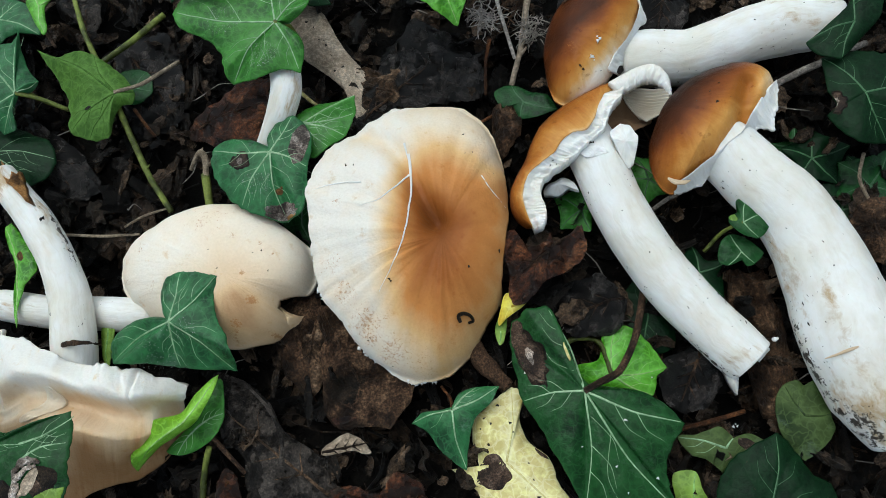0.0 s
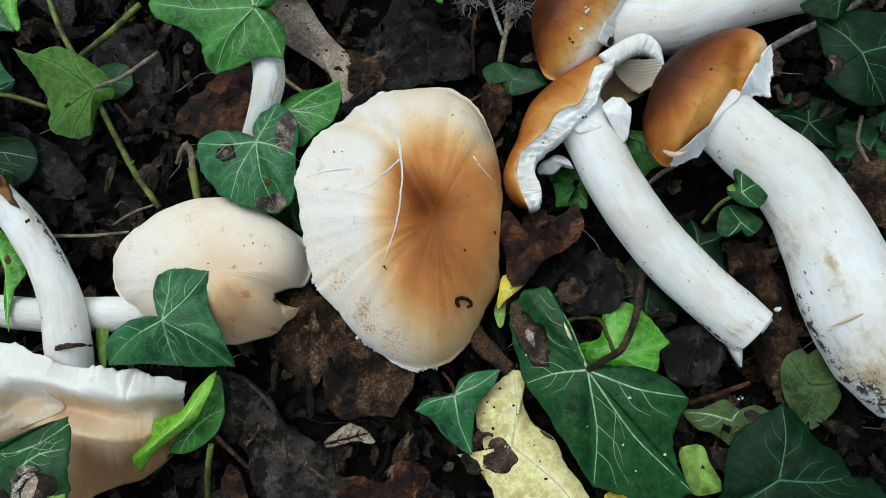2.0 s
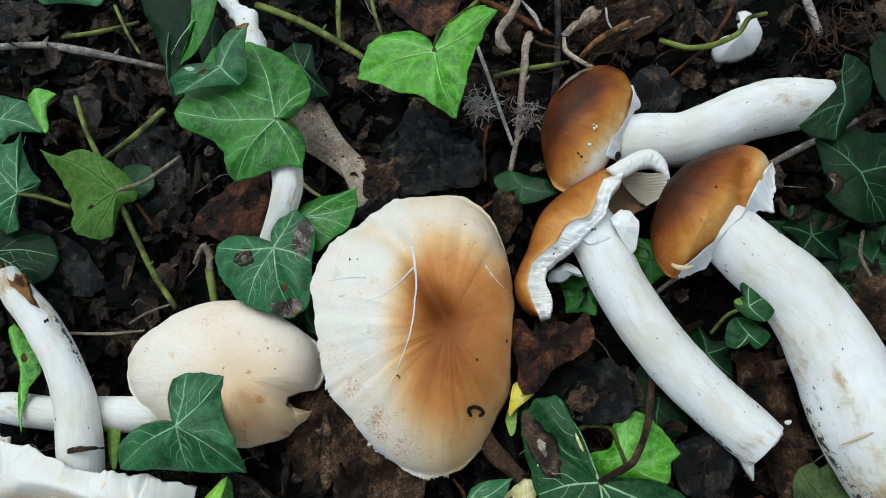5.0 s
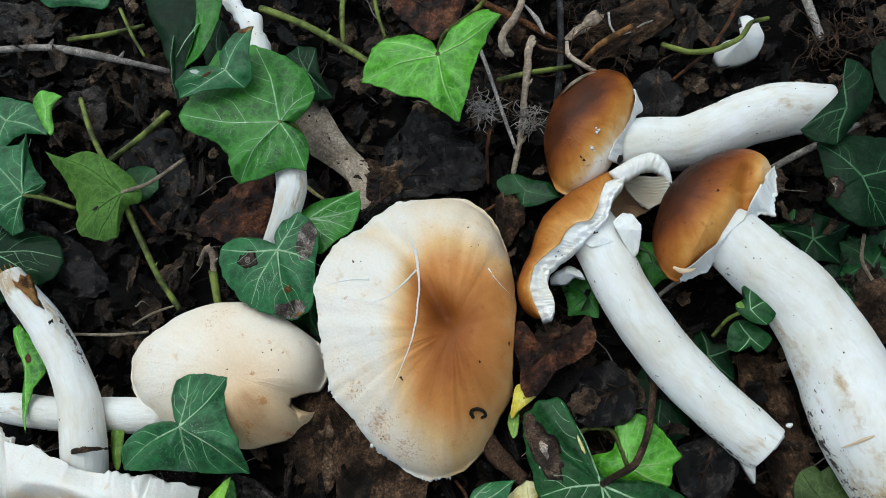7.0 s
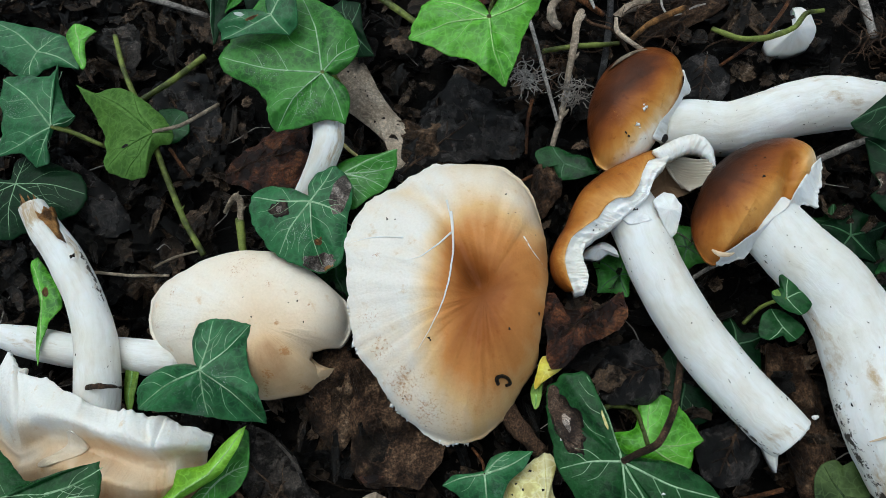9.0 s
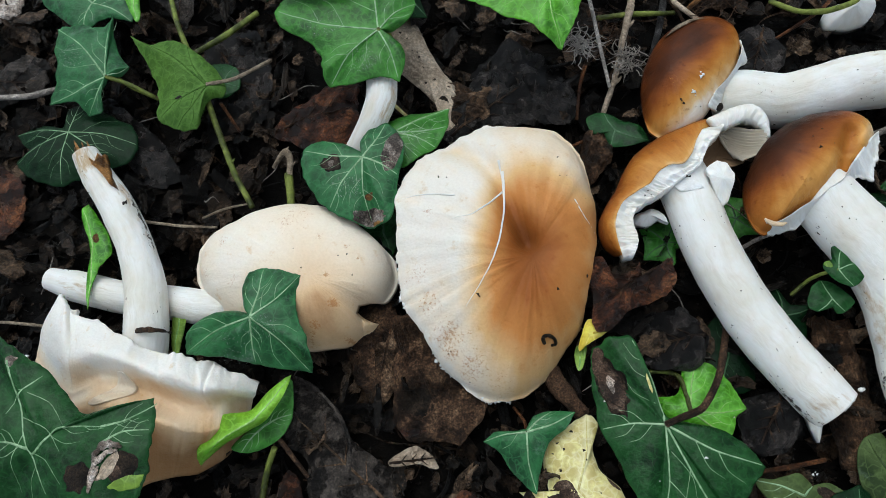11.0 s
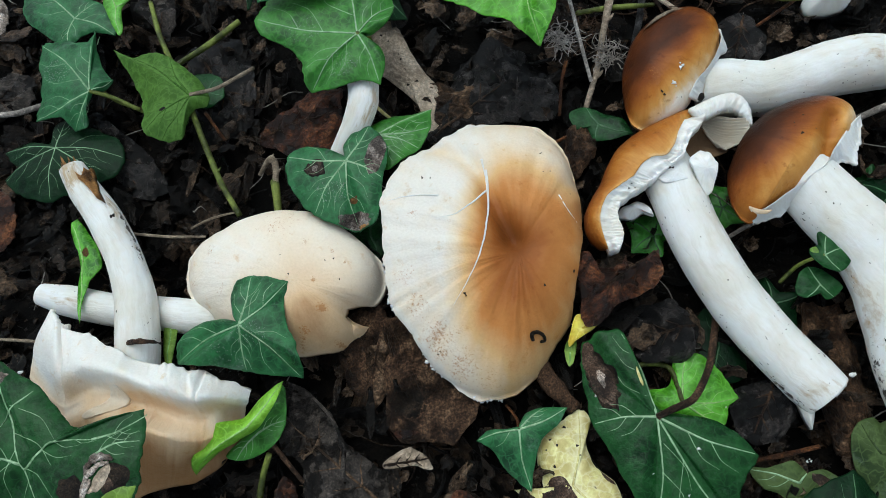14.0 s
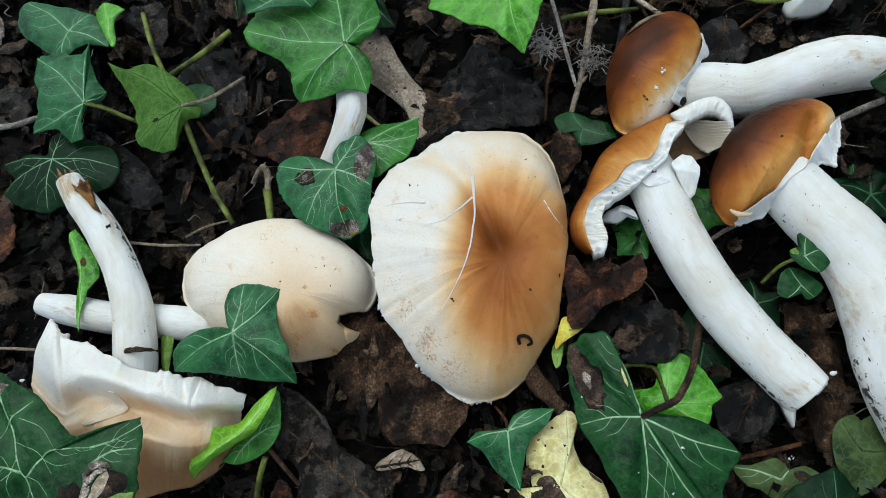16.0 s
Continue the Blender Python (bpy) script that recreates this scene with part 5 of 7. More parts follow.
ivy([(1.55, -0.77, 1.00), (1.90, -0.81, 1.00), (2.19, -0.95, 1.00), (1.94, -1.19, 1.00), (1.55, -1.48, 1.00), (1.34, -1.66, 1.00), (1.40, -1.12, 1.00)], (2,), "gold", "gold", "bright yellow tip of a dying leaf", tips=(2,), branch=False, name="yellow_leaf", category="dead leaf", group="")
ivy([(1.30, -1.49, 0.80), (1.54, -1.46, 0.80), (1.48, -2.07, 0.80), (1.35, -2.18, 0.80), (1.22, -1.79, 0.80)], (), "lime", "vein_pale", "yellow-green scrap of leaf by the cap", tips=(3,), branch=False)
# small lobed sprig between the two right-hand stems
t, s = ivy([(7.66, 1.48, 1.90), (7.89, 1.54, 1.90), (8.10, 1.47, 1.90), (8.18, 1.31, 1.90), (8.17, 1.19, 1.90), (8.34, 1.10, 1.90), (8.41, 0.87, 1.90), (8.33, 0.62, 1.90), (8.12, 0.44, 1.90), (7.85, 0.49, 1.90), (7.59, 0.66, 1.90), (7.44, 0.88, 1.90), (7.44, 1.04, 1.90), (7.66, 1.17, 1.90)], (4, 13), "dark", "vein_pale", "small dark green lobed ivy leaf on a sprig", centre=(7.76, 0.86, 1.95), tips=(1, 5, 8), width=0.018, wave=0.10,
    petiole=[(7.50, 0.85, 1.40), (7.34, 0.79, 0.90), (7.00, 0.43, 0.60)], petiole_r=0.05, branch=False)
blight(t, s, (7.52, 1.02, 1.90), 0.10, 0.12, 30, "lime", 3, label="yellow-green bud lobe")
ivy([(7.30, 0.52, 1.30), (7.56, 0.73, 1.30), (7.85, 0.68, 1.30), (8.05, 0.52, 1.30), (8.25, 0.32, 1.30), (8.34, 0.17, 1.30), (8.13, -0.09, 1.30), (7.93, -0.15, 1.30), (7.81, 0.01, 1.30), (7.45, -0.13, 1.30), (7.23, -0.01, 1.30)], (8,), "dark", "vein_pale", "small shaded ivy leaf below the sprig", tips=(1, 6, 9), width=0.018, branch=False)
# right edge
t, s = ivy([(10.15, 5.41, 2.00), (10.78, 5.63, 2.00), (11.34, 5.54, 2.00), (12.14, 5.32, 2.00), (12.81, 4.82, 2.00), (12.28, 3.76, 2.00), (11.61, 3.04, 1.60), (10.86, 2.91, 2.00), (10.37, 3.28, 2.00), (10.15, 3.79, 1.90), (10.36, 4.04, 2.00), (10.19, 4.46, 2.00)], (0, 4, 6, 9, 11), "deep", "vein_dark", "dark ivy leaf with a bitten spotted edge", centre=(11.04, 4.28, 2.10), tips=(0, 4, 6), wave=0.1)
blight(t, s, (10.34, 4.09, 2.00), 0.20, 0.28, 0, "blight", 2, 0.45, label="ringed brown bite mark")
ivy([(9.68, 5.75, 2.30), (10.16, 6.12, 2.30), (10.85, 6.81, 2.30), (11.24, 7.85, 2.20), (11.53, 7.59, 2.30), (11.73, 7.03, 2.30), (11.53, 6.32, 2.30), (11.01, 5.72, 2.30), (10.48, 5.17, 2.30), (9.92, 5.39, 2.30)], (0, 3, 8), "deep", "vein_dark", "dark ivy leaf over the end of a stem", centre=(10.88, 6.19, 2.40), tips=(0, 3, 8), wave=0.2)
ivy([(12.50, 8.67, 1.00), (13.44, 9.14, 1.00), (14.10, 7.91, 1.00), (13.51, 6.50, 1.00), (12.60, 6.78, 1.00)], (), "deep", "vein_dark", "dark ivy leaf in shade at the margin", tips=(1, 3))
ivy([(8.51, -3.51, 0.60), (8.77, -3.20, 0.60), (9.07, -3.05, 0.60), (9.26, -3.20, 0.60), (9.55, -3.07, 0.60), (9.83, -3.58, 0.60), (9.83, -3.92, 0.60), (9.90, -4.29, 0.60), (9.57, -4.74, 0.60), (9.12, -5.08, 0.60), (8.82, -4.96, 0.60), (8.66, -4.54, 0.60), (8.52, -4.22, 0.60)], (3, 6, 9), "grey_green", "grey_green", "faded grey-green leaf flat on the litter", tips=(1, 6))
t, s = ivy([(6.01, -4.56, 0.60), (6.47, -4.48, 0.60), (7.06, -4.27, 0.60), (7.41, -4.54, 0.60), (7.81, -4.44, 0.60), (8.24, -4.69, 0.60), (7.97, -4.87, 0.60), (7.84, -5.20, 0.60), (7.38, -5.21, 0.60), (7.05, -5.42, 0.60), (6.68, -5.10, 0.60), (6.35, -5.01, 0.60)], (3, 7, 9), "grey_green", "vein_pale", "faded pale green leaf with brown edges", tips=(0, 3))
blight(t, s, (7.76, -4.72, 0.60), 0.3, 0.15, -20, "blight", 3)
chalk(t, s, [(7.48, -4.20, 0.50), (7.52, -4.26, 0.50), (7.41, -4.27, 0.50)], 0.04)
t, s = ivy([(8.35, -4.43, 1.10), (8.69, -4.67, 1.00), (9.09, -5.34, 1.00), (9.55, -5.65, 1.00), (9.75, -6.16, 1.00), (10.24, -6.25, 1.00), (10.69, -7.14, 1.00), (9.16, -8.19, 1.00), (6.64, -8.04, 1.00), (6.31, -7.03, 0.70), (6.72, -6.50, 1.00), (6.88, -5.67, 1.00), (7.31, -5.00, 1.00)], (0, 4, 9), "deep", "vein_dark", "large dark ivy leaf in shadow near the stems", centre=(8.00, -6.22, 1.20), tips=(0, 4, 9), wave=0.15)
ivy([(5.85, -5.49, 0.50), (6.41, -5.41, 0.50), (6.55, -5.86, 0.50), (6.77, -6.28, 0.50), (6.76, -6.56, 0.50), (6.10, -6.62, 0.50), (5.88, -6.12, 0.50)], (4,), "lime", "vein_pale", "yellow-green leaf scrap under dark ivy", tips=(1, 4))
ivy([(4.85, -0.64, 0.10), (5.57, 0.06, 0.10), (6.08, -1.18, 0.10), (6.15, -2.16, 0.10), (5.33, -2.27, 0.10), (4.90, -1.74, 0.10)], (), "deep", "vein_dark", "dark ivy leaf deep between the stems", tips=(1, 4))
ivy([(1.20, 5.52, 0.80), (1.68, 5.77, 0.80), (2.33, 5.50, 0.80), (2.82, 5.31, 0.80), (3.08, 4.85, 0.80), (2.44, 4.66, 0.80), (1.97, 4.64, 0.80), (1.70, 5.13, 0.80), (1.40, 5.02, 0.80)], (4,), "dark", "vein_dark", "small shaded green leaf with browned base", tips=(1, 4, 6), branch=False)
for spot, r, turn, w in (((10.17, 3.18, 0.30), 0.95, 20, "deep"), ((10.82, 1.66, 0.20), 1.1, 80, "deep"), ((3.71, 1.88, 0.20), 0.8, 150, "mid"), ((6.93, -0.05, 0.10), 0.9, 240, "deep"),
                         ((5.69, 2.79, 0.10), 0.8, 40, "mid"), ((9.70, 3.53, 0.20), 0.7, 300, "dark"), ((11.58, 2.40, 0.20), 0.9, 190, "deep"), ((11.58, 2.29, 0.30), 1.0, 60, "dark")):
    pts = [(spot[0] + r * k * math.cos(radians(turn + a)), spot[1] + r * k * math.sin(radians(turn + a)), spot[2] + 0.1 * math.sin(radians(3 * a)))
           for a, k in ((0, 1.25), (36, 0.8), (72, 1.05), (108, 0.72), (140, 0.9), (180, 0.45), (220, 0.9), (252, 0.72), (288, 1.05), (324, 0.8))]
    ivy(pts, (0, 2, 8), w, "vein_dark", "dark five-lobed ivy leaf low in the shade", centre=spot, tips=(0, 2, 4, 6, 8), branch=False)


# ---- twigs and vines ----
def twig(pts, radii, mat, label, lump=0.12, name="twig", category="twig", sides=9, knots=0):
    t = thing(name, tuple(pts[0]), label, category)
    part("shoot", tube(pts, radii, sides, 8, lump, 2.5), M[mat], t)
    C = curve(pts, False, (), 8)
    for k in range(knots):
        c = C[int((k + 0.6) / knots * (len(C) - 1))]
        r = max(radii)
        part("bud", tube([c, c + np.array((r * 1.1, r * 0.6, r * 0.8)), c + np.array((r * 1.7, r * 1.5, r * 1.0))], [r * 0.55, r * 0.4, r * 0.15], 6, 3), M[mat], t)
    return t


twig([(-18.67, 12.74, 0.70), (-15.63, 12.45, 0.80), (-14.07, 11.99, 0.90), (-12.71, 11.60, 0.80), (-10.58, 11.01, 0.50)], [0.13, 0.12, 0.16, 0.13, 0.08], "twig_grey", "bleached grey twig lying on dark litter", knots=2)
twig([(-7.01, 12.92, 0.90), (-6.05, 12.26, 1.20), (-4.90, 11.47, 1.40), (-3.41, 10.26, 1.60), (-2.54, 9.56, 1.60)], [0.13, 0.12, 0.12, 0.10], "vine", "olive-brown ivy vine rising from the litter", knots=1)
twig([(-4.11, 13.66, 0.50), (-4.08, 12.38, 0.60), (-4.07, 11.40, 0.40)], [0.10, 0.10, 0.08], "vine", "short green stalk standing in litter")
twig([(-2.94, 13.33, 0.70), (-2.73, 12.17, 0.80), (-2.46, 11.27, 0.70)], [0.07, 0.07, 0.06], "vine", "thin green vine with small thorns", knots=3)
twig([(0.79, 10.11, 1.60), (1.14, 8.93, 1.50), (1.44, 7.81, 1.30), (1.82, 6.51, 1.00)], [0.065, 0.06, 0.055], "pale_straw", "straight thin bleached straw stalk", lump=0.05)
twig([(2.41, 12.00, 1.20), (2.04, 11.05, 1.30), (1.61, 10.49, 1.20), (1.64, 10.13, 0.90), (1.88, 10.02, 0.70)], [0.09, 0.14, 0.16, 0.08], "bark", "curled dry stem hanging among twigs", lump=0.35)
twig([(0.39, 12.70, 0.60), (1.80, 11.53, 0.80), (2.53, 10.92, 0.90), (3.27, 10.44, 0.70)], [0.10, 0.11, 0.09], "twig_red", "russet stick slanting across the litter", lump=0.2)
twig([(2.35, 11.71, 1.00), (2.73, 11.02, 1.10), (2.95, 10.50, 1.00)], [0.03, 0.08, 0.04], "pale_straw", "pale split sliver of wood")
twig([(3.65, 10.33, 0.80), (3.66, 9.71, 0.90), (4.05, 9.23, 1.00), (4.65, 8.81, 0.90)], [0.05, 0.08, 0.08, 0.07], "bark", "tan twig running behind the cap")
twig([(4.06, 9.33, 0.90), (4.63, 9.86, 1.00), (5.22, 10.16, 1.00), (5.79, 10.53, 0.90)], [0.08, 0.09, 0.12, 0.07], "torn", "brown leaf stalk with a swollen joint")
twig([(5.03, 11.04, 1.00), (5.05, 10.52, 1.00), (5.25, 10.16, 1.00), (5.66, 10.28, 0.90)], [0.035, 0.03, 0.02], "pale_straw", "curved white root thread")
twig([(5.87, 10.37, 1.00), (6.09, 10.47, 1.00), (6.38, 10.55, 1.00)], [0.02, 0.035, 0.02], "pale_straw", "small white fibre on a dead leaf")
twig([(0.31, 8.92, 1.00), (0.61, 9.30, 1.20), (0.97, 9.22, 1.20), (1.13, 8.99, 1.00)], [0.07, 0.08, 0.07], "twig_brown", "bent brown stalk under a leaf")
dead_leaf([(3.60, 10.49, 0.70), (4.02, 10.74, 0.70), (4.30, 11.09, 0.70), (4.61, 11.35, 0.70), (4.89, 11.18, 0.70), (4.68, 10.82, 0.70), (4.19, 10.58, 0.70), (3.81, 10.33, 0.70)], M["bark"], "tan curled leaf strip among twigs", rib=False, crumple=0.2)
dead_leaf([(1.89, 11.80, 0.60), (2.22, 11.89, 0.60), (2.42, 11.28, 0.60), (2.19, 10.43, 0.60), (1.89, 10.51, 0.60), (1.99, 11.11, 0.60)], BR, "brown rolled leaf hanging by a twig", rib=False, crumple=0.3)
twig([(2.54, 10.49, 0.90), (2.41, 9.93, 1.00), (2.34, 9.31, 1.00), (2.17, 8.25, 0.90), (2.00, 7.02, 0.80), (1.68, 5.78, 0.60)], [0.12, 0.14, 0.12, 0.10, 0.09, 0.08], "bark", "knotted brown twig on the litter", lump=0.3, knots=3)
twig([(1.05, 7.25, 1.00), (0.92, 6.49, 0.90), (0.90, 5.56, 0.60)], [0.06, 0.05, 0.05], "twig_red", "short russet twig stub")
twig([(3.55, 12.55, 0.50), (3.49, 10.77, 0.50), (3.33, 9.08, 0.50), (3.11, 7.92, 0.40)], [0.10, 0.12, 0.10], "slate", "dark grey stick beside a brown cap")
twig([(1.32, 9.15, 0.70), (2.25, 9.23, 0.80), (2.98, 9.27, 0.80), (3.75, 9.45, 0.60)], [0.08, 0.09, 0.09, 0.07], "vine", "mossy green vine piece")
twig([(9.32, 11.41, 0.90), (8.65, 10.24, 0.90), (8.00, 9.38, 0.90), (6.82, 8.63, 0.50)], [0.06, 0.06, 0.05], "twig_red", "slender russet twig across the litter")
twig([(1.86, 11.31, 0.50), (2.85, 10.24, 0.60), (3.56, 9.94, 0.60), (4.06, 9.20, 0.50)], [0.05, 0.06, 0.05], "twig_brown", "thin brown twig under the vines")
twig([(4.43, 9.41, 0.70), (5.18, 9.88, 0.70), (6.04, 10.48, 0.60), (6.90, 10.97, 0.50)], [0.06, 0.05, 0.05], "twig_brown", "thin brown twig behind a cap")
twig([(-11.13, 5.71, 1.50), (-10.43, 4.35, 1.30), (-9.66, 3.00, 1.20), (-8.92, 1.94, 1.00)], [0.10, 0.10, 0.09], "vine", "olive-green ivy vine with a knot", knots=1)
twig([(-13.63, 9.93, 1.00), (-12.85, 8.40, 1.20), (-11.99, 7.05, 1.30)], [0.09, 0.09, 0.09], "vine", "olive ivy vine below a pale leaf")
twig([(-11.98, 7.26, 1.20), (-11.08, 7.90, 1.20), (-10.17, 9.09, 0.90)], [0.09, 0.11, 0.10], "vine", "green ivy vine with a blunt end")
twig([(-8.67, 3.49, 0.60), (-8.25, 3.94, 0.90), (-8.05, 3.74, 0.90), (-7.96, 2.82, 0.80)], [0.07, 0.11, 0.10], "straw", "dry tan twig joint", knots=2)
twig([(-8.03, 3.20, 0.80), (-7.81, 2.51, 0.90), (-7.64, 1.90, 0.90)], [0.14, 0.13, 0.13], "vine", "yellow-green shoot behind the cream cap")
twig([(-15.44, 6.83, 0.90), (-14.13, 6.04, 1.00), (-13.14, 5.69, 0.80)], [0.06, 0.06, 0.05], "vine", "thin brownish leaf stalk")
twig([(-16.83, 8.88, 0.80), (-15.51, 9.61, 0.90), (-14.04, 8.07, 1.00)], [0.07, 0.06, 0.05], "twig_brown", "thin brown shoot among ivy leaves")
twig([(-12.89, 1.43, 0.50), (-11.39, 1.32, 0.60), (-10.23, 1.38, 0.50)], [0.05, 0.05, 0.04], "straw", "thin straw stalk behind a stem")
twig([(-10.73, 1.62, 0.60), (-10.02, 1.94, 0.70), (-9.23, 2.17, 0.70)], [0.04, 0.04, 0.03], "straw", "fine dry stalk by the cream cap")
twig([(8.99, 5.10, 0.90), (9.71, 5.44, 1.00), (10.74, 5.93, 0.90), (11.78, 6.42, 0.80)], [0.10, 0.10, 0.09], "twig_grey", "grey stick passing behind a brown cap", knots=1)
twig([(5.49, 1.54, 0.60), (6.05, 1.91, 0.80), (6.54, 2.16, 0.80)], [0.06, 0.06, 0.06], "twig_grey", "thin grey stick between the stems")
twig([(-6.93, -5.12, 0.90), (-7.15, -5.74, 0.60), (-7.26, -6.82, 0.30)], [0.09, 0.09, 0.09], "vine", "green stalk below the pointed leaf")
twig([(-7.49, -4.30, 0.90), (-6.64, -5.09, 0.80), (-5.96, -5.82, 0.50)], [0.06, 0.07, 0.06], "twig_brown", "thin brown twig on grey leaf")
twig([(6.09, -4.35, 0.60), (6.93, -4.12, 0.60), (7.73, -3.87, 0.60)], [0.06, 0.07, 0.06], "twig_red", "orange-brown twig on a faded leaf")
twig([(0.39, -1.90, 0.30), (0.86, -2.61, 0.40), (1.53, -3.30, 0.30)], [0.26, 0.28, 0.22], "twig_brown", "thick brown stick under the large cap", lump=0.25)
twig([(-14.98, 12.91, 0.50), (-13.49, 12.85, 0.60), (-11.85, 13.13, 0.50)], [0.09, 0.09, 0.07], "vine", "mossy vine behind the bleached twig")
twig([(-12.74, 13.78, 0.80), (-12.12, 12.59, 0.80), (-11.53, 11.62, 0.70)], [0.07, 0.06, 0.06], "vine", "thin olive vine among dark litter")
twig([(11.28, 3.03, 0.90), (11.05, 2.28, 1.00), (11.28, 1.66, 0.90), (11.57, 1.35, 0.80)], [0.05, 0.05, 0.04], "straw", "dry leaf stalk at the margin")
twig([(11.12, 11.45, 0.50), (11.24, 10.31, 0.60), (11.43, 9.60, 0.40)], [0.14, 0.13, 0.11], "twig_grey", "stubby grey stick in the litter")
twig([(-20.16, 5.69, 0.50), (-18.16, 5.73, 0.70), (-17.21, 6.10, 0.60), (-16.45, 6.34, 0.50)], [0.10, 0.11, 0.09], "twig_grey", "pale dry twig below ivy leaves")
twig([(-17.65, -2.29, 0.50), (-16.32, -2.26, 0.60), (-15.29, -2.26, 0.50)], [0.05, 0.05, 0.05], "straw", "thin pale stalk beside the broken cap")
twig([(-10.92, 5.70, 0.70), (-10.22, 4.91, 0.80), (-10.07, 4.71, 0.60)], [0.06, 0.05, 0.05], "twig_red", "thin purplish stalk beside a vine")
twig([(-0.46, 4.26, 0.70), (0.41, 4.39, 0.80), (1.27, 4.87, 0.70)], [0.05, 0.05, 0.05], "twig_red", "short orange-brown twig near the cap")
twig([(-5.10, 5.97, 0.70), (-4.66, 5.56, 0.80), (-4.46, 5.44, 0.70)], [0.06, 0.06, 0.05], "yellow", "short yellow stalk beside the bark")


def tuft(spot, r, n, mat, label, seed):
    """A tangle of dry rootlets."""
    rng = random.Random(seed)
    bm = bmesh.new()
    for _ in range(n):
        p = np.array(spot) + np.array([rng.gauss(0, r * 0.5), rng.gauss(0, r * 0.5), rng.uniform(0, r * 0.4)])
        pts = [p]
        a = rng.uniform(0, 6.28)
        for _ in range(4):
            a += rng.gauss(0, 0.5)
            pts.append(pts[-1] + np.array([math.cos(a), math.sin(a), rng.gauss(0, 0.4)]) * r * 0.28)
        tube(pts, [0.020, 0.016, 0.008], 5, 3, bm=bm)
    tagged(part("rootlet_tuft", bm, M[mat]), label, "rootlets", kind="stuff")


tuft((2.32, 7.44, 1.00), 0.42, 60, "twig_grey", "pale crumbly lichen on a twig", 3)
tuft((0.91, 7.93, 1.00), 0.45, 60, "pale_straw", "tangle of dry rootlets under a leaf", 4)
tuft((1.66, 8.58, 0.60), 0.6, 36, "twig_brown", "tangle of brown rootlets on litter", 5)
tuft((4.69, 10.40, 0.50), 1.0, 40, "twig_brown", "brown rootlets among twigs", 8)
tuft((11.87, 9.75, 0.40), 1.0, 40, "twig_brown", "brown rootlets on black soil", 11)
twig([(-8.98, 0.28, 0.70), (-8.28, 0.62, 0.90), (-7.76, 1.04, 1.00), (-7.64, 1.41, 0.90)], [0.06, 0.11, 0.13, 0.08], "straw", "dry forked tan twig beside a shoot", knots=1)
twig([(-8.89, 0.35, 0.60), (-8.17, 0.21, 0.70), (-7.72, 0.04, 0.60)], [0.05, 0.06, 0.03], "twig_grey", "pale splinter under a tan twig")
ivy([(3.84, -6.62, 0.50), (4.26, -6.49, 0.50), (4.74, -6.48, 0.50), (5.07, -6.85, 0.50), (4.64, -7.17, 0.50), (4.02, -7.09, 0.50)], (), "gold", "gold", "yellow leaf scrap below a dark ivy leaf", tips=(3,), branch=False, name="yellow_leaf", category="dead leaf", group="")


# ---- mushrooms ----
def mushroom(base, label):
    return thing("mushroom", base, label, "mushroom", "picked mushrooms")


def stem(t, pts, radii, label="white fibrous stem", sides=40, per=10, lump=0.05, tip=0.1, mat="stem", dirt=40, seed=1, dirt_from=0.0, flat=1.0, crust=()):
    def field(kind_):
        rows = [r for r in crust if r[0] == kind_]
        if not rows:
            return None

        def f(a, v):
            best = 0.0
            for _, k0, k1, ang, spread, amount in rows:
                da = (a - ang + math.pi) % (2 * math.pi) - math.pi
                mid, half = (k0 + k1) / 2, (k1 - k0) / 2
                best = max(best, amount * math.exp(-((da / spread) ** 2)) * clamp(1.4 - abs(v - mid) / half * 1.2))
            return best
        return f
    p = part("stem", tube(pts, radii, sides, per, lump, 0.8, flat, tip, soil=field("soil"), rust=field("rust")), M[mat], t, label)
    C = curve(pts, False, (), 20)
    R = np.interp(np.linspace(0, 1, len(C)), np.linspace(0, 1, len(radii)), radii)
    rng = random.Random(seed)
    bm = bmesh.new()
    for _ in range(dirt):
        k = int((dirt_from + (1 - dirt_from) * rng.random()) * (len(C) - 2))
        d = C[k + 1] - C[k]
        d /= np.linalg.norm(d)
        side = np.cross(d, (0, 0, 1.0))
        side /= np.linalg.norm(side)
        a = rng.choice((rng.uniform(0.1, 3.04), rng.gauss(0.35, 0.2), rng.gauss(2.8, 0.2)))
        n = side * math.cos(a) + np.cross(side, d) * math.sin(a)
        c = C[k] + n * R[k] * 0.99
        L, w = 0.02 + 0.12 * rng.random() ** 3, 0.005 + 0.016 * rng.random() ** 2.5
        tw = np.cross(n, d) * rng.gauss(0, 0.5) + d
        tube([c - tw * L / 2, c + n * 0.015, c + tw * L / 2], [w * 0.3, w, w * 0.3], 5, 2, bm=bm)
    if dirt:
        tagged(part("dirt", bm, M["dirt"], p, "dark flecks of soil"), kind="stuff")
    return p


def plump(outline, z0, high, low, crown, tone, relief=None, rust=None, reach=3.0, rings=40, per=8, ragged=0.006):
    """A closed, plump cap: a rounded top and a flatter underside on one outline; streaks run from the crown."""
    c = np.mean(np.array(outline), axis=0)

    def prof(s, u, x, y, end):
        i, f = end
        w = min(1.0, s * body.ease[i])
        return high * (1 - w**2.3) ** 0.55 + (relief(s, x, y) if relief else 0.0) + 0.035 * nz(x, y, z0, 1.1) + 0.012 * nz(x, y, z0, 4.0)
    body = Blade(c, outline, (), per, prof, ragged, 3.0)
    bm = body.mesh(rings, 0.1, tone, rust, under=low, crown=(crown, reach))
    return body, bm


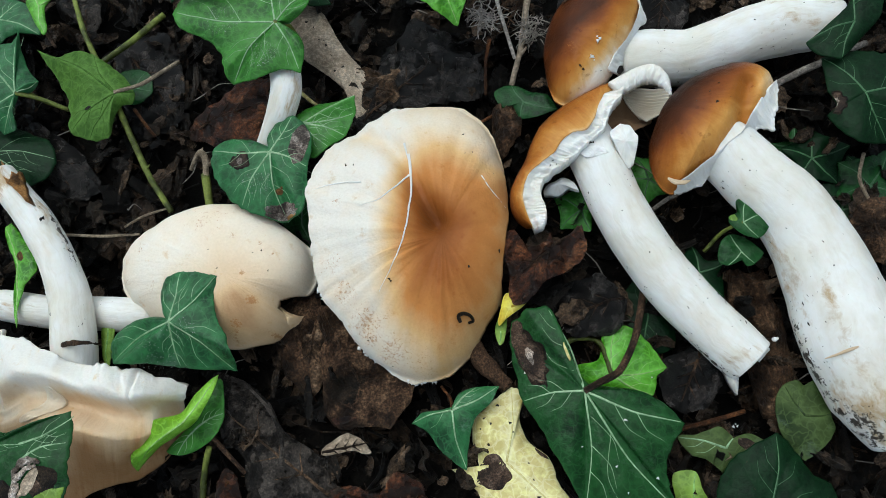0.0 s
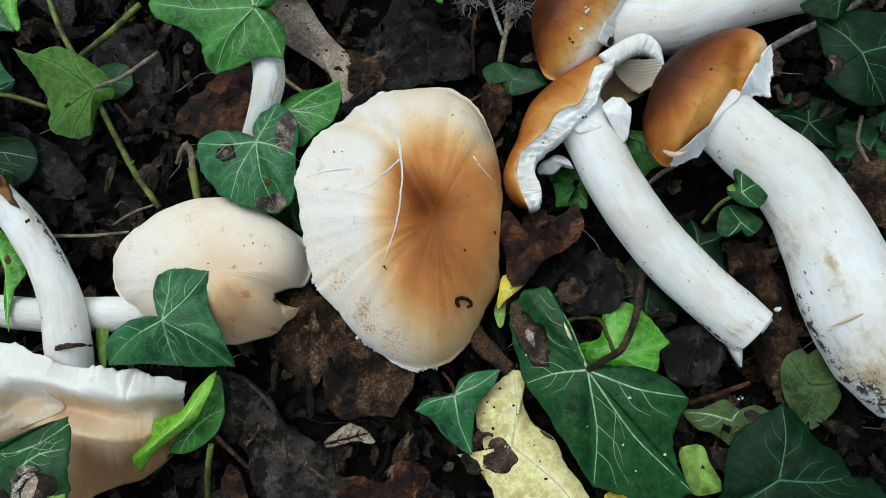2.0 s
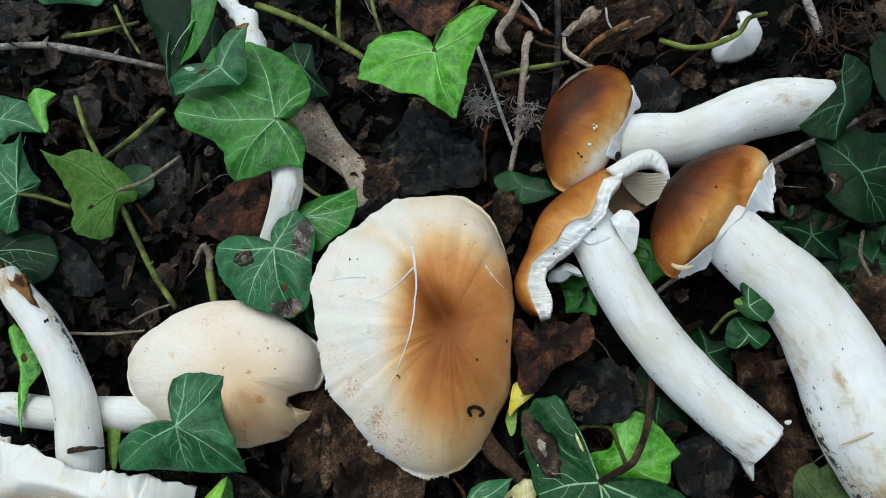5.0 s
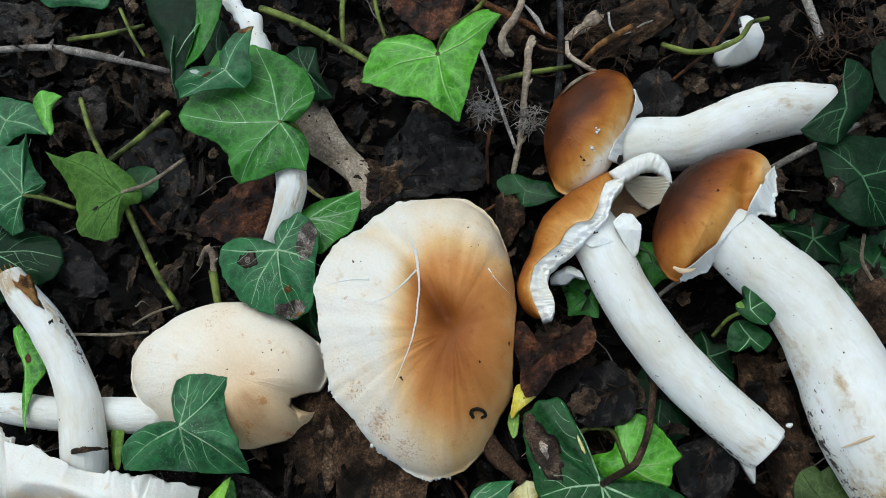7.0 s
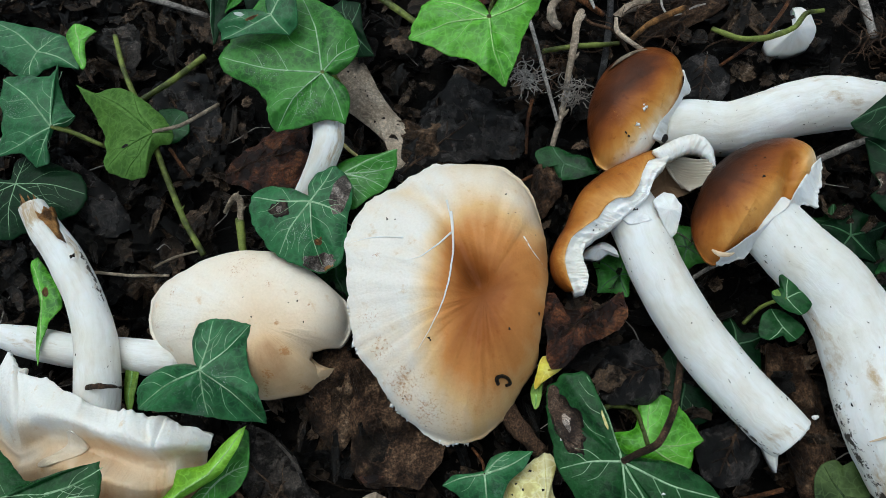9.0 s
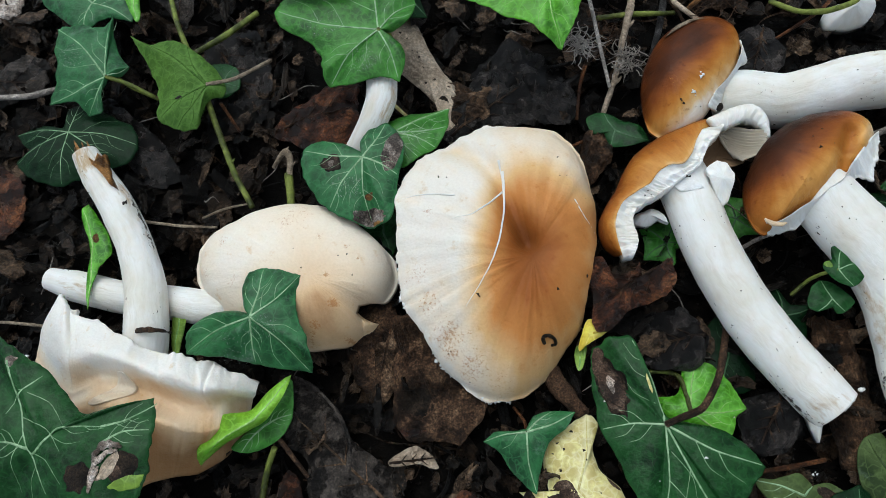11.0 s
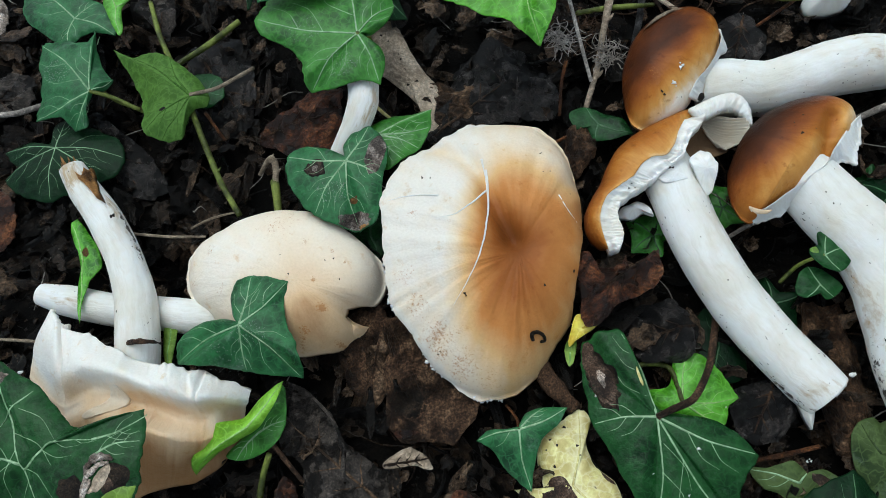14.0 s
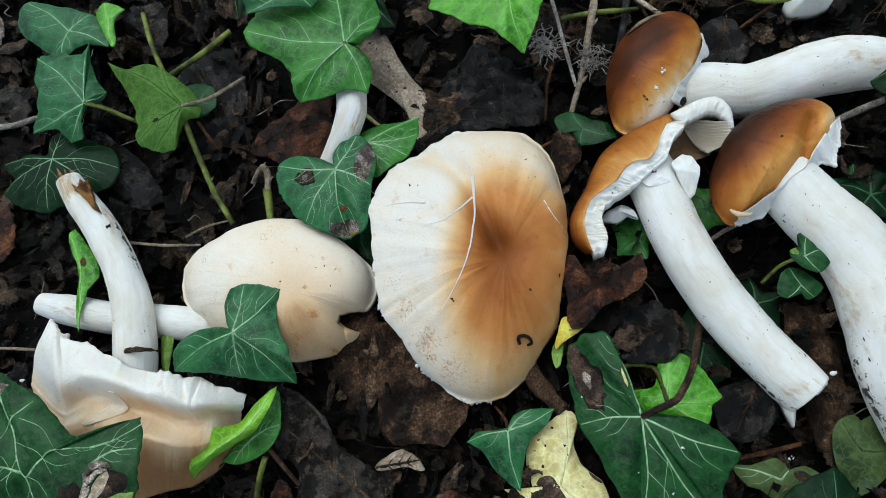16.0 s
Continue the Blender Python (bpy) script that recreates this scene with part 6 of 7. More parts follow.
def loft(side_a, side_b, thick=0.12, n=120, m=16, lift=None, tone=None, ragged=0.0):
    """A sheet with thickness between two curves; lift(u, v, x, y) shapes it."""
    def even(side):
        C = curve(side, False, (), 16)
        L = np.concatenate([[0], np.cumsum(np.linalg.norm(np.diff(C, axis=0), axis=1))])
        return np.array([np.interp(np.linspace(0, L[-1], n), L, C[:, k]) for k in range(3)]).T
    A, B = even(side_a), even(side_b)
    bm = bmesh.new()
    uv, lay = bm.loops.layers.uv.new("UVMap"), bm.verts.layers.float.new("tone")
    top, low = [], []
    for i in range(n):
        u, r, q = i / (n - 1), [], []
        end = B[i] + (B[i] - A[i]) * ragged * (nz(u * 14, 1.0, A[0][0]) + 0.7 * nz(u * 45, 2.0, A[0][0]))
        for k in range(m + 1):
            v = k / m
            p = A[i] * (1 - v) + end * v
            h = lift(u, v, p[0], p[1]) if lift else 0.0
            a, b = bm.verts.new((p[0], p[1], p[2] + h)), bm.verts.new((p[0], p[1], p[2] + h - thick))
            a[lay] = b[lay] = tone(u, v, p[0], p[1]) if tone else 0.9
            r.append((a, u, v))
            q.append((b, u, v))
        top.append(r)
        low.append(q)

    def quad(*c):
        f = bm.faces.new([w[0] for w in c])
        for l, w in zip(f.loops, c):
            l[uv].uv = (w[1], w[2])
    for i in range(n - 1):
        for k in range(m):
            quad(top[i][k], top[i][k + 1], top[i + 1][k + 1], top[i + 1][k])
            quad(low[i][k], low[i + 1][k], low[i + 1][k + 1], low[i][k + 1])
        quad(top[i][0], top[i + 1][0], low[i + 1][0], low[i][0])
        quad(top[i][m], low[i][m], low[i + 1][m], top[i + 1][m])
    for e in (0, n - 1):
        for k in range(m):
            quad(top[e][k], low[e][k], low[e][k + 1], top[e][k + 1])
    return bm


def rust_near(spots):
    return lambda x, y: max(k * math.exp(-((x - p[0]) ** 2 + (y - p[1]) ** 2) / (r * r)) for p, r, k in spots)


# the large tan cap, seen from above
CR = np.array((-0.06, 0.63, 2.40))
HI = np.array((-1.69, 0.97, 2.80))


FOLD = [p[:2] for p in ((-2.79, 3.93, 2.40), (-1.81, 3.51, 2.40), (-1.15, 2.79, 2.40), (-0.75, 1.89, 2.40), (-0.28, 0.99, 2.40))]


def seg_dist(x, y, a, b):
    dx, dy = b[0] - a[0], b[1] - a[1]
    t = clamp(((x - a[0]) * dx + (y - a[1]) * dy) / (dx * dx + dy * dy))
    return math.hypot(x - a[0] - t * dx, y - a[1] - t * dy)


def big_profile(s, u, x, y, ez):
    i, f = ez
    end = big.o[i] * (1 - f) + big.o[(i + 1) % big.n] * f
    lin = CR[2] + (end[2] - CR[2]) * s
    rz, w = big.rim[i], min(1.0, s * big.ease[i])
    rise = rz + (2.55 - rz) * (1 - w**2.6) ** 0.62 + (end[2] - rz) * s**8 - lin
    d = math.hypot(x - CR[0], y - CR[1])
    hollow = -0.25 * math.exp(-(d / 0.9) ** 2)
    hump = 0.45 * math.exp(-(((x - HI[0]) / 1.3) ** 2 + ((y - HI[1]) / 2.4) ** 2)) * (1 - s**4)
    ang = math.atan2(y - CR[1], x - CR[0])
    fold = 0.055 * clamp((d - 0.3) / 1.2) * (1 - s**6) * (nz(math.cos(ang) * 4, math.sin(ang) * 4, 0.3 * d) + 0.5 * nz(math.cos(ang) * 10, math.sin(ang) * 10, 0.4 * d)) + 0.05 * s * nz(math.cos(u * 6.28) * 4, math.sin(u * 6.28) * 4, s) + 0.05 * nz(x, y, 0, 0.9) * (1 - s**3) + 0.09 * s * (1 - s) * nz(math.cos(u * 6.28) * 9, math.sin(u * 6.28) * 9, s * 1.5)
    lip = 0.10 * s**6 * nz(math.cos(u * 6.28) * 9, math.sin(u * 6.28) * 9, 2)
    cut = min(seg_dist(x, y, FOLD[k], FOLD[k + 1]) for k in range(len(FOLD) - 1))
    return rise + hollow + hump + fold + lip - 0.42 * math.exp(-((cut / 0.34) ** 2)) * clamp(1.15 - s * 0.5)


big = Blade(CR, [(-2.89, 4.11, 1.60), (-2.43, 4.44, 1.50), (-1.86, 4.81, 1.40), (-0.85, 4.89, 1.30), (0.21, 4.85, 1.20), (0.97, 4.30, 1.00), (1.35, 3.47, 0.90), (1.59, 2.26, 0.80), (1.64, 1.26, 0.70), (1.49, -0.04, 0.60), (1.35, -0.99, 0.50), (0.93, -1.73, 0.45), (0.56, -2.41, 0.50), (0.04, -2.95, 0.60), (-0.55, -3.21, 0.70), (-1.33, -3.20, 0.80), (-2.07, -2.72, 1.10), (-2.65, -2.13, 1.40), (-3.06, -1.52, 1.60), (-3.50, -1.08, 1.90), (-3.61, -0.67, 1.90), (-3.86, 0.28, 2.00), (-3.95, 1.24, 2.10), (-4.11, 2.14, 2.20), (-3.87, 2.98, 2.00), (-3.45, 3.62, 1.80)], (20, 23), 7, big_profile, 0.016, 4.5)


def big_tone(s, u, x, y):
    dx, dy = x - CR[0], y - CR[1]
    d = math.hypot(dx * (1.0 if dx > 0 else 1.15), dy * (0.78 if dy > 0 else 0.56))
    base = clamp((d - 0.05) / 2.3) ** 0.86
    left, top = clamp((-dx - 0.55) / 1.1), clamp((dy - 1.9) / 1.5)
    most = 0.70 + 0.30 * left * clamp(0.95 + dy / 7, 0.45, 1.0) + 0.16 * top * (1 - left) + 0.10 * clamp((-dy - 1.6) / 1.6) * (1 - left)
    # fold toned darker: tan pigment with the valley's shading put into it
    cut = min(seg_dist(x + 0.12, y, FOLD[k], FOLD[k + 1]) for k in range(len(FOLD) - 1))
    dent = 0.22 * math.exp(-((cut / 0.30) ** 2)) * clamp(1.3 - s)
    a = math.atan2(dy, dx)
    rays = (nz(math.cos(a) * 3.2, math.sin(a) * 3.2, 4) + 0.6 * nz(math.cos(a) * 9, math.sin(a) * 9, 2)) * 0.075 * clamp((d - 0.2) / 1.2) * clamp(1.35 - base)
    return clamp(base * most + rays - dent + 0.07 * nz(x, y, 4, 0.7) + 0.20 * clamp((s - 0.93) * 12) * left)


t_big = mushroom(tuple(CR), "large tan mushroom cap, cracked, with pale rim")
cap_big = part("cap", big.mesh(44, 0.22, big_tone, rust_near([((-2.15, -1.74, 2.40), 0.55, 0.55), ((-1.47, -2.43, 2.20), 0.6, 0.5), ((-2.76, -0.92, 2.50), 0.45, 0.45), ((-2.07, -2.14, 2.50), 0.3, 0.6), ((-3.04, 1.59, 2.50), 0.22, 0.5), ((-0.74, -2.84, 2.20), 0.7, 0.36), ((-1.53, -1.61, 2.40), 0.2, 0.5), ((-3.21, -0.13, 2.40), 0.5, 0.36)])), M["big_cap"], t_big, "tan cap with darker brown crown")
for line, w in (([(-1.10, 3.02, 2.80), (-1.02, 2.49, 2.80), (-0.94, 1.72, 2.80), (-0.96, 0.93, 2.80), (-1.10, 0.25, 2.80), (-1.37, -0.41, 2.80), (-1.70, -0.99, 2.80)], 0.06), ([(-1.05, 2.36, 2.80), (-1.35, 1.82, 2.80), (-1.77, 1.48, 2.80), (-2.36, 1.35, 2.80)], 0.045), ([(-2.32, 2.07, 2.60), (-2.89, 2.16, 2.60), (-3.47, 2.14, 2.60), (-3.88, 2.02, 2.60)], 0.04),
                ([(0.95, 2.36, 1.80), (1.16, 2.02, 1.80), (1.42, 1.76, 1.80), (1.59, 1.58, 1.80)], 0.03), ([(-1.24, 3.35, 2.60), (-1.17, 3.09, 2.60), (-1.07, 2.67, 2.60)], 0.05)):
    part("crack", along_surface(big, line, w * 0.78, 0.006, per=8, sides=8, flat=0.42, end=0.12), M["flesh"], cap_big, "white raised crack")
rng = random.Random(7)
scraps = []
for k in range(len(big.o)):
    x, y, z = big.o[k]
    if x < CR[0] - 0.3 and y < CR[1] + 0.9 and nz(x, y, 1, 1.6) + 0.3 > 0.7 * rng.random():
        f = rng.uniform(0.982, 1.004)
        scraps.append((CR[0] + (x - CR[0]) * f, CR[1] + (y - CR[1]) * f, z - 0.05 - rng.uniform(0, 0.12)))
tagged(part("ragged_rim", lumps(scraps, 0.10, flat=0.7, seed=9), M["flesh"], cap_big, "white crumbly torn rim"), kind="stuff")
tagged(part("dark_flecks", lumps([(x, y, big.at(x, y)) for x, y, _ in [(-1.41, -0.67, 2.40), (-1.37, -0.72, 2.40), (-1.49, -1.64, 2.40), (-2.14, -2.18, 2.40), (0.70, 3.03, 2.40), (0.51, 2.96, 2.40), (0.40, 3.64, 2.40), (-2.63, 2.67, 2.40), (-2.88, 2.71, 2.40), (1.63, 2.55, 2.40), (1.24, 2.50, 2.40), (-2.09, -2.11, 2.40), (-1.56, -2.83, 2.40), (0.65, -0.28, 2.40), (1.41, 0.29, 2.40), (0.44, -1.45, 2.40)]], 0.045, flat=0.4, seed=6), M["dirt"], cap_big, "small dark flecks"), kind="stuff")
part("stem", tube([(-0.62, -0.16, 1.90), (-1.30, -0.95, 0.90), (-2.10, -1.84, 0.30)], [0.8, 0.7, 0.6], 24, 6), M["stem"], t_big, "white stem hidden beneath the cap")
# a curled shred lying on the cap
q = [(0.39, -1.70, 1.30), (0.36, -1.55, 1.30), (0.49, -1.48, 1.30), (0.64, -1.51, 1.30), (0.69, -1.62, 1.30), (0.59, -1.69, 1.30)]
curl_t = thing("curled_shred", q[0], "tiny dark curled shred lying on the cap", "plant shred")
part("shred", tube([(x, y, big.at(x, y) + 0.05) for x, y, _ in q], [0.05, 0.055, 0.05, 0.05, 0.04], 8, 5, 0.2, 8), M["dirt"], curl_t)

# the cream cap half covered by an ivy leaf, its stem lying to the left
CC = np.array((-6.27, -0.42, 2.50))


def cream_profile(s, u, x, y, ez):
    i, f = ez
    end = cream.o[i] * (1 - f) + cream.o[(i + 1) % cream.n] * f
    lin = CC[2] + (end[2] - CC[2]) * s
    rz, w = cream.rim[i], min(1.0, s * cream.ease[i])
    rise = rz + (2.45 - rz) * (1 - w**2.4) ** 0.58 - lin
    return rise + 0.06 * nz(x, y, 1, 0.8) * (1 - s**3) + 0.04 * s**5 * nz(math.cos(u * 6.28) * 8, math.sin(u * 6.28) * 8, 2) - 0.10 * math.exp(-(((x - CC[0] - 0.4) / 0.7) ** 2 + ((y - CC[1]) / 0.6) ** 2))


cream = Blade(CC, [(-10.44, 0.38, 0.90), (-10.01, 0.95, 1.10), (-9.30, 1.32, 1.30), (-8.39, 1.73, 1.50), (-7.25, 1.88, 1.60), (-6.34, 1.85, 1.60), (-5.47, 1.51, 1.50), (-4.73, 1.02, 1.30), (-4.16, 0.52, 1.10), (-4.00, -0.04, 0.90), (-4.25, -0.64, 0.70), (-4.70, -0.86, 0.90), (-4.94, -0.98, 1.10), (-5.00, -1.20, 1.00), (-4.72, -1.54, 0.50), (-4.80, -1.73, 0.40), (-5.43, -2.12, 0.40), (-6.39, -2.34, 0.40), (-7.34, -2.21, 0.50), (-8.75, -1.85, 0.50), (-9.86, -1.16, 0.60), (-10.38, -0.47, 0.70)], (12, 13, 14), 7, cream_profile, 0.008, 3.0)
t_cream = mushroom(tuple(CC), "cream mushroom with a notched cap lying on its side")
# browner round DCR: crown pigment, with the leaf's shadow put into the tone
DCR = np.array((-5.94, -0.96, 2.40))
CREAM_SPOTS = [((-5.48, -1.10, 1.50), 0.16, 0.95), ((-5.96, -1.73, 1.40), 0.15, 0.8), ((-6.05, -1.90, 1.40), 0.12, 0.7), ((-6.60, -1.54, 1.80), 0.10, 0.8), ((-4.98, 0.24, 2.30), 0.12, 0.55), ((-7.12, 1.35, 2.30), 0.9, 0.33), ((-6.18, -2.11, 1.30), 0.2, 0.5), ((-8.63, -0.63, 1.60), 0.3, 0.4), ((-5.20, -1.95, 1.2), 0.14, 0.8), ((-5.75, -0.35, 2.2), 0.10, 0.7), ((-6.15, 0.75, 2.3), 0.12, 0.6), ((-5.35, 0.55, 2.2), 0.10, 0.6), ((-9.20, 0.55, 1.8), 0.20, 0.5), ((-9.75, -0.40, 1.4), 0.18, 0.5), ((-6.75, -1.95, 1.3), 0.14, 0.7)]
cap_c = part("cap", cream.mesh(40, 0.2, rust=rust_near(CREAM_SPOTS), tone=lambda s, u, x, y: clamp(0.13 - 0.16 * math.exp(-((x + 7.1) ** 2 + (y - 1.45) ** 2 * 3) / 1.2) + 0.70 * clamp(math.hypot((x - DCR[0]) * 0.9, y - DCR[1]) / 2.2) ** 0.9 + 0.10 * nz(x, y, 3, 0.8) - 0.30 * clamp((DCR[1] - y + 0.3) / 1.2))), M["pale_cap"], t_cream, "cream cap with rusty spots")
tagged(part("dark_flecks", lumps([(x, y, cream.at(x, y)) for x, y, _ in [(-6.80, 0.32, 2.30), (-5.50, 0.23, 2.30), (-5.26, 0.30, 2.30), (-6.47, -0.23, 2.30), (-5.04, -0.28, 2.30)]], 0.04, flat=0.4, seed=4), M["dirt"], cap_c, "small dark flecks"), kind="stuff")
lip = Blade((-4.77, -1.45, 0.85), [(-5.20, -1.06, 1.00), (-4.90, -1.23, 0.95), (-4.60, -1.32, 0.70), (-4.40, -1.28, 0.45), (-4.45, -1.46, 0.30), (-4.78, -1.75, 0.30), (-5.32, -1.93, 0.40)], (3,), 7, lambda s, u, x, y, e: 0.18 * (1 - s * s) + 0.03 * nz(x, y, 0, 2))
# the shade in the notch is put into the lip's darker tan tone
part("lower_lip", lip.mesh(10, 0.18, lambda s, u, x, y: 0.30), M["pale_cap"], cap_c, "lower lip of the notch")
stem(t_cream, [(-15.41, -0.77, 0.75), (-14.60, -0.90, 0.70), (-13.01, -1.13, 0.60), (-11.05, -1.21, 0.60), (-9.05, -1.32, 0.80)], [0.36, 0.49, 0.53, 0.53, 0.57], dirt=25, seed=3, tip=0.4, crust=(("rust", 0.12, 0.5, 1.5, 0.5, 0.5), ("soil", -0.05, 0.3, 3.2, 0.5, 0.55)))

# the broken mushroom: stem torn at the foot, wavy cap lying rim up
t_br = mushroom((-11.54, -3.05, 1.00), "broken white mushroom with a wavy torn cap")
stem(t_br, [(-14.60, 3.21, 1.70), (-14.04, 2.48, 1.60), (-13.18, 1.58, 1.50), (-12.24, 0.31, 1.50), (-11.61, -0.91, 1.50), (-11.27, -2.10, 1.50), (-11.16, -3.24, 1.30)], [0.40, 0.50, 0.54, 0.56, 0.60, 0.64, 0.62], dirt=30, seed=4, tip=-0.5,
     crust=(("soil", 0.25, 0.62, 3.0, 0.32, 0.62), ("rust", -0.1, 0.22, 1.5, 1.2, 0.75), ("rust", 0.0, 0.6, 2.7, 0.4, 0.5)))
foot, heel = np.array((-14.54, 3.13, 1.70)), np.array((-14.02, 2.47, 1.62))
away = (foot - heel) / np.linalg.norm(foot - heel)
across = np.cross(away, (0, 0, 1.0))
rng = random.Random(21)
for k in range(18):
    a = 2 * math.pi * k / 18
    q = foot - away * 0.12 + across * 0.32 * math.cos(a) + np.array((0, 0, 0.32)) * math.sin(a)
    L, w = rng.uniform(0.15, 0.65), rng.uniform(0.05, 0.09)
    tipq = q + away * L + across * rng.gauss(0, 0.06)
    part("torn_fibre", tube([q - away * 0.15, (q + tipq) / 2 + across * rng.gauss(0, 0.03), tipq], [w, w * 0.8, w * 0.2], 6, 3, 0.3, 5), M["torn"] if math.cos(a) < 0.8 else M["flesh"], t_br)
wound = Blade((-13.63, 2.66, 2.12), [(-14.18, 2.95, 1.98), (-13.97, 2.85, 2.06), (-13.89, 3.09, 2.06), (-13.72, 2.98, 2.08), (-13.66, 3.10, 1.96), (-13.53, 2.81, 1.96), (-13.32, 2.40, 1.98), (-13.00, 1.98, 1.94), (-13.21, 2.07, 2.02), (-13.48, 2.35, 2.06), (-13.73, 2.56, 2.08), (-14.01, 2.73, 2.06)], (0, 2, 4, 7), 6, lambda s, u, x, y, e: 0.03 + 0.10 * nz(x, y, 2, 4.0) + 0.05 * nz(x, y, 5, 9.0), 0.05, 5.0)
part("torn_wound", wound.mesh(10, 0.16), M["torn"], t_br, "torn rusty-brown wound at the foot")
tagged(part("dark_flecks", lumps([(-12.62, 1.52, 2.04), (-12.58, 1.48, 2.04), (-12.55, 1.54, 2.03)], 0.07, flat=0.5, seed=3), M["dirt"], t_br, "dark speck on the stem"), kind="stuff")
ring = curve([(-11.76, -2.44, 1.70), (-11.17, -2.34, 2.10), (-10.66, -2.31, 2.25), (-10.36, -2.28, 2.05), (-10.37, -2.27, 1.60)], False, (), 5)
part("dried_ring", tube(ring, [0.02, 0.085, 0.075, 0.05, 0.02], 8, 1, 0.5, 5, flat=0.35), M["twig_brown"], t_br, "dark dried ring round the stem")


# its cap as a folded shell: curves run along it from the torn rim over the groove and the bulge to the ground
RIM = [(-13.96, -1.45, 2.00), (-13.30, -1.97, 2.30), (-12.37, -2.19, 2.30), (-11.22, -2.64, 2.30), (-10.22, -2.94, 2.40), (-9.58, -2.93, 2.50), (-8.95, -3.00, 2.30), (-8.31, -3.14, 2.00), (-7.54, -3.48, 1.40)]
FRILL = [(-14.44, -2.58, 1.70), (-12.82, -3.19, 2.53), (-11.84, -3.16, 2.76), (-10.90, -3.34, 2.78), (-9.84, -3.59, 2.90), (-9.20, -3.68, 2.98), (-8.65, -3.69, 2.66), (-8.11, -3.73, 2.23), (-7.58, -3.73, 1.30)]
GROOVE = [(-14.82, -3.30, 1.20), (-12.91, -4.20, 2.05), (-11.93, -3.91, 2.15), (-11.03, -3.91, 2.00), (-10.10, -4.11, 1.90), (-9.21, -4.32, 2.00), (-8.59, -4.22, 1.90), (-8.20, -4.06, 1.55), (-7.84, -4.00, 0.90)]
BULGE = [(-14.92, -3.93, 0.70), (-12.85, -4.74, 1.93), (-11.52, -4.57, 2.47), (-10.52, -4.65, 2.65), (-9.67, -4.83, 2.62), (-8.93, -4.97, 2.40), (-8.44, -4.90, 1.97), (-8.18, -4.69, 1.33), (-8.04, -4.43, 0.50)]
HEM = [(-14.79, -5.06, 0.00), (-13.17, -6.11, 0.50), (-12.11, -6.62, 0.50), (-11.30, -6.82, 0.40), (-10.60, -6.49, 0.40), (-9.90, -6.25, 0.40), (-9.29, -6.09, 0.20), (-8.61, -5.52, 0.00), (-8.29, -4.57, -0.20)]


def shell_point(u, v):
    """u runs along the cap, v from the rim (0) to the hem (1)."""
    x = curve(SHELL[int(round(u * (len(SHELL) - 1)))], False, (), 16)
    k = v * (len(x) - 1)
    i = min(int(k), len(x) - 2)
    p = x[i] * (1 - (k - i)) + x[i + 1] * (k - i)
    rim = clamp(1 - v / 0.42)
    p = p + np.array((0.0, 0.05, 0.10)) * rim * (1.3 * nz(u * 9, v * 1.4, 2) + 0.35 * nz(u * 34, v * 1.2, 5))
    p[2] += 0.30 * nz(u * 5 + v * 1.5, v * 3.2, 3) * clamp(v * 4) + 0.20 * (0.3 - abs(nz(u * 2.2 + v, v * 6, 8))) * clamp(v * 3 - 0.8) + 0.05 * nz(u * 14, v * 8, 4)
    p[2] -= 0.30 * math.exp(-((u - 0.115 - 0.02 * v) / 0.012) ** 2) * clamp(1 - v * 1.7) + 0.20 * math.exp(-((u - 0.80 + 0.10 * v) / 0.010) ** 2) * clamp(1 - v * 2.4)
    if v < 0.02:
        p = p + np.array((0.03, 0.10, 0.0)) * (1.1 * nz(u * 13, 1, 1) + 0.45 * nz(u * 42, 2, 6))
    return p


SHELL = [list(c) for c in zip(*[curve(r, False, (), 30) for r in (RIM, FRILL, GROOVE, BULGE, HEM)])]


def shell(drop, rows=52, lo=0.0, hi=1.0):
    bm = bmesh.new()
    uv, lay = bm.loops.layers.uv.new("UVMap"), bm.verts.layers.float.new("tone")
    n = len(SHELL)
    P = np.array([[shell_point(i / (n - 1), lo + (hi - lo) * k / rows) for k in range(rows + 1)] for i in range(n)])
    nrm = np.cross(np.gradient(P, axis=0), np.gradient(P, axis=1))
    nrm /= np.linalg.norm(nrm, axis=2)[:, :, None] + 1e-9
    if nrm[:, :, 2].mean() < 0:
        nrm = -nrm
    out, back = [], []
    for i in range(n):
        u = i / (n - 1)
        col, low = [], []
        for k in range(rows + 1):
            v = lo + (hi - lo) * k / rows
            a = bm.verts.new(P[i, k])
            edge = 0.27 + 0.11 * nz(u * 5, 0.4, 9) + 0.14 * math.exp(-((u - 0.08) / 0.07) ** 2)
            # below v 0.62 the shade of the underturned hem is put into the tone
            a[lay] = clamp(1.04 - 0.62 * clamp((v - edge) / 0.16) - 0.42 * clamp((v - 0.62) / 0.25) + 0.22 * nz(u * 9, v * 5, 3) + 0.10 * nz(u * 30, v * 3, 6))
            b = bm.verts.new(P[i, k] - nrm[i, k] * drop)
            b[lay] = 0.95
            col.append((a, u, v))
            low.append((b, u, v))
        out.append(col)
        back.append(low)

    def quad(*c):
        f = bm.faces.new([q[0] for q in c])
        for l, q in zip(f.loops, c):
            l[uv].uv = (q[1], q[2])
    for i in range(n - 1):
        for k in range(rows):
            quad(out[i][k], out[i][k + 1], out[i + 1][k + 1], out[i + 1][k])
            quad(back[i][k], back[i + 1][k], back[i + 1][k + 1], back[i][k + 1])
        quad(out[i][0], out[i + 1][0], back[i + 1][0], back[i][0])
        quad(out[i][rows], back[i][rows], back[i + 1][rows], out[i + 1][rows])
    for k in range(rows):
        quad(out[0][k], back[0][k], back[0][k + 1], out[0][k + 1])
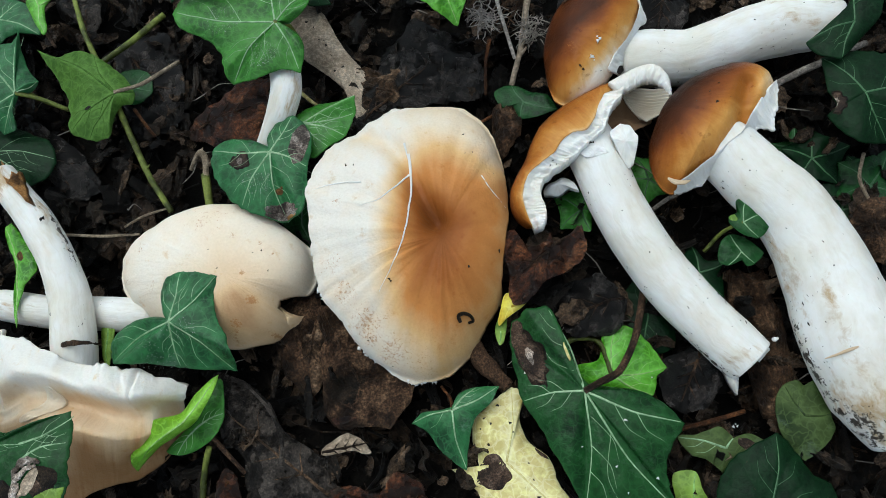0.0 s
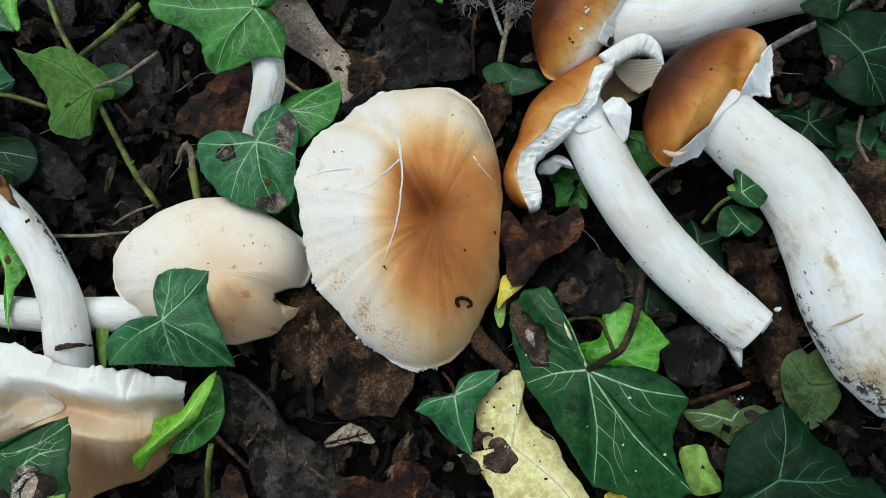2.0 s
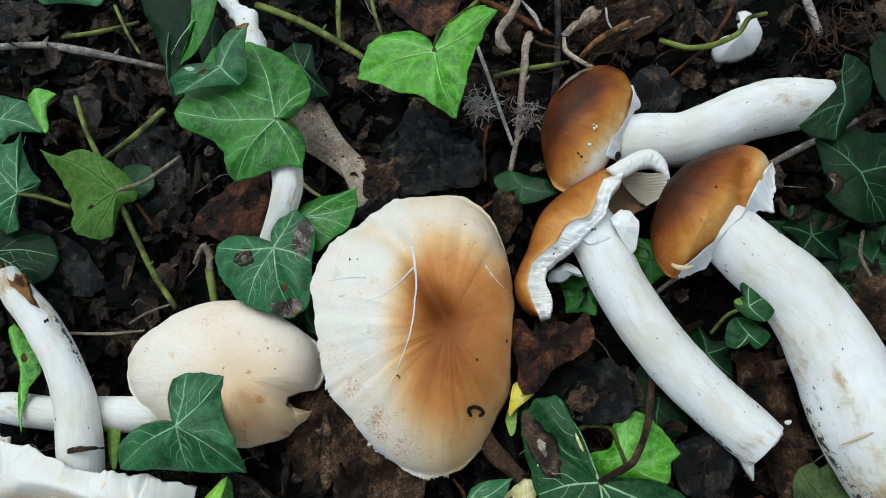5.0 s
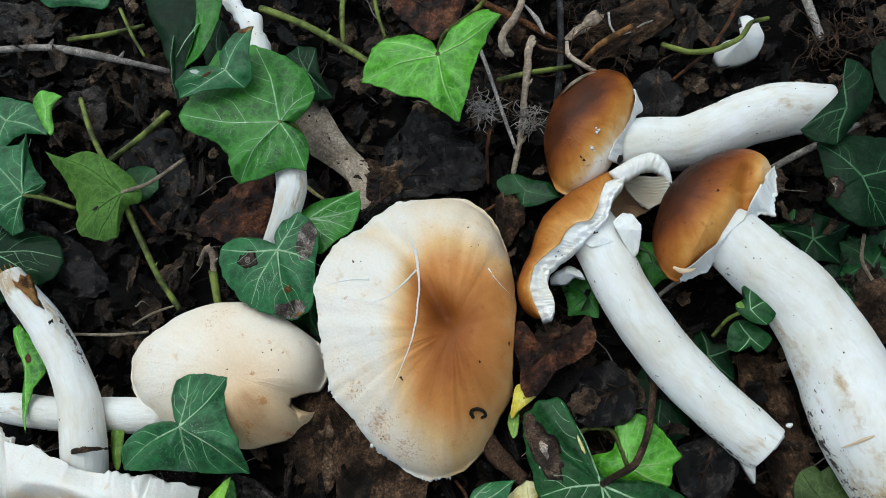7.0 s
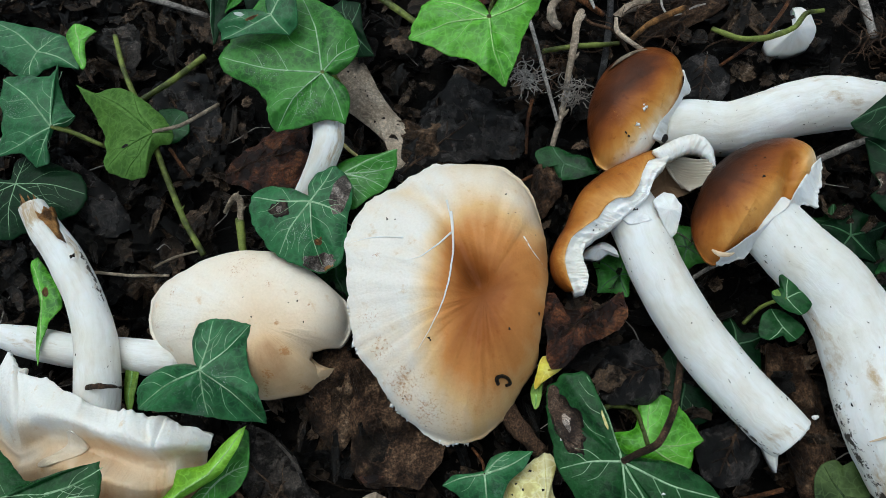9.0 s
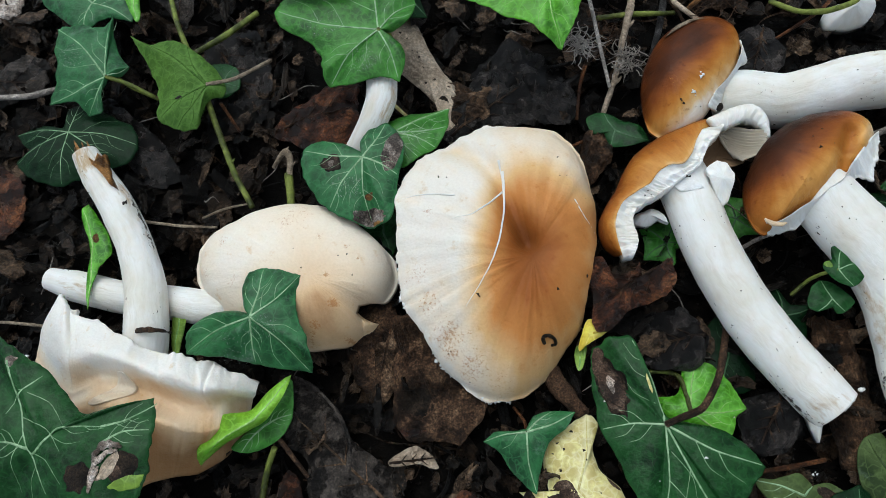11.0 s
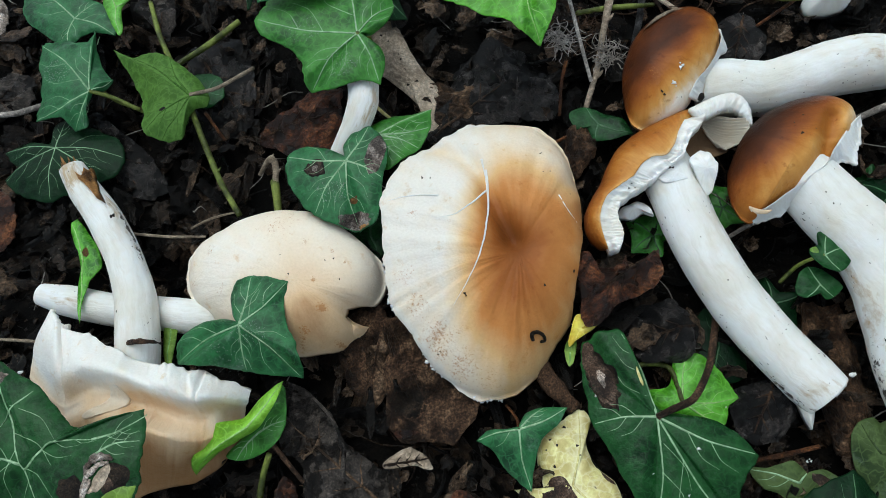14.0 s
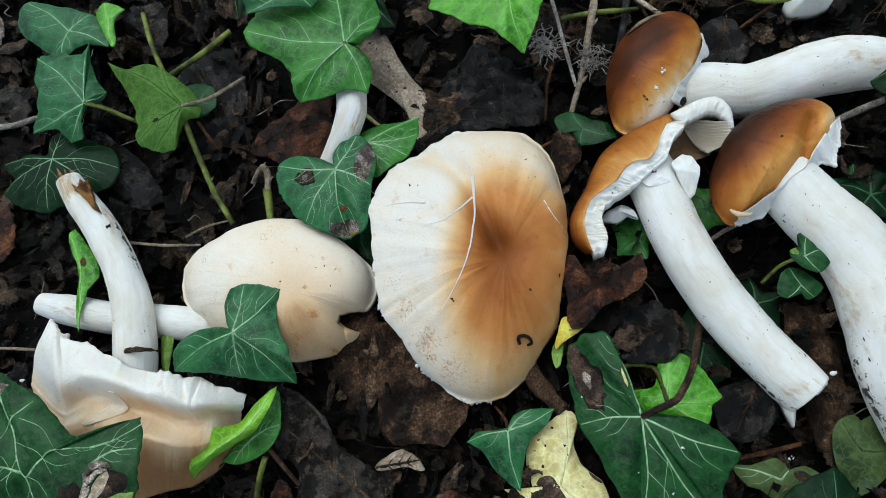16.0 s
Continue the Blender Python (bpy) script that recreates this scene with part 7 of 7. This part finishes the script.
        quad(out[-1][k], out[-1][k + 1], back[-1][k + 1], back[-1][k])
    return bm


cap_b = part("cap", shell(0.16), M["pale_cap"], t_br, "cream cap with a white frilled margin")


SHELL_GRID = np.array([shell_point(i / 80, k / 40) for i in range(81) for k in range(41)])


def shell_z(x, y):
    """The height of the broken cap over a spot."""
    d = np.hypot(SHELL_GRID[:, 0] - x, SHELL_GRID[:, 1] - y)
    near = np.argsort(d)[:6]
    return float(np.average(SHELL_GRID[near, 2], weights=1 / (d[near] + 0.02)))


def on_shell(outline, rise):
    """A sheet that follows the broken cap."""
    spots = [(x, y, 0.0) for x, y in outline]
    return Blade(np.mean(np.array(spots), axis=0), spots, (), 8, lambda s, u, x, y, e: shell_z(x, y) + rise + 0.05 * (1 - s * s) + 0.02 * nz(x, y, 1, 3), 0.03)


part("folded_lip", on_shell([(-11.87, -4.51), (-11.60, -4.27), (-11.34, -3.93), (-11.24, -3.59), (-10.98, -3.60), (-10.84, -3.82), (-10.84, -4.10), (-11.02, -4.32), (-11.42, -4.48)], 0.07).mesh(10, 0.12, lambda s, u, x, y: 0.52 + 0.40 * clamp((y + 4.3) / 0.7)), M["pale_cap"], cap_b, "tan fold of skin curling over the tear")
G0, G1 = np.array((-13.77, -3.07, 1.30)), np.array((-8.42, -3.68, 1.20))
bm = bmesh.new()
for k in range(34):
    a = G0 + (G1 - G0) * k / 33
    tube([a + np.array((0, 0.25, 0.2)), a + np.array((0.02, -0.5, 0.1)), a + np.array((0.0, -1.1, -0.4))], [0.03, 0.06, 0.03], 6, 4, flat=2.5, bm=bm)
part("gill_layer", bm, M["gill"], cap_b, "crowded pale brown gills")

# mushroom with a split cap: half the cap is torn away, the rest shows its white flesh, and a flap behind shows the gills
t_sp = mushroom((4.39, 3.75, 1.00), "mushroom with a split brown cap and white stem")
stem(t_sp, [(3.62, 4.45, 0.85), (3.98, 3.55, 1.00), (4.28, 2.74, 1.12), (4.59, 1.86, 1.15), (5.13, 0.78, 1.10), (5.78, -0.25, 1.00), (6.36, -0.98, 0.95), (7.02, -1.71, 0.90), (7.53, -2.26, 0.90), (7.90, -2.62, 0.88)], [0.70, 0.76, 0.76, 0.75, 0.75, 0.75, 0.73, 0.73, 0.72, 0.68], dirt=110, seed=5, dirt_from=0.08, tip=0.02, lump=0.035,
     crust=(("soil", 0.70, 1.02, 0.10, 0.30, 0.62), ("rust", 0.84, 1.05, 0.9, 1.2, 0.45), ("soil", 0.90, 1.02, 2.9, 0.4, 0.55), ("rust", 0.02, 0.14, 0.3, 0.6, 0.55)))
part("torn_flake", loft([(7.02, -2.30, 0.95), (7.20, -2.80, 0.85), (7.36, -3.20, 0.80), (7.52, -3.46, 0.70)], [(7.62, -2.90, 1.00), (7.56, -3.05, 0.95), (7.56, -3.28, 0.85), (7.55, -3.47, 0.72)], 0.25, 40, 10, lambda u, v, x, y: 0.22 * math.sin(math.pi * v) * (1 - 0.7 * u) + 0.06 * nz(x, y, 1, 4)), M["stem"], t_sp, "torn flake at the cut foot")
part("torn_flake", tube([(7.97, -2.40, 1.10), (8.20, -2.32, 1.00), (8.38, -2.30, 0.90)], [0.24, 0.15, 0.05], 10, 5, 0.3, 3, flat=0.5), M["stem"], t_sp, "torn flake at the cut foot")
SP_OUT = [(4.69, 5.38, 1.25), (4.22, 5.22, 1.25), (3.57, 4.89, 1.25), (2.96, 4.47, 1.25), (2.52, 4.01, 1.25), (2.26, 3.46, 1.25), (2.08, 2.92, 1.25), (1.85, 2.49, 1.25), (1.68, 2.02, 1.25), (1.71, 1.59, 1.25), (1.87, 1.26, 1.25), (2.13, 1.05, 1.25), (2.34, 1.04, 1.25)]
SP_TEAR = [(4.60, 4.93, 1.25), (4.40, 4.78, 1.25), (4.21, 4.38, 1.25), (4.08, 3.92, 1.25), (3.84, 3.56, 1.25), (3.46, 3.48, 1.25), (3.18, 3.26, 1.25), (2.96, 2.91, 1.25), (2.64, 2.67, 1.25), (2.29, 2.38, 1.25), (2.14, 2.07, 1.25), (2.09, 1.77, 1.25), (2.16, 1.37, 1.25), (2.36, 0.88, 1.25)]
SP_GILL = [(4.94, 4.87, 1.70), (4.84, 4.64, 1.70), (4.61, 4.34, 1.70), (4.44, 3.98, 1.70), (4.33, 3.67, 1.70), (4.03, 3.39, 1.70), (3.76, 3.14, 1.70), (3.55, 2.93, 1.70), (3.25, 2.70, 1.70), (2.93, 2.49, 1.70), (2.66, 2.24, 1.70), (2.55, 2.00, 1.70), (2.63, 1.69, 1.70), (2.74, 1.21, 1.70), (2.61, 0.90, 1.70)]


def sp_rise(u, v, x, y):
    return 0.95 * (1 - (1 - v) ** 2.3) ** 0.55 * math.sin(math.pi * clamp(u * 0.94 + 0.03)) ** 0.35 + 0.04 * nz(x, y, 2, 1.2) + 0.012 * nz(x, y, 5, 4.0) - 0.10 * math.exp(-((u - 0.60) / 0.03) ** 2) * v * (1 - v) * 2


cap_s = part("cap", loft(SP_OUT, SP_TEAR, 0.10, 200, 26, sp_rise, lambda u, v, x, y: clamp(0.44 + 0.27 * v + 0.16 * clamp((v - 0.80) * 5) * (0.6 + nz(x, y, 3, 2.5)) - 0.10 * clamp(u - 0.55) * 2 + 0.10 * nz(x, y, 1, 0.9) - 0.10 * clamp(0.25 - v) * 4)), M["brown_cap"], t_sp, "orange-brown cap skin")


def pleats(u, v, x, y):
    tilt = 0.95 * math.sin(math.pi * clamp(u * 0.94 + 0.03)) ** 0.35 - 0.45
    return tilt * (1 - v) ** 1.5 + (0.05 + 0.09 * v) * (nz(u * 26, v * 1.1, 4) + 0.6 * (0.3 - abs(nz(u * 62, v * 1.6, 8)))) + 0.10 * math.sin(math.pi * v) * nz(u * 7, v * 2.5, 1) + 0.30 * v


part("torn_flesh", loft([(x, y, 1.68) for x, y, _ in SP_TEAR], SP_GILL, 0.55, 320, 18, pleats, ragged=0.07), M["flesh"], cap_s, "white torn flesh of the cap, finely pleated")
flap = part("cap_flap", loft([(4.50, 5.07, 1.90), (4.94, 5.32, 1.90), (5.36, 5.51, 1.90), (5.72, 5.57, 1.90), (5.98, 5.45, 1.85), (6.17, 5.17, 1.80), (6.25, 4.64, 1.70)], [(4.73, 4.81, 1.90), (4.95, 4.79, 1.90), (5.18, 4.94, 1.90), (5.48, 5.07, 1.90), (5.76, 5.08, 1.85), (5.99, 4.91, 1.80), (6.16, 4.67, 1.70)], 0.30, 120, 10,
    lambda u, v, x, y: 0.10 * math.sin(math.pi * v) + 0.03 * nz(u * 20, v * 2, 3), ragged=0.05), M["flesh"], t_sp, "cut white edge of the cap's far half")


def gill_ridges(u, v, x, y):
    return 0.10 * (1 - abs(2 * ((u * 15 + 0.6 * nz(v * 1.5, u * 2, 4)) % 1) - 1)) ** 1.5 * clamp(5 * v) * clamp(6 * (1 - v) + 0.3) - 0.30 * math.sin(math.pi * v) * math.sin(math.pi * clamp(u)) + 0.02 * nz(x, y, 1, 5)


part("gill_layer", loft([(5.01, 5.20, 1.25), (4.96, 4.98, 1.20), (5.07, 4.72, 1.15), (5.41, 4.27, 1.10)], [(6.20, 4.81, 1.75), (6.11, 4.46, 1.75), (5.96, 4.18, 1.70), (5.54, 3.97, 1.60)], 0.08, 150, 24, gill_ridges, ragged=0.03), M["gill"], flap, "pale crowded gills beside the shaded hollow")
# the sheet is coloured brown for the shade inside the cap
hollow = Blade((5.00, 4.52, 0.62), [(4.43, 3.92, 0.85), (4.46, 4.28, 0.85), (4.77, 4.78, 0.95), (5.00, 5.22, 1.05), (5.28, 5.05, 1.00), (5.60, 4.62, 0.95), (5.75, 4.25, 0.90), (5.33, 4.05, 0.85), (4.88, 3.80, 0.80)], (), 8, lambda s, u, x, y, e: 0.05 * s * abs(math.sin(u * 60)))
part("gill_hollow", hollow.mesh(12, 0.05), M["gill_shaded"], flap, "hollow under the gills, coloured brown for its shade")
lobe = Blade((4.90, 3.25, 1.95), [(4.50, 3.58, 1.90), (4.77, 3.79, 1.95), (5.04, 3.73, 1.95), (5.22, 3.42, 1.90), (5.22, 3.16, 1.85), (5.11, 2.68, 1.65), (4.98, 2.57, 1.60), (4.80, 2.83, 1.80), (4.60, 3.24, 1.90)], (1, 2, 4, 5, 6), 8, lambda s, u, x, y, e: 0.05 * (1 - s * s) + 0.14 * nz(x, y, 2, 2.0) + 0.05 * nz(x, y, 5, 5.0), 0.05, 4.0)
part("veil_scrap", lobe.mesh(16, 0.14), M["flesh"], t_sp, "white lobed scrap at the top of the stem")
lipf = Blade((4.05, 3.00, 1.86), [(3.66, 3.05, 1.74), (3.94, 3.20, 1.84), (4.20, 3.18, 1.86), (4.45, 3.00, 1.80), (4.18, 2.90, 1.88), (3.85, 2.88, 1.84)], (0, 3), 7, lambda s, u, x, y, e: 0.05 * (1 - s * s) + 0.08 * nz(x, y, 2, 4), 0.12, 5.0)
part("veil_scrap", lipf.mesh(10, 0.14), M["flesh"], t_sp, "white lip torn from the veil")
wisp = Blade((3.05, 2.33, 1.10), [(2.64, 2.13, 1.00), (2.70, 2.34, 1.00), (2.92, 2.49, 1.00), (3.22, 2.61, 1.05), (3.46, 2.44, 1.10), (3.64, 2.16, 1.10), (3.35, 2.26, 1.05), (3.12, 2.09, 1.00), (2.86, 2.07, 1.00)], (5,), 8, lambda s, u, x, y, e: 0.16 * (1 - s * s) + 0.12 * nz(x, y, 2, 3.5), 0.08, 5.0)
part("veil_scrap", wisp.mesh(12, 0.20), M["flesh"], t_sp, "ragged white scrap under the torn edge")
tagged(part("dark_flecks", lumps([(2.92, 2.72, 2.08), (3.02, 2.62, 2.05), (2.84, 2.60, 2.05), (3.95, 3.20, 2.08), (4.02, 3.22, 2.08)], 0.05, flat=0.5, seed=8), M["dirt"], t_sp, "dark crumbs in the torn edge"), kind="stuff")

# the mushroom with the dark, dented cap and thick stem
t_rt = mushroom((7.53, 3.31, 1.60), "mushroom with a glossy dark brown cap, thick stem")
stem(t_rt, [(7.30, 3.46, 1.45), (8.11, 2.42, 1.45), (8.97, 1.42, 1.45), (9.53, 0.38, 1.35), (9.97, -0.92, 1.30), (10.29, -2.15, 1.30), (10.77, -3.39, 1.15), (11.29, -4.36, 0.95)], [0.84, 0.92, 0.98, 1.04, 1.16, 1.28, 1.22, 0.86], dirt=190, seed=6, dirt_from=0.08, tip=0.2, lump=0.05,
     crust=(("soil", 0.50, 0.95, 0.12, 0.26, 0.62), ("soil", 0.80, 1.02, 0.5, 0.6, 0.6), ("rust", 0.72, 1.05, 1.0, 1.2, 0.62), ("rust", 0.15, 0.8, 0.35, 0.35, 0.5), ("rust", 0.45, 0.75, 1.1, 0.16, 0.6)))
part("stem_scar", tube([(9.30, -2.66, 2.12), (9.60, -2.55, 2.32), (9.95, -2.40, 2.50), (10.28, -2.25, 2.57)], [0.015, 0.035, 0.035, 0.015], 8, 6, 0.3, 5, flat=0.35), M["tan_spot"], t_rt, "tan scar across the stem")
RT_IN = [(8.92, 4.82, 1.75), (8.64, 4.53, 1.75), (8.34, 4.10, 1.75), (8.07, 3.67, 1.75), (7.83, 3.23, 1.75), (7.50, 2.96, 1.75), (7.17, 2.66, 1.75), (6.82, 2.42, 1.75), (6.52, 2.18, 1.75), (6.21, 2.01, 1.75), (5.98, 2.12, 1.75)]
RT_DENT = ((8.12, 4.60), (7.92, 3.95), (7.78, 3.15))


def rt_relief(s, x, y):
    d = min(seg_dist(x, y, RT_DENT[k], RT_DENT[k + 1]) for k in (0, 1))
    return (-0.34 * math.exp(-((d / 0.26) ** 2)) + 0.10 * math.exp(-((x - 8.45) ** 2 + (y - 4.6) ** 2) / 0.20)) * (1 - s**5) * clamp((5.3 - y) / 0.5)


def rt_tone(s, u, x, y):
    a = 0.707 * ((x - 6.05) - (y - 4.15))
    d = min(seg_dist(x, y, RT_DENT[k], RT_DENT[k + 1]) for k in (0, 1))
    low = clamp((2.75 - y) / 0.8)
    return clamp(0.01 + 0.72 * clamp(a / 1.35) ** 1.2 - 0.22 * low - 0.13 * math.exp(-((d / 0.20) ** 2)) + 0.16 * clamp((x - 8.3) / 0.5) * clamp((y - 3.9) / 0.4) + 0.06 * nz(x, y, 3, 1.2))


rt, rt_bm = plump([(5.55, 3.23, 1.50), (5.69, 3.68, 1.50), (5.97, 4.31, 1.50), (6.47, 4.88, 1.50), (7.12, 5.32, 1.50), (7.77, 5.58, 1.50), (8.27, 5.62, 1.50), (8.71, 5.47, 1.50), (8.93, 5.19, 1.50), (9.00, 4.87, 1.50), (8.83, 4.42, 1.50), (8.51, 3.97, 1.50), (8.11, 3.55, 1.50), (7.89, 3.23, 1.50), (7.58, 2.97, 1.50), (7.28, 2.70, 1.50), (6.92, 2.46, 1.50), (6.60, 2.22, 1.50), (6.30, 1.99, 1.50), (6.10, 1.83, 1.50), (5.86, 1.96, 1.50), (5.66, 2.31, 1.50), (5.55, 2.78, 1.50)],
    1.5, 1.15, 0.9, (6.05, 4.15), rt_tone, rt_relief, rust_near([((6.15, 2.2), 0.4, 0.4)]))
cap_r = part("cap", rt_bm, M["brown_cap"], t_rt, "dark brown dented cap fading to tan")
part("veil_edge", loft(RT_IN, [(8.98, 4.56, 1.60), (8.91, 4.18, 1.60), (8.84, 3.83, 1.60), (8.74, 3.50, 1.58), (8.49, 3.50, 1.58), (8.11, 3.28, 1.58), (7.86, 2.92, 1.55), (7.46, 2.60, 1.55), (7.09, 2.27, 1.50), (6.82, 2.04, 1.50), (6.20, 1.82, 1.45)], 0.10, 300, 10,
    lambda u, v, x, y: 0.62 * clamp(1 - v * 1.2) * math.sin(math.pi * clamp(0.08 + 0.84 * u)) ** 0.6 + 0.30 * v * (1 - u) + 0.05 * nz(u * 22, v * 2, 6) + 0.03 * nz(u * 60, v * 2, 3), ragged=0.20), M["flesh"], cap_r, "ragged white veil edge")
part("rim_curl", tube([(5.92, 2.06, 2.15), (6.10, 1.96, 2.12), (6.34, 1.95, 2.10), (6.50, 2.02, 2.05)], [0.03, 0.07, 0.06, 0.02], 8, 6, 0.2, 4, flat=0.6), M["tan_spot"], cap_r, "cream rolled lip of the rim")
tagged(part("dark_flecks", lumps([(x, y, rt.at(x, y)) for x, y in ((7.74, 3.08), (6.62, 2.42), (8.72, 3.83), (7.30, 4.55), (7.05, 4.30), (6.70, 4.05), (7.55, 4.10), (7.20, 3.95))], 0.035, flat=0.4, seed=12), M["dirt"], cap_r, "small dark flecks"), kind="stuff")

# the mushroom at the back with its stem to the right
t_bk = mushroom((5.01, 6.56, 1.50), "mushroom with a chestnut cap, stem lying flat")
stem(t_bk, [(5.02, 6.23, 0.95), (5.85, 6.23, 0.95), (6.83, 6.19, 0.95), (7.70, 6.46, 0.95), (8.55, 6.80, 0.95), (9.50, 7.00, 0.95), (10.30, 7.03, 0.95), (11.10, 7.00, 0.95)], [0.83, 0.84, 0.81, 0.80, 0.81, 0.83, 0.77, 0.62], dirt=90, seed=7, dirt_from=0.1, tip=0.3,
     crust=(("soil", 0.50, 1.02, 3.2, 0.30, 0.62), ("rust", 0.55, 1.05, 2.6, 0.5, 0.55), ("soil", 0.38, 0.48, 0.9, 0.3, 0.35), ("rust", 0.6, 0.95, 1.2, 0.5, 0.40)))


def bk_tone(s, u, x, y):
    a = 0.75 * (x - 3.5) - 0.66 * (y - 6.25)
    return clamp(0.25 + 0.62 * max(-0.2, a) + 0.10 * clamp((y - 7.2) / 1.0) + 0.10 * clamp((s - 0.8) * 5) * clamp((5.4 - y) / 0.5) + 0.07 * nz(x, y, 3, 1.1) + 0.08 * nz(x, y, 6, 2.6))


bk, bk_bm = plump([(2.70, 6.23, 1.40), (2.79, 6.83, 1.40), (3.07, 7.54, 1.40), (3.45, 8.12, 1.40), (3.96, 8.50, 1.40), (4.43, 8.65, 1.40), (4.83, 8.64, 1.40), (5.15, 8.46, 1.40), (5.37, 8.24, 1.40), (5.49, 7.95, 1.40), (5.50, 7.55, 1.40), (5.42, 7.14, 1.40), (5.26, 6.73, 1.40), (5.06, 6.34, 1.40), (4.83, 5.96, 1.40), (4.63, 5.54, 1.40), (4.27, 5.06, 1.40), (3.75, 4.74, 1.40), (3.29, 4.66, 1.40), (2.97, 4.88, 1.40), (2.78, 5.52, 1.40)],
    1.4, 1.10, 1.0, (3.3, 6.5), bk_tone, None, rust_near([((3.5, 6.0), 0.3, 0.35)]))
cap_k = part("cap", bk_bm, M["brown_cap"], t_bk, "chestnut cap fading to cream at the rim")
part("veil_edge", loft([(5.44, 7.86, 1.62), (5.47, 7.50, 1.62), (5.38, 7.07, 1.62), (5.21, 6.62, 1.62), (4.97, 6.22, 1.62), (4.71, 5.90, 1.62), (4.48, 5.41, 1.62)], [(5.53, 7.82, 1.45), (5.59, 7.53, 1.45), (5.70, 7.13, 1.45), (5.49, 7.00, 1.45), (5.35, 6.60, 1.45), (5.11, 6.10, 1.45), (4.83, 5.47, 1.45)], 0.10, 160, 10,
    lambda u, v, x, y: 0.45 * (1 - v) * clamp(4 * u) + 0.12 * v + 0.05 * nz(u * 16, v * 2, 6) + 0.02 * nz(u * 50, v * 2, 3), ragged=0.08), M["flesh"], cap_k, "white veil edge")
# tiny white lumps stand in for the glints on the glossy cap
for k, (x, y) in enumerate(((4.06, 5.66), (4.12, 5.60), (4.02, 5.72), (4.22, 6.10), (4.28, 6.16), (4.21, 6.20))):
    part("white_fleck", lumps([(x, y, bk.at(x, y) + 0.01)], 0.075 if k % 3 == 0 else 0.05, flat=0.35, seed=k + 2), M["flesh"], cap_k, "white fleck painted in for a glint")
tagged(part("dark_flecks", lumps([(x, y, bk.at(x, y)) for x, y in ((3.75, 5.44), (3.80, 5.38), (3.71, 5.47), (4.30, 5.40))], 0.05, flat=0.4, seed=13), M["dirt"], cap_k, "small dark flecks"), kind="stuff")
part("dark_hole", tube([(4.79, 5.32, 1.93), (4.85, 5.42, 1.94), (4.87, 5.54, 1.93)], [0.06, 0.085, 0.05], 10, 4, 0.15, 5, flat=0.5), M["dirt"], t_bk, "dark worm hole")
part("cream_tip", loft([(3.29, 7.62, 1.98), (3.62, 8.01, 1.98), (4.05, 8.25, 1.98), (4.54, 8.29, 1.98)], [(3.30, 7.60, 2.05), (3.69, 7.85, 2.16), (4.13, 8.13, 2.12), (4.53, 8.27, 2.02)], 0.06, 30, 6, lambda u, v, x, y: 0.05 + 0.03 * nz(x, y, 1, 4)), M["straw"], cap_k, "cream torn scar at the top of the cap")

# the thin stem under the ivy, with a torn white end
t_th = mushroom((-5.89, 6.20, 0.70), "thin white mushroom stem under ivy leaves")
stem(t_th, [(-6.99, 11.42, 1.20), (-6.12, 8.93, 1.50), (-5.21, 6.70, 2.10), (-4.95, 5.30, 2.20), (-5.22, 4.51, 1.90), (-5.82, 3.68, 1.20)], [0.40, 0.44, 0.47, 0.47, 0.42, 0.40], dirt=24, seed=8, crust=(("rust", 0.3, 1.0, 2.6, 0.7, 0.5),))
part("torn_end", tube([(-6.83, 10.90, 1.20), (-7.01, 11.70, 1.30), (-7.44, 12.38, 1.30), (-8.12, 13.09, 1.20), (-8.71, 13.81, 1.00)], [0.36, 0.34, 0.36, 0.26, 0.10], 20, 8, 0.55, 1.6, flat=0.7), M["flesh"], t_th, "torn white end of the stem")
tagged(part("dirt", lumps([(-7.34, 12.34, 1.60), (-7.61, 12.56, 1.60), (-7.10, 11.89, 1.60), (-6.81, 11.35, 1.60), (-7.90, 12.96, 1.50), (-7.03, 12.14, 1.50)], 0.05, flat=0.5), M["dirt"], t_th, "dark flecks of soil"), kind="stuff")

# a scrap of white cap with a green shoot across it
fr = Blade((8.90, 9.35, 0.90), [(8.18, 9.37, 0.50), (8.40, 9.80, 0.50), (9.02, 9.84, 0.50), (9.19, 10.32, 0.50), (9.11, 10.67, 0.50), (9.41, 10.69, 0.50), (9.69, 10.28, 0.50), (9.75, 9.83, 0.50), (9.46, 9.25, 0.50), (8.91, 9.02, 0.50), (8.32, 9.05, 0.50)], (0, 4), 6, lambda s, u, x, y, ez: 0.35 * (1 - s * s) + 0.06 * nz(x, y, 0, 2), 0.03)
t_fr = thing("mushroom_scrap", (8.96, 9.47, 0.70), "broken scrap of a white mushroom cap", "mushroom")
part("flesh", fr.mesh(8, 0.3), M["flesh"], t_fr)
twig([(6.63, 9.91, 0.60), (7.36, 9.34, 0.90), (8.03, 9.14, 1.20), (8.72, 9.25, 1.50), (9.12, 9.75, 1.50), (9.69, 9.98, 1.30)], [0.08, 0.09, 0.09, 0.08, 0.06], "vine", "green shoot lying over a white scrap")
# small crumbs of white flesh
for p in ((8.55, -2.04, 0.90), (-15.38, -3.29, 0.90)):
    tt = thing("mushroom_crumb", p, "small crumb of white mushroom flesh on litter", "mushroom")
    part("flesh", tube([(p[0] - 0.08, p[1], p[2]), p, (p[0] + 0.08, p[1] + 0.04, p[2])], [0.03, 0.06, 0.03], 10, 4, 0.5, 9), M["flesh"], tt)
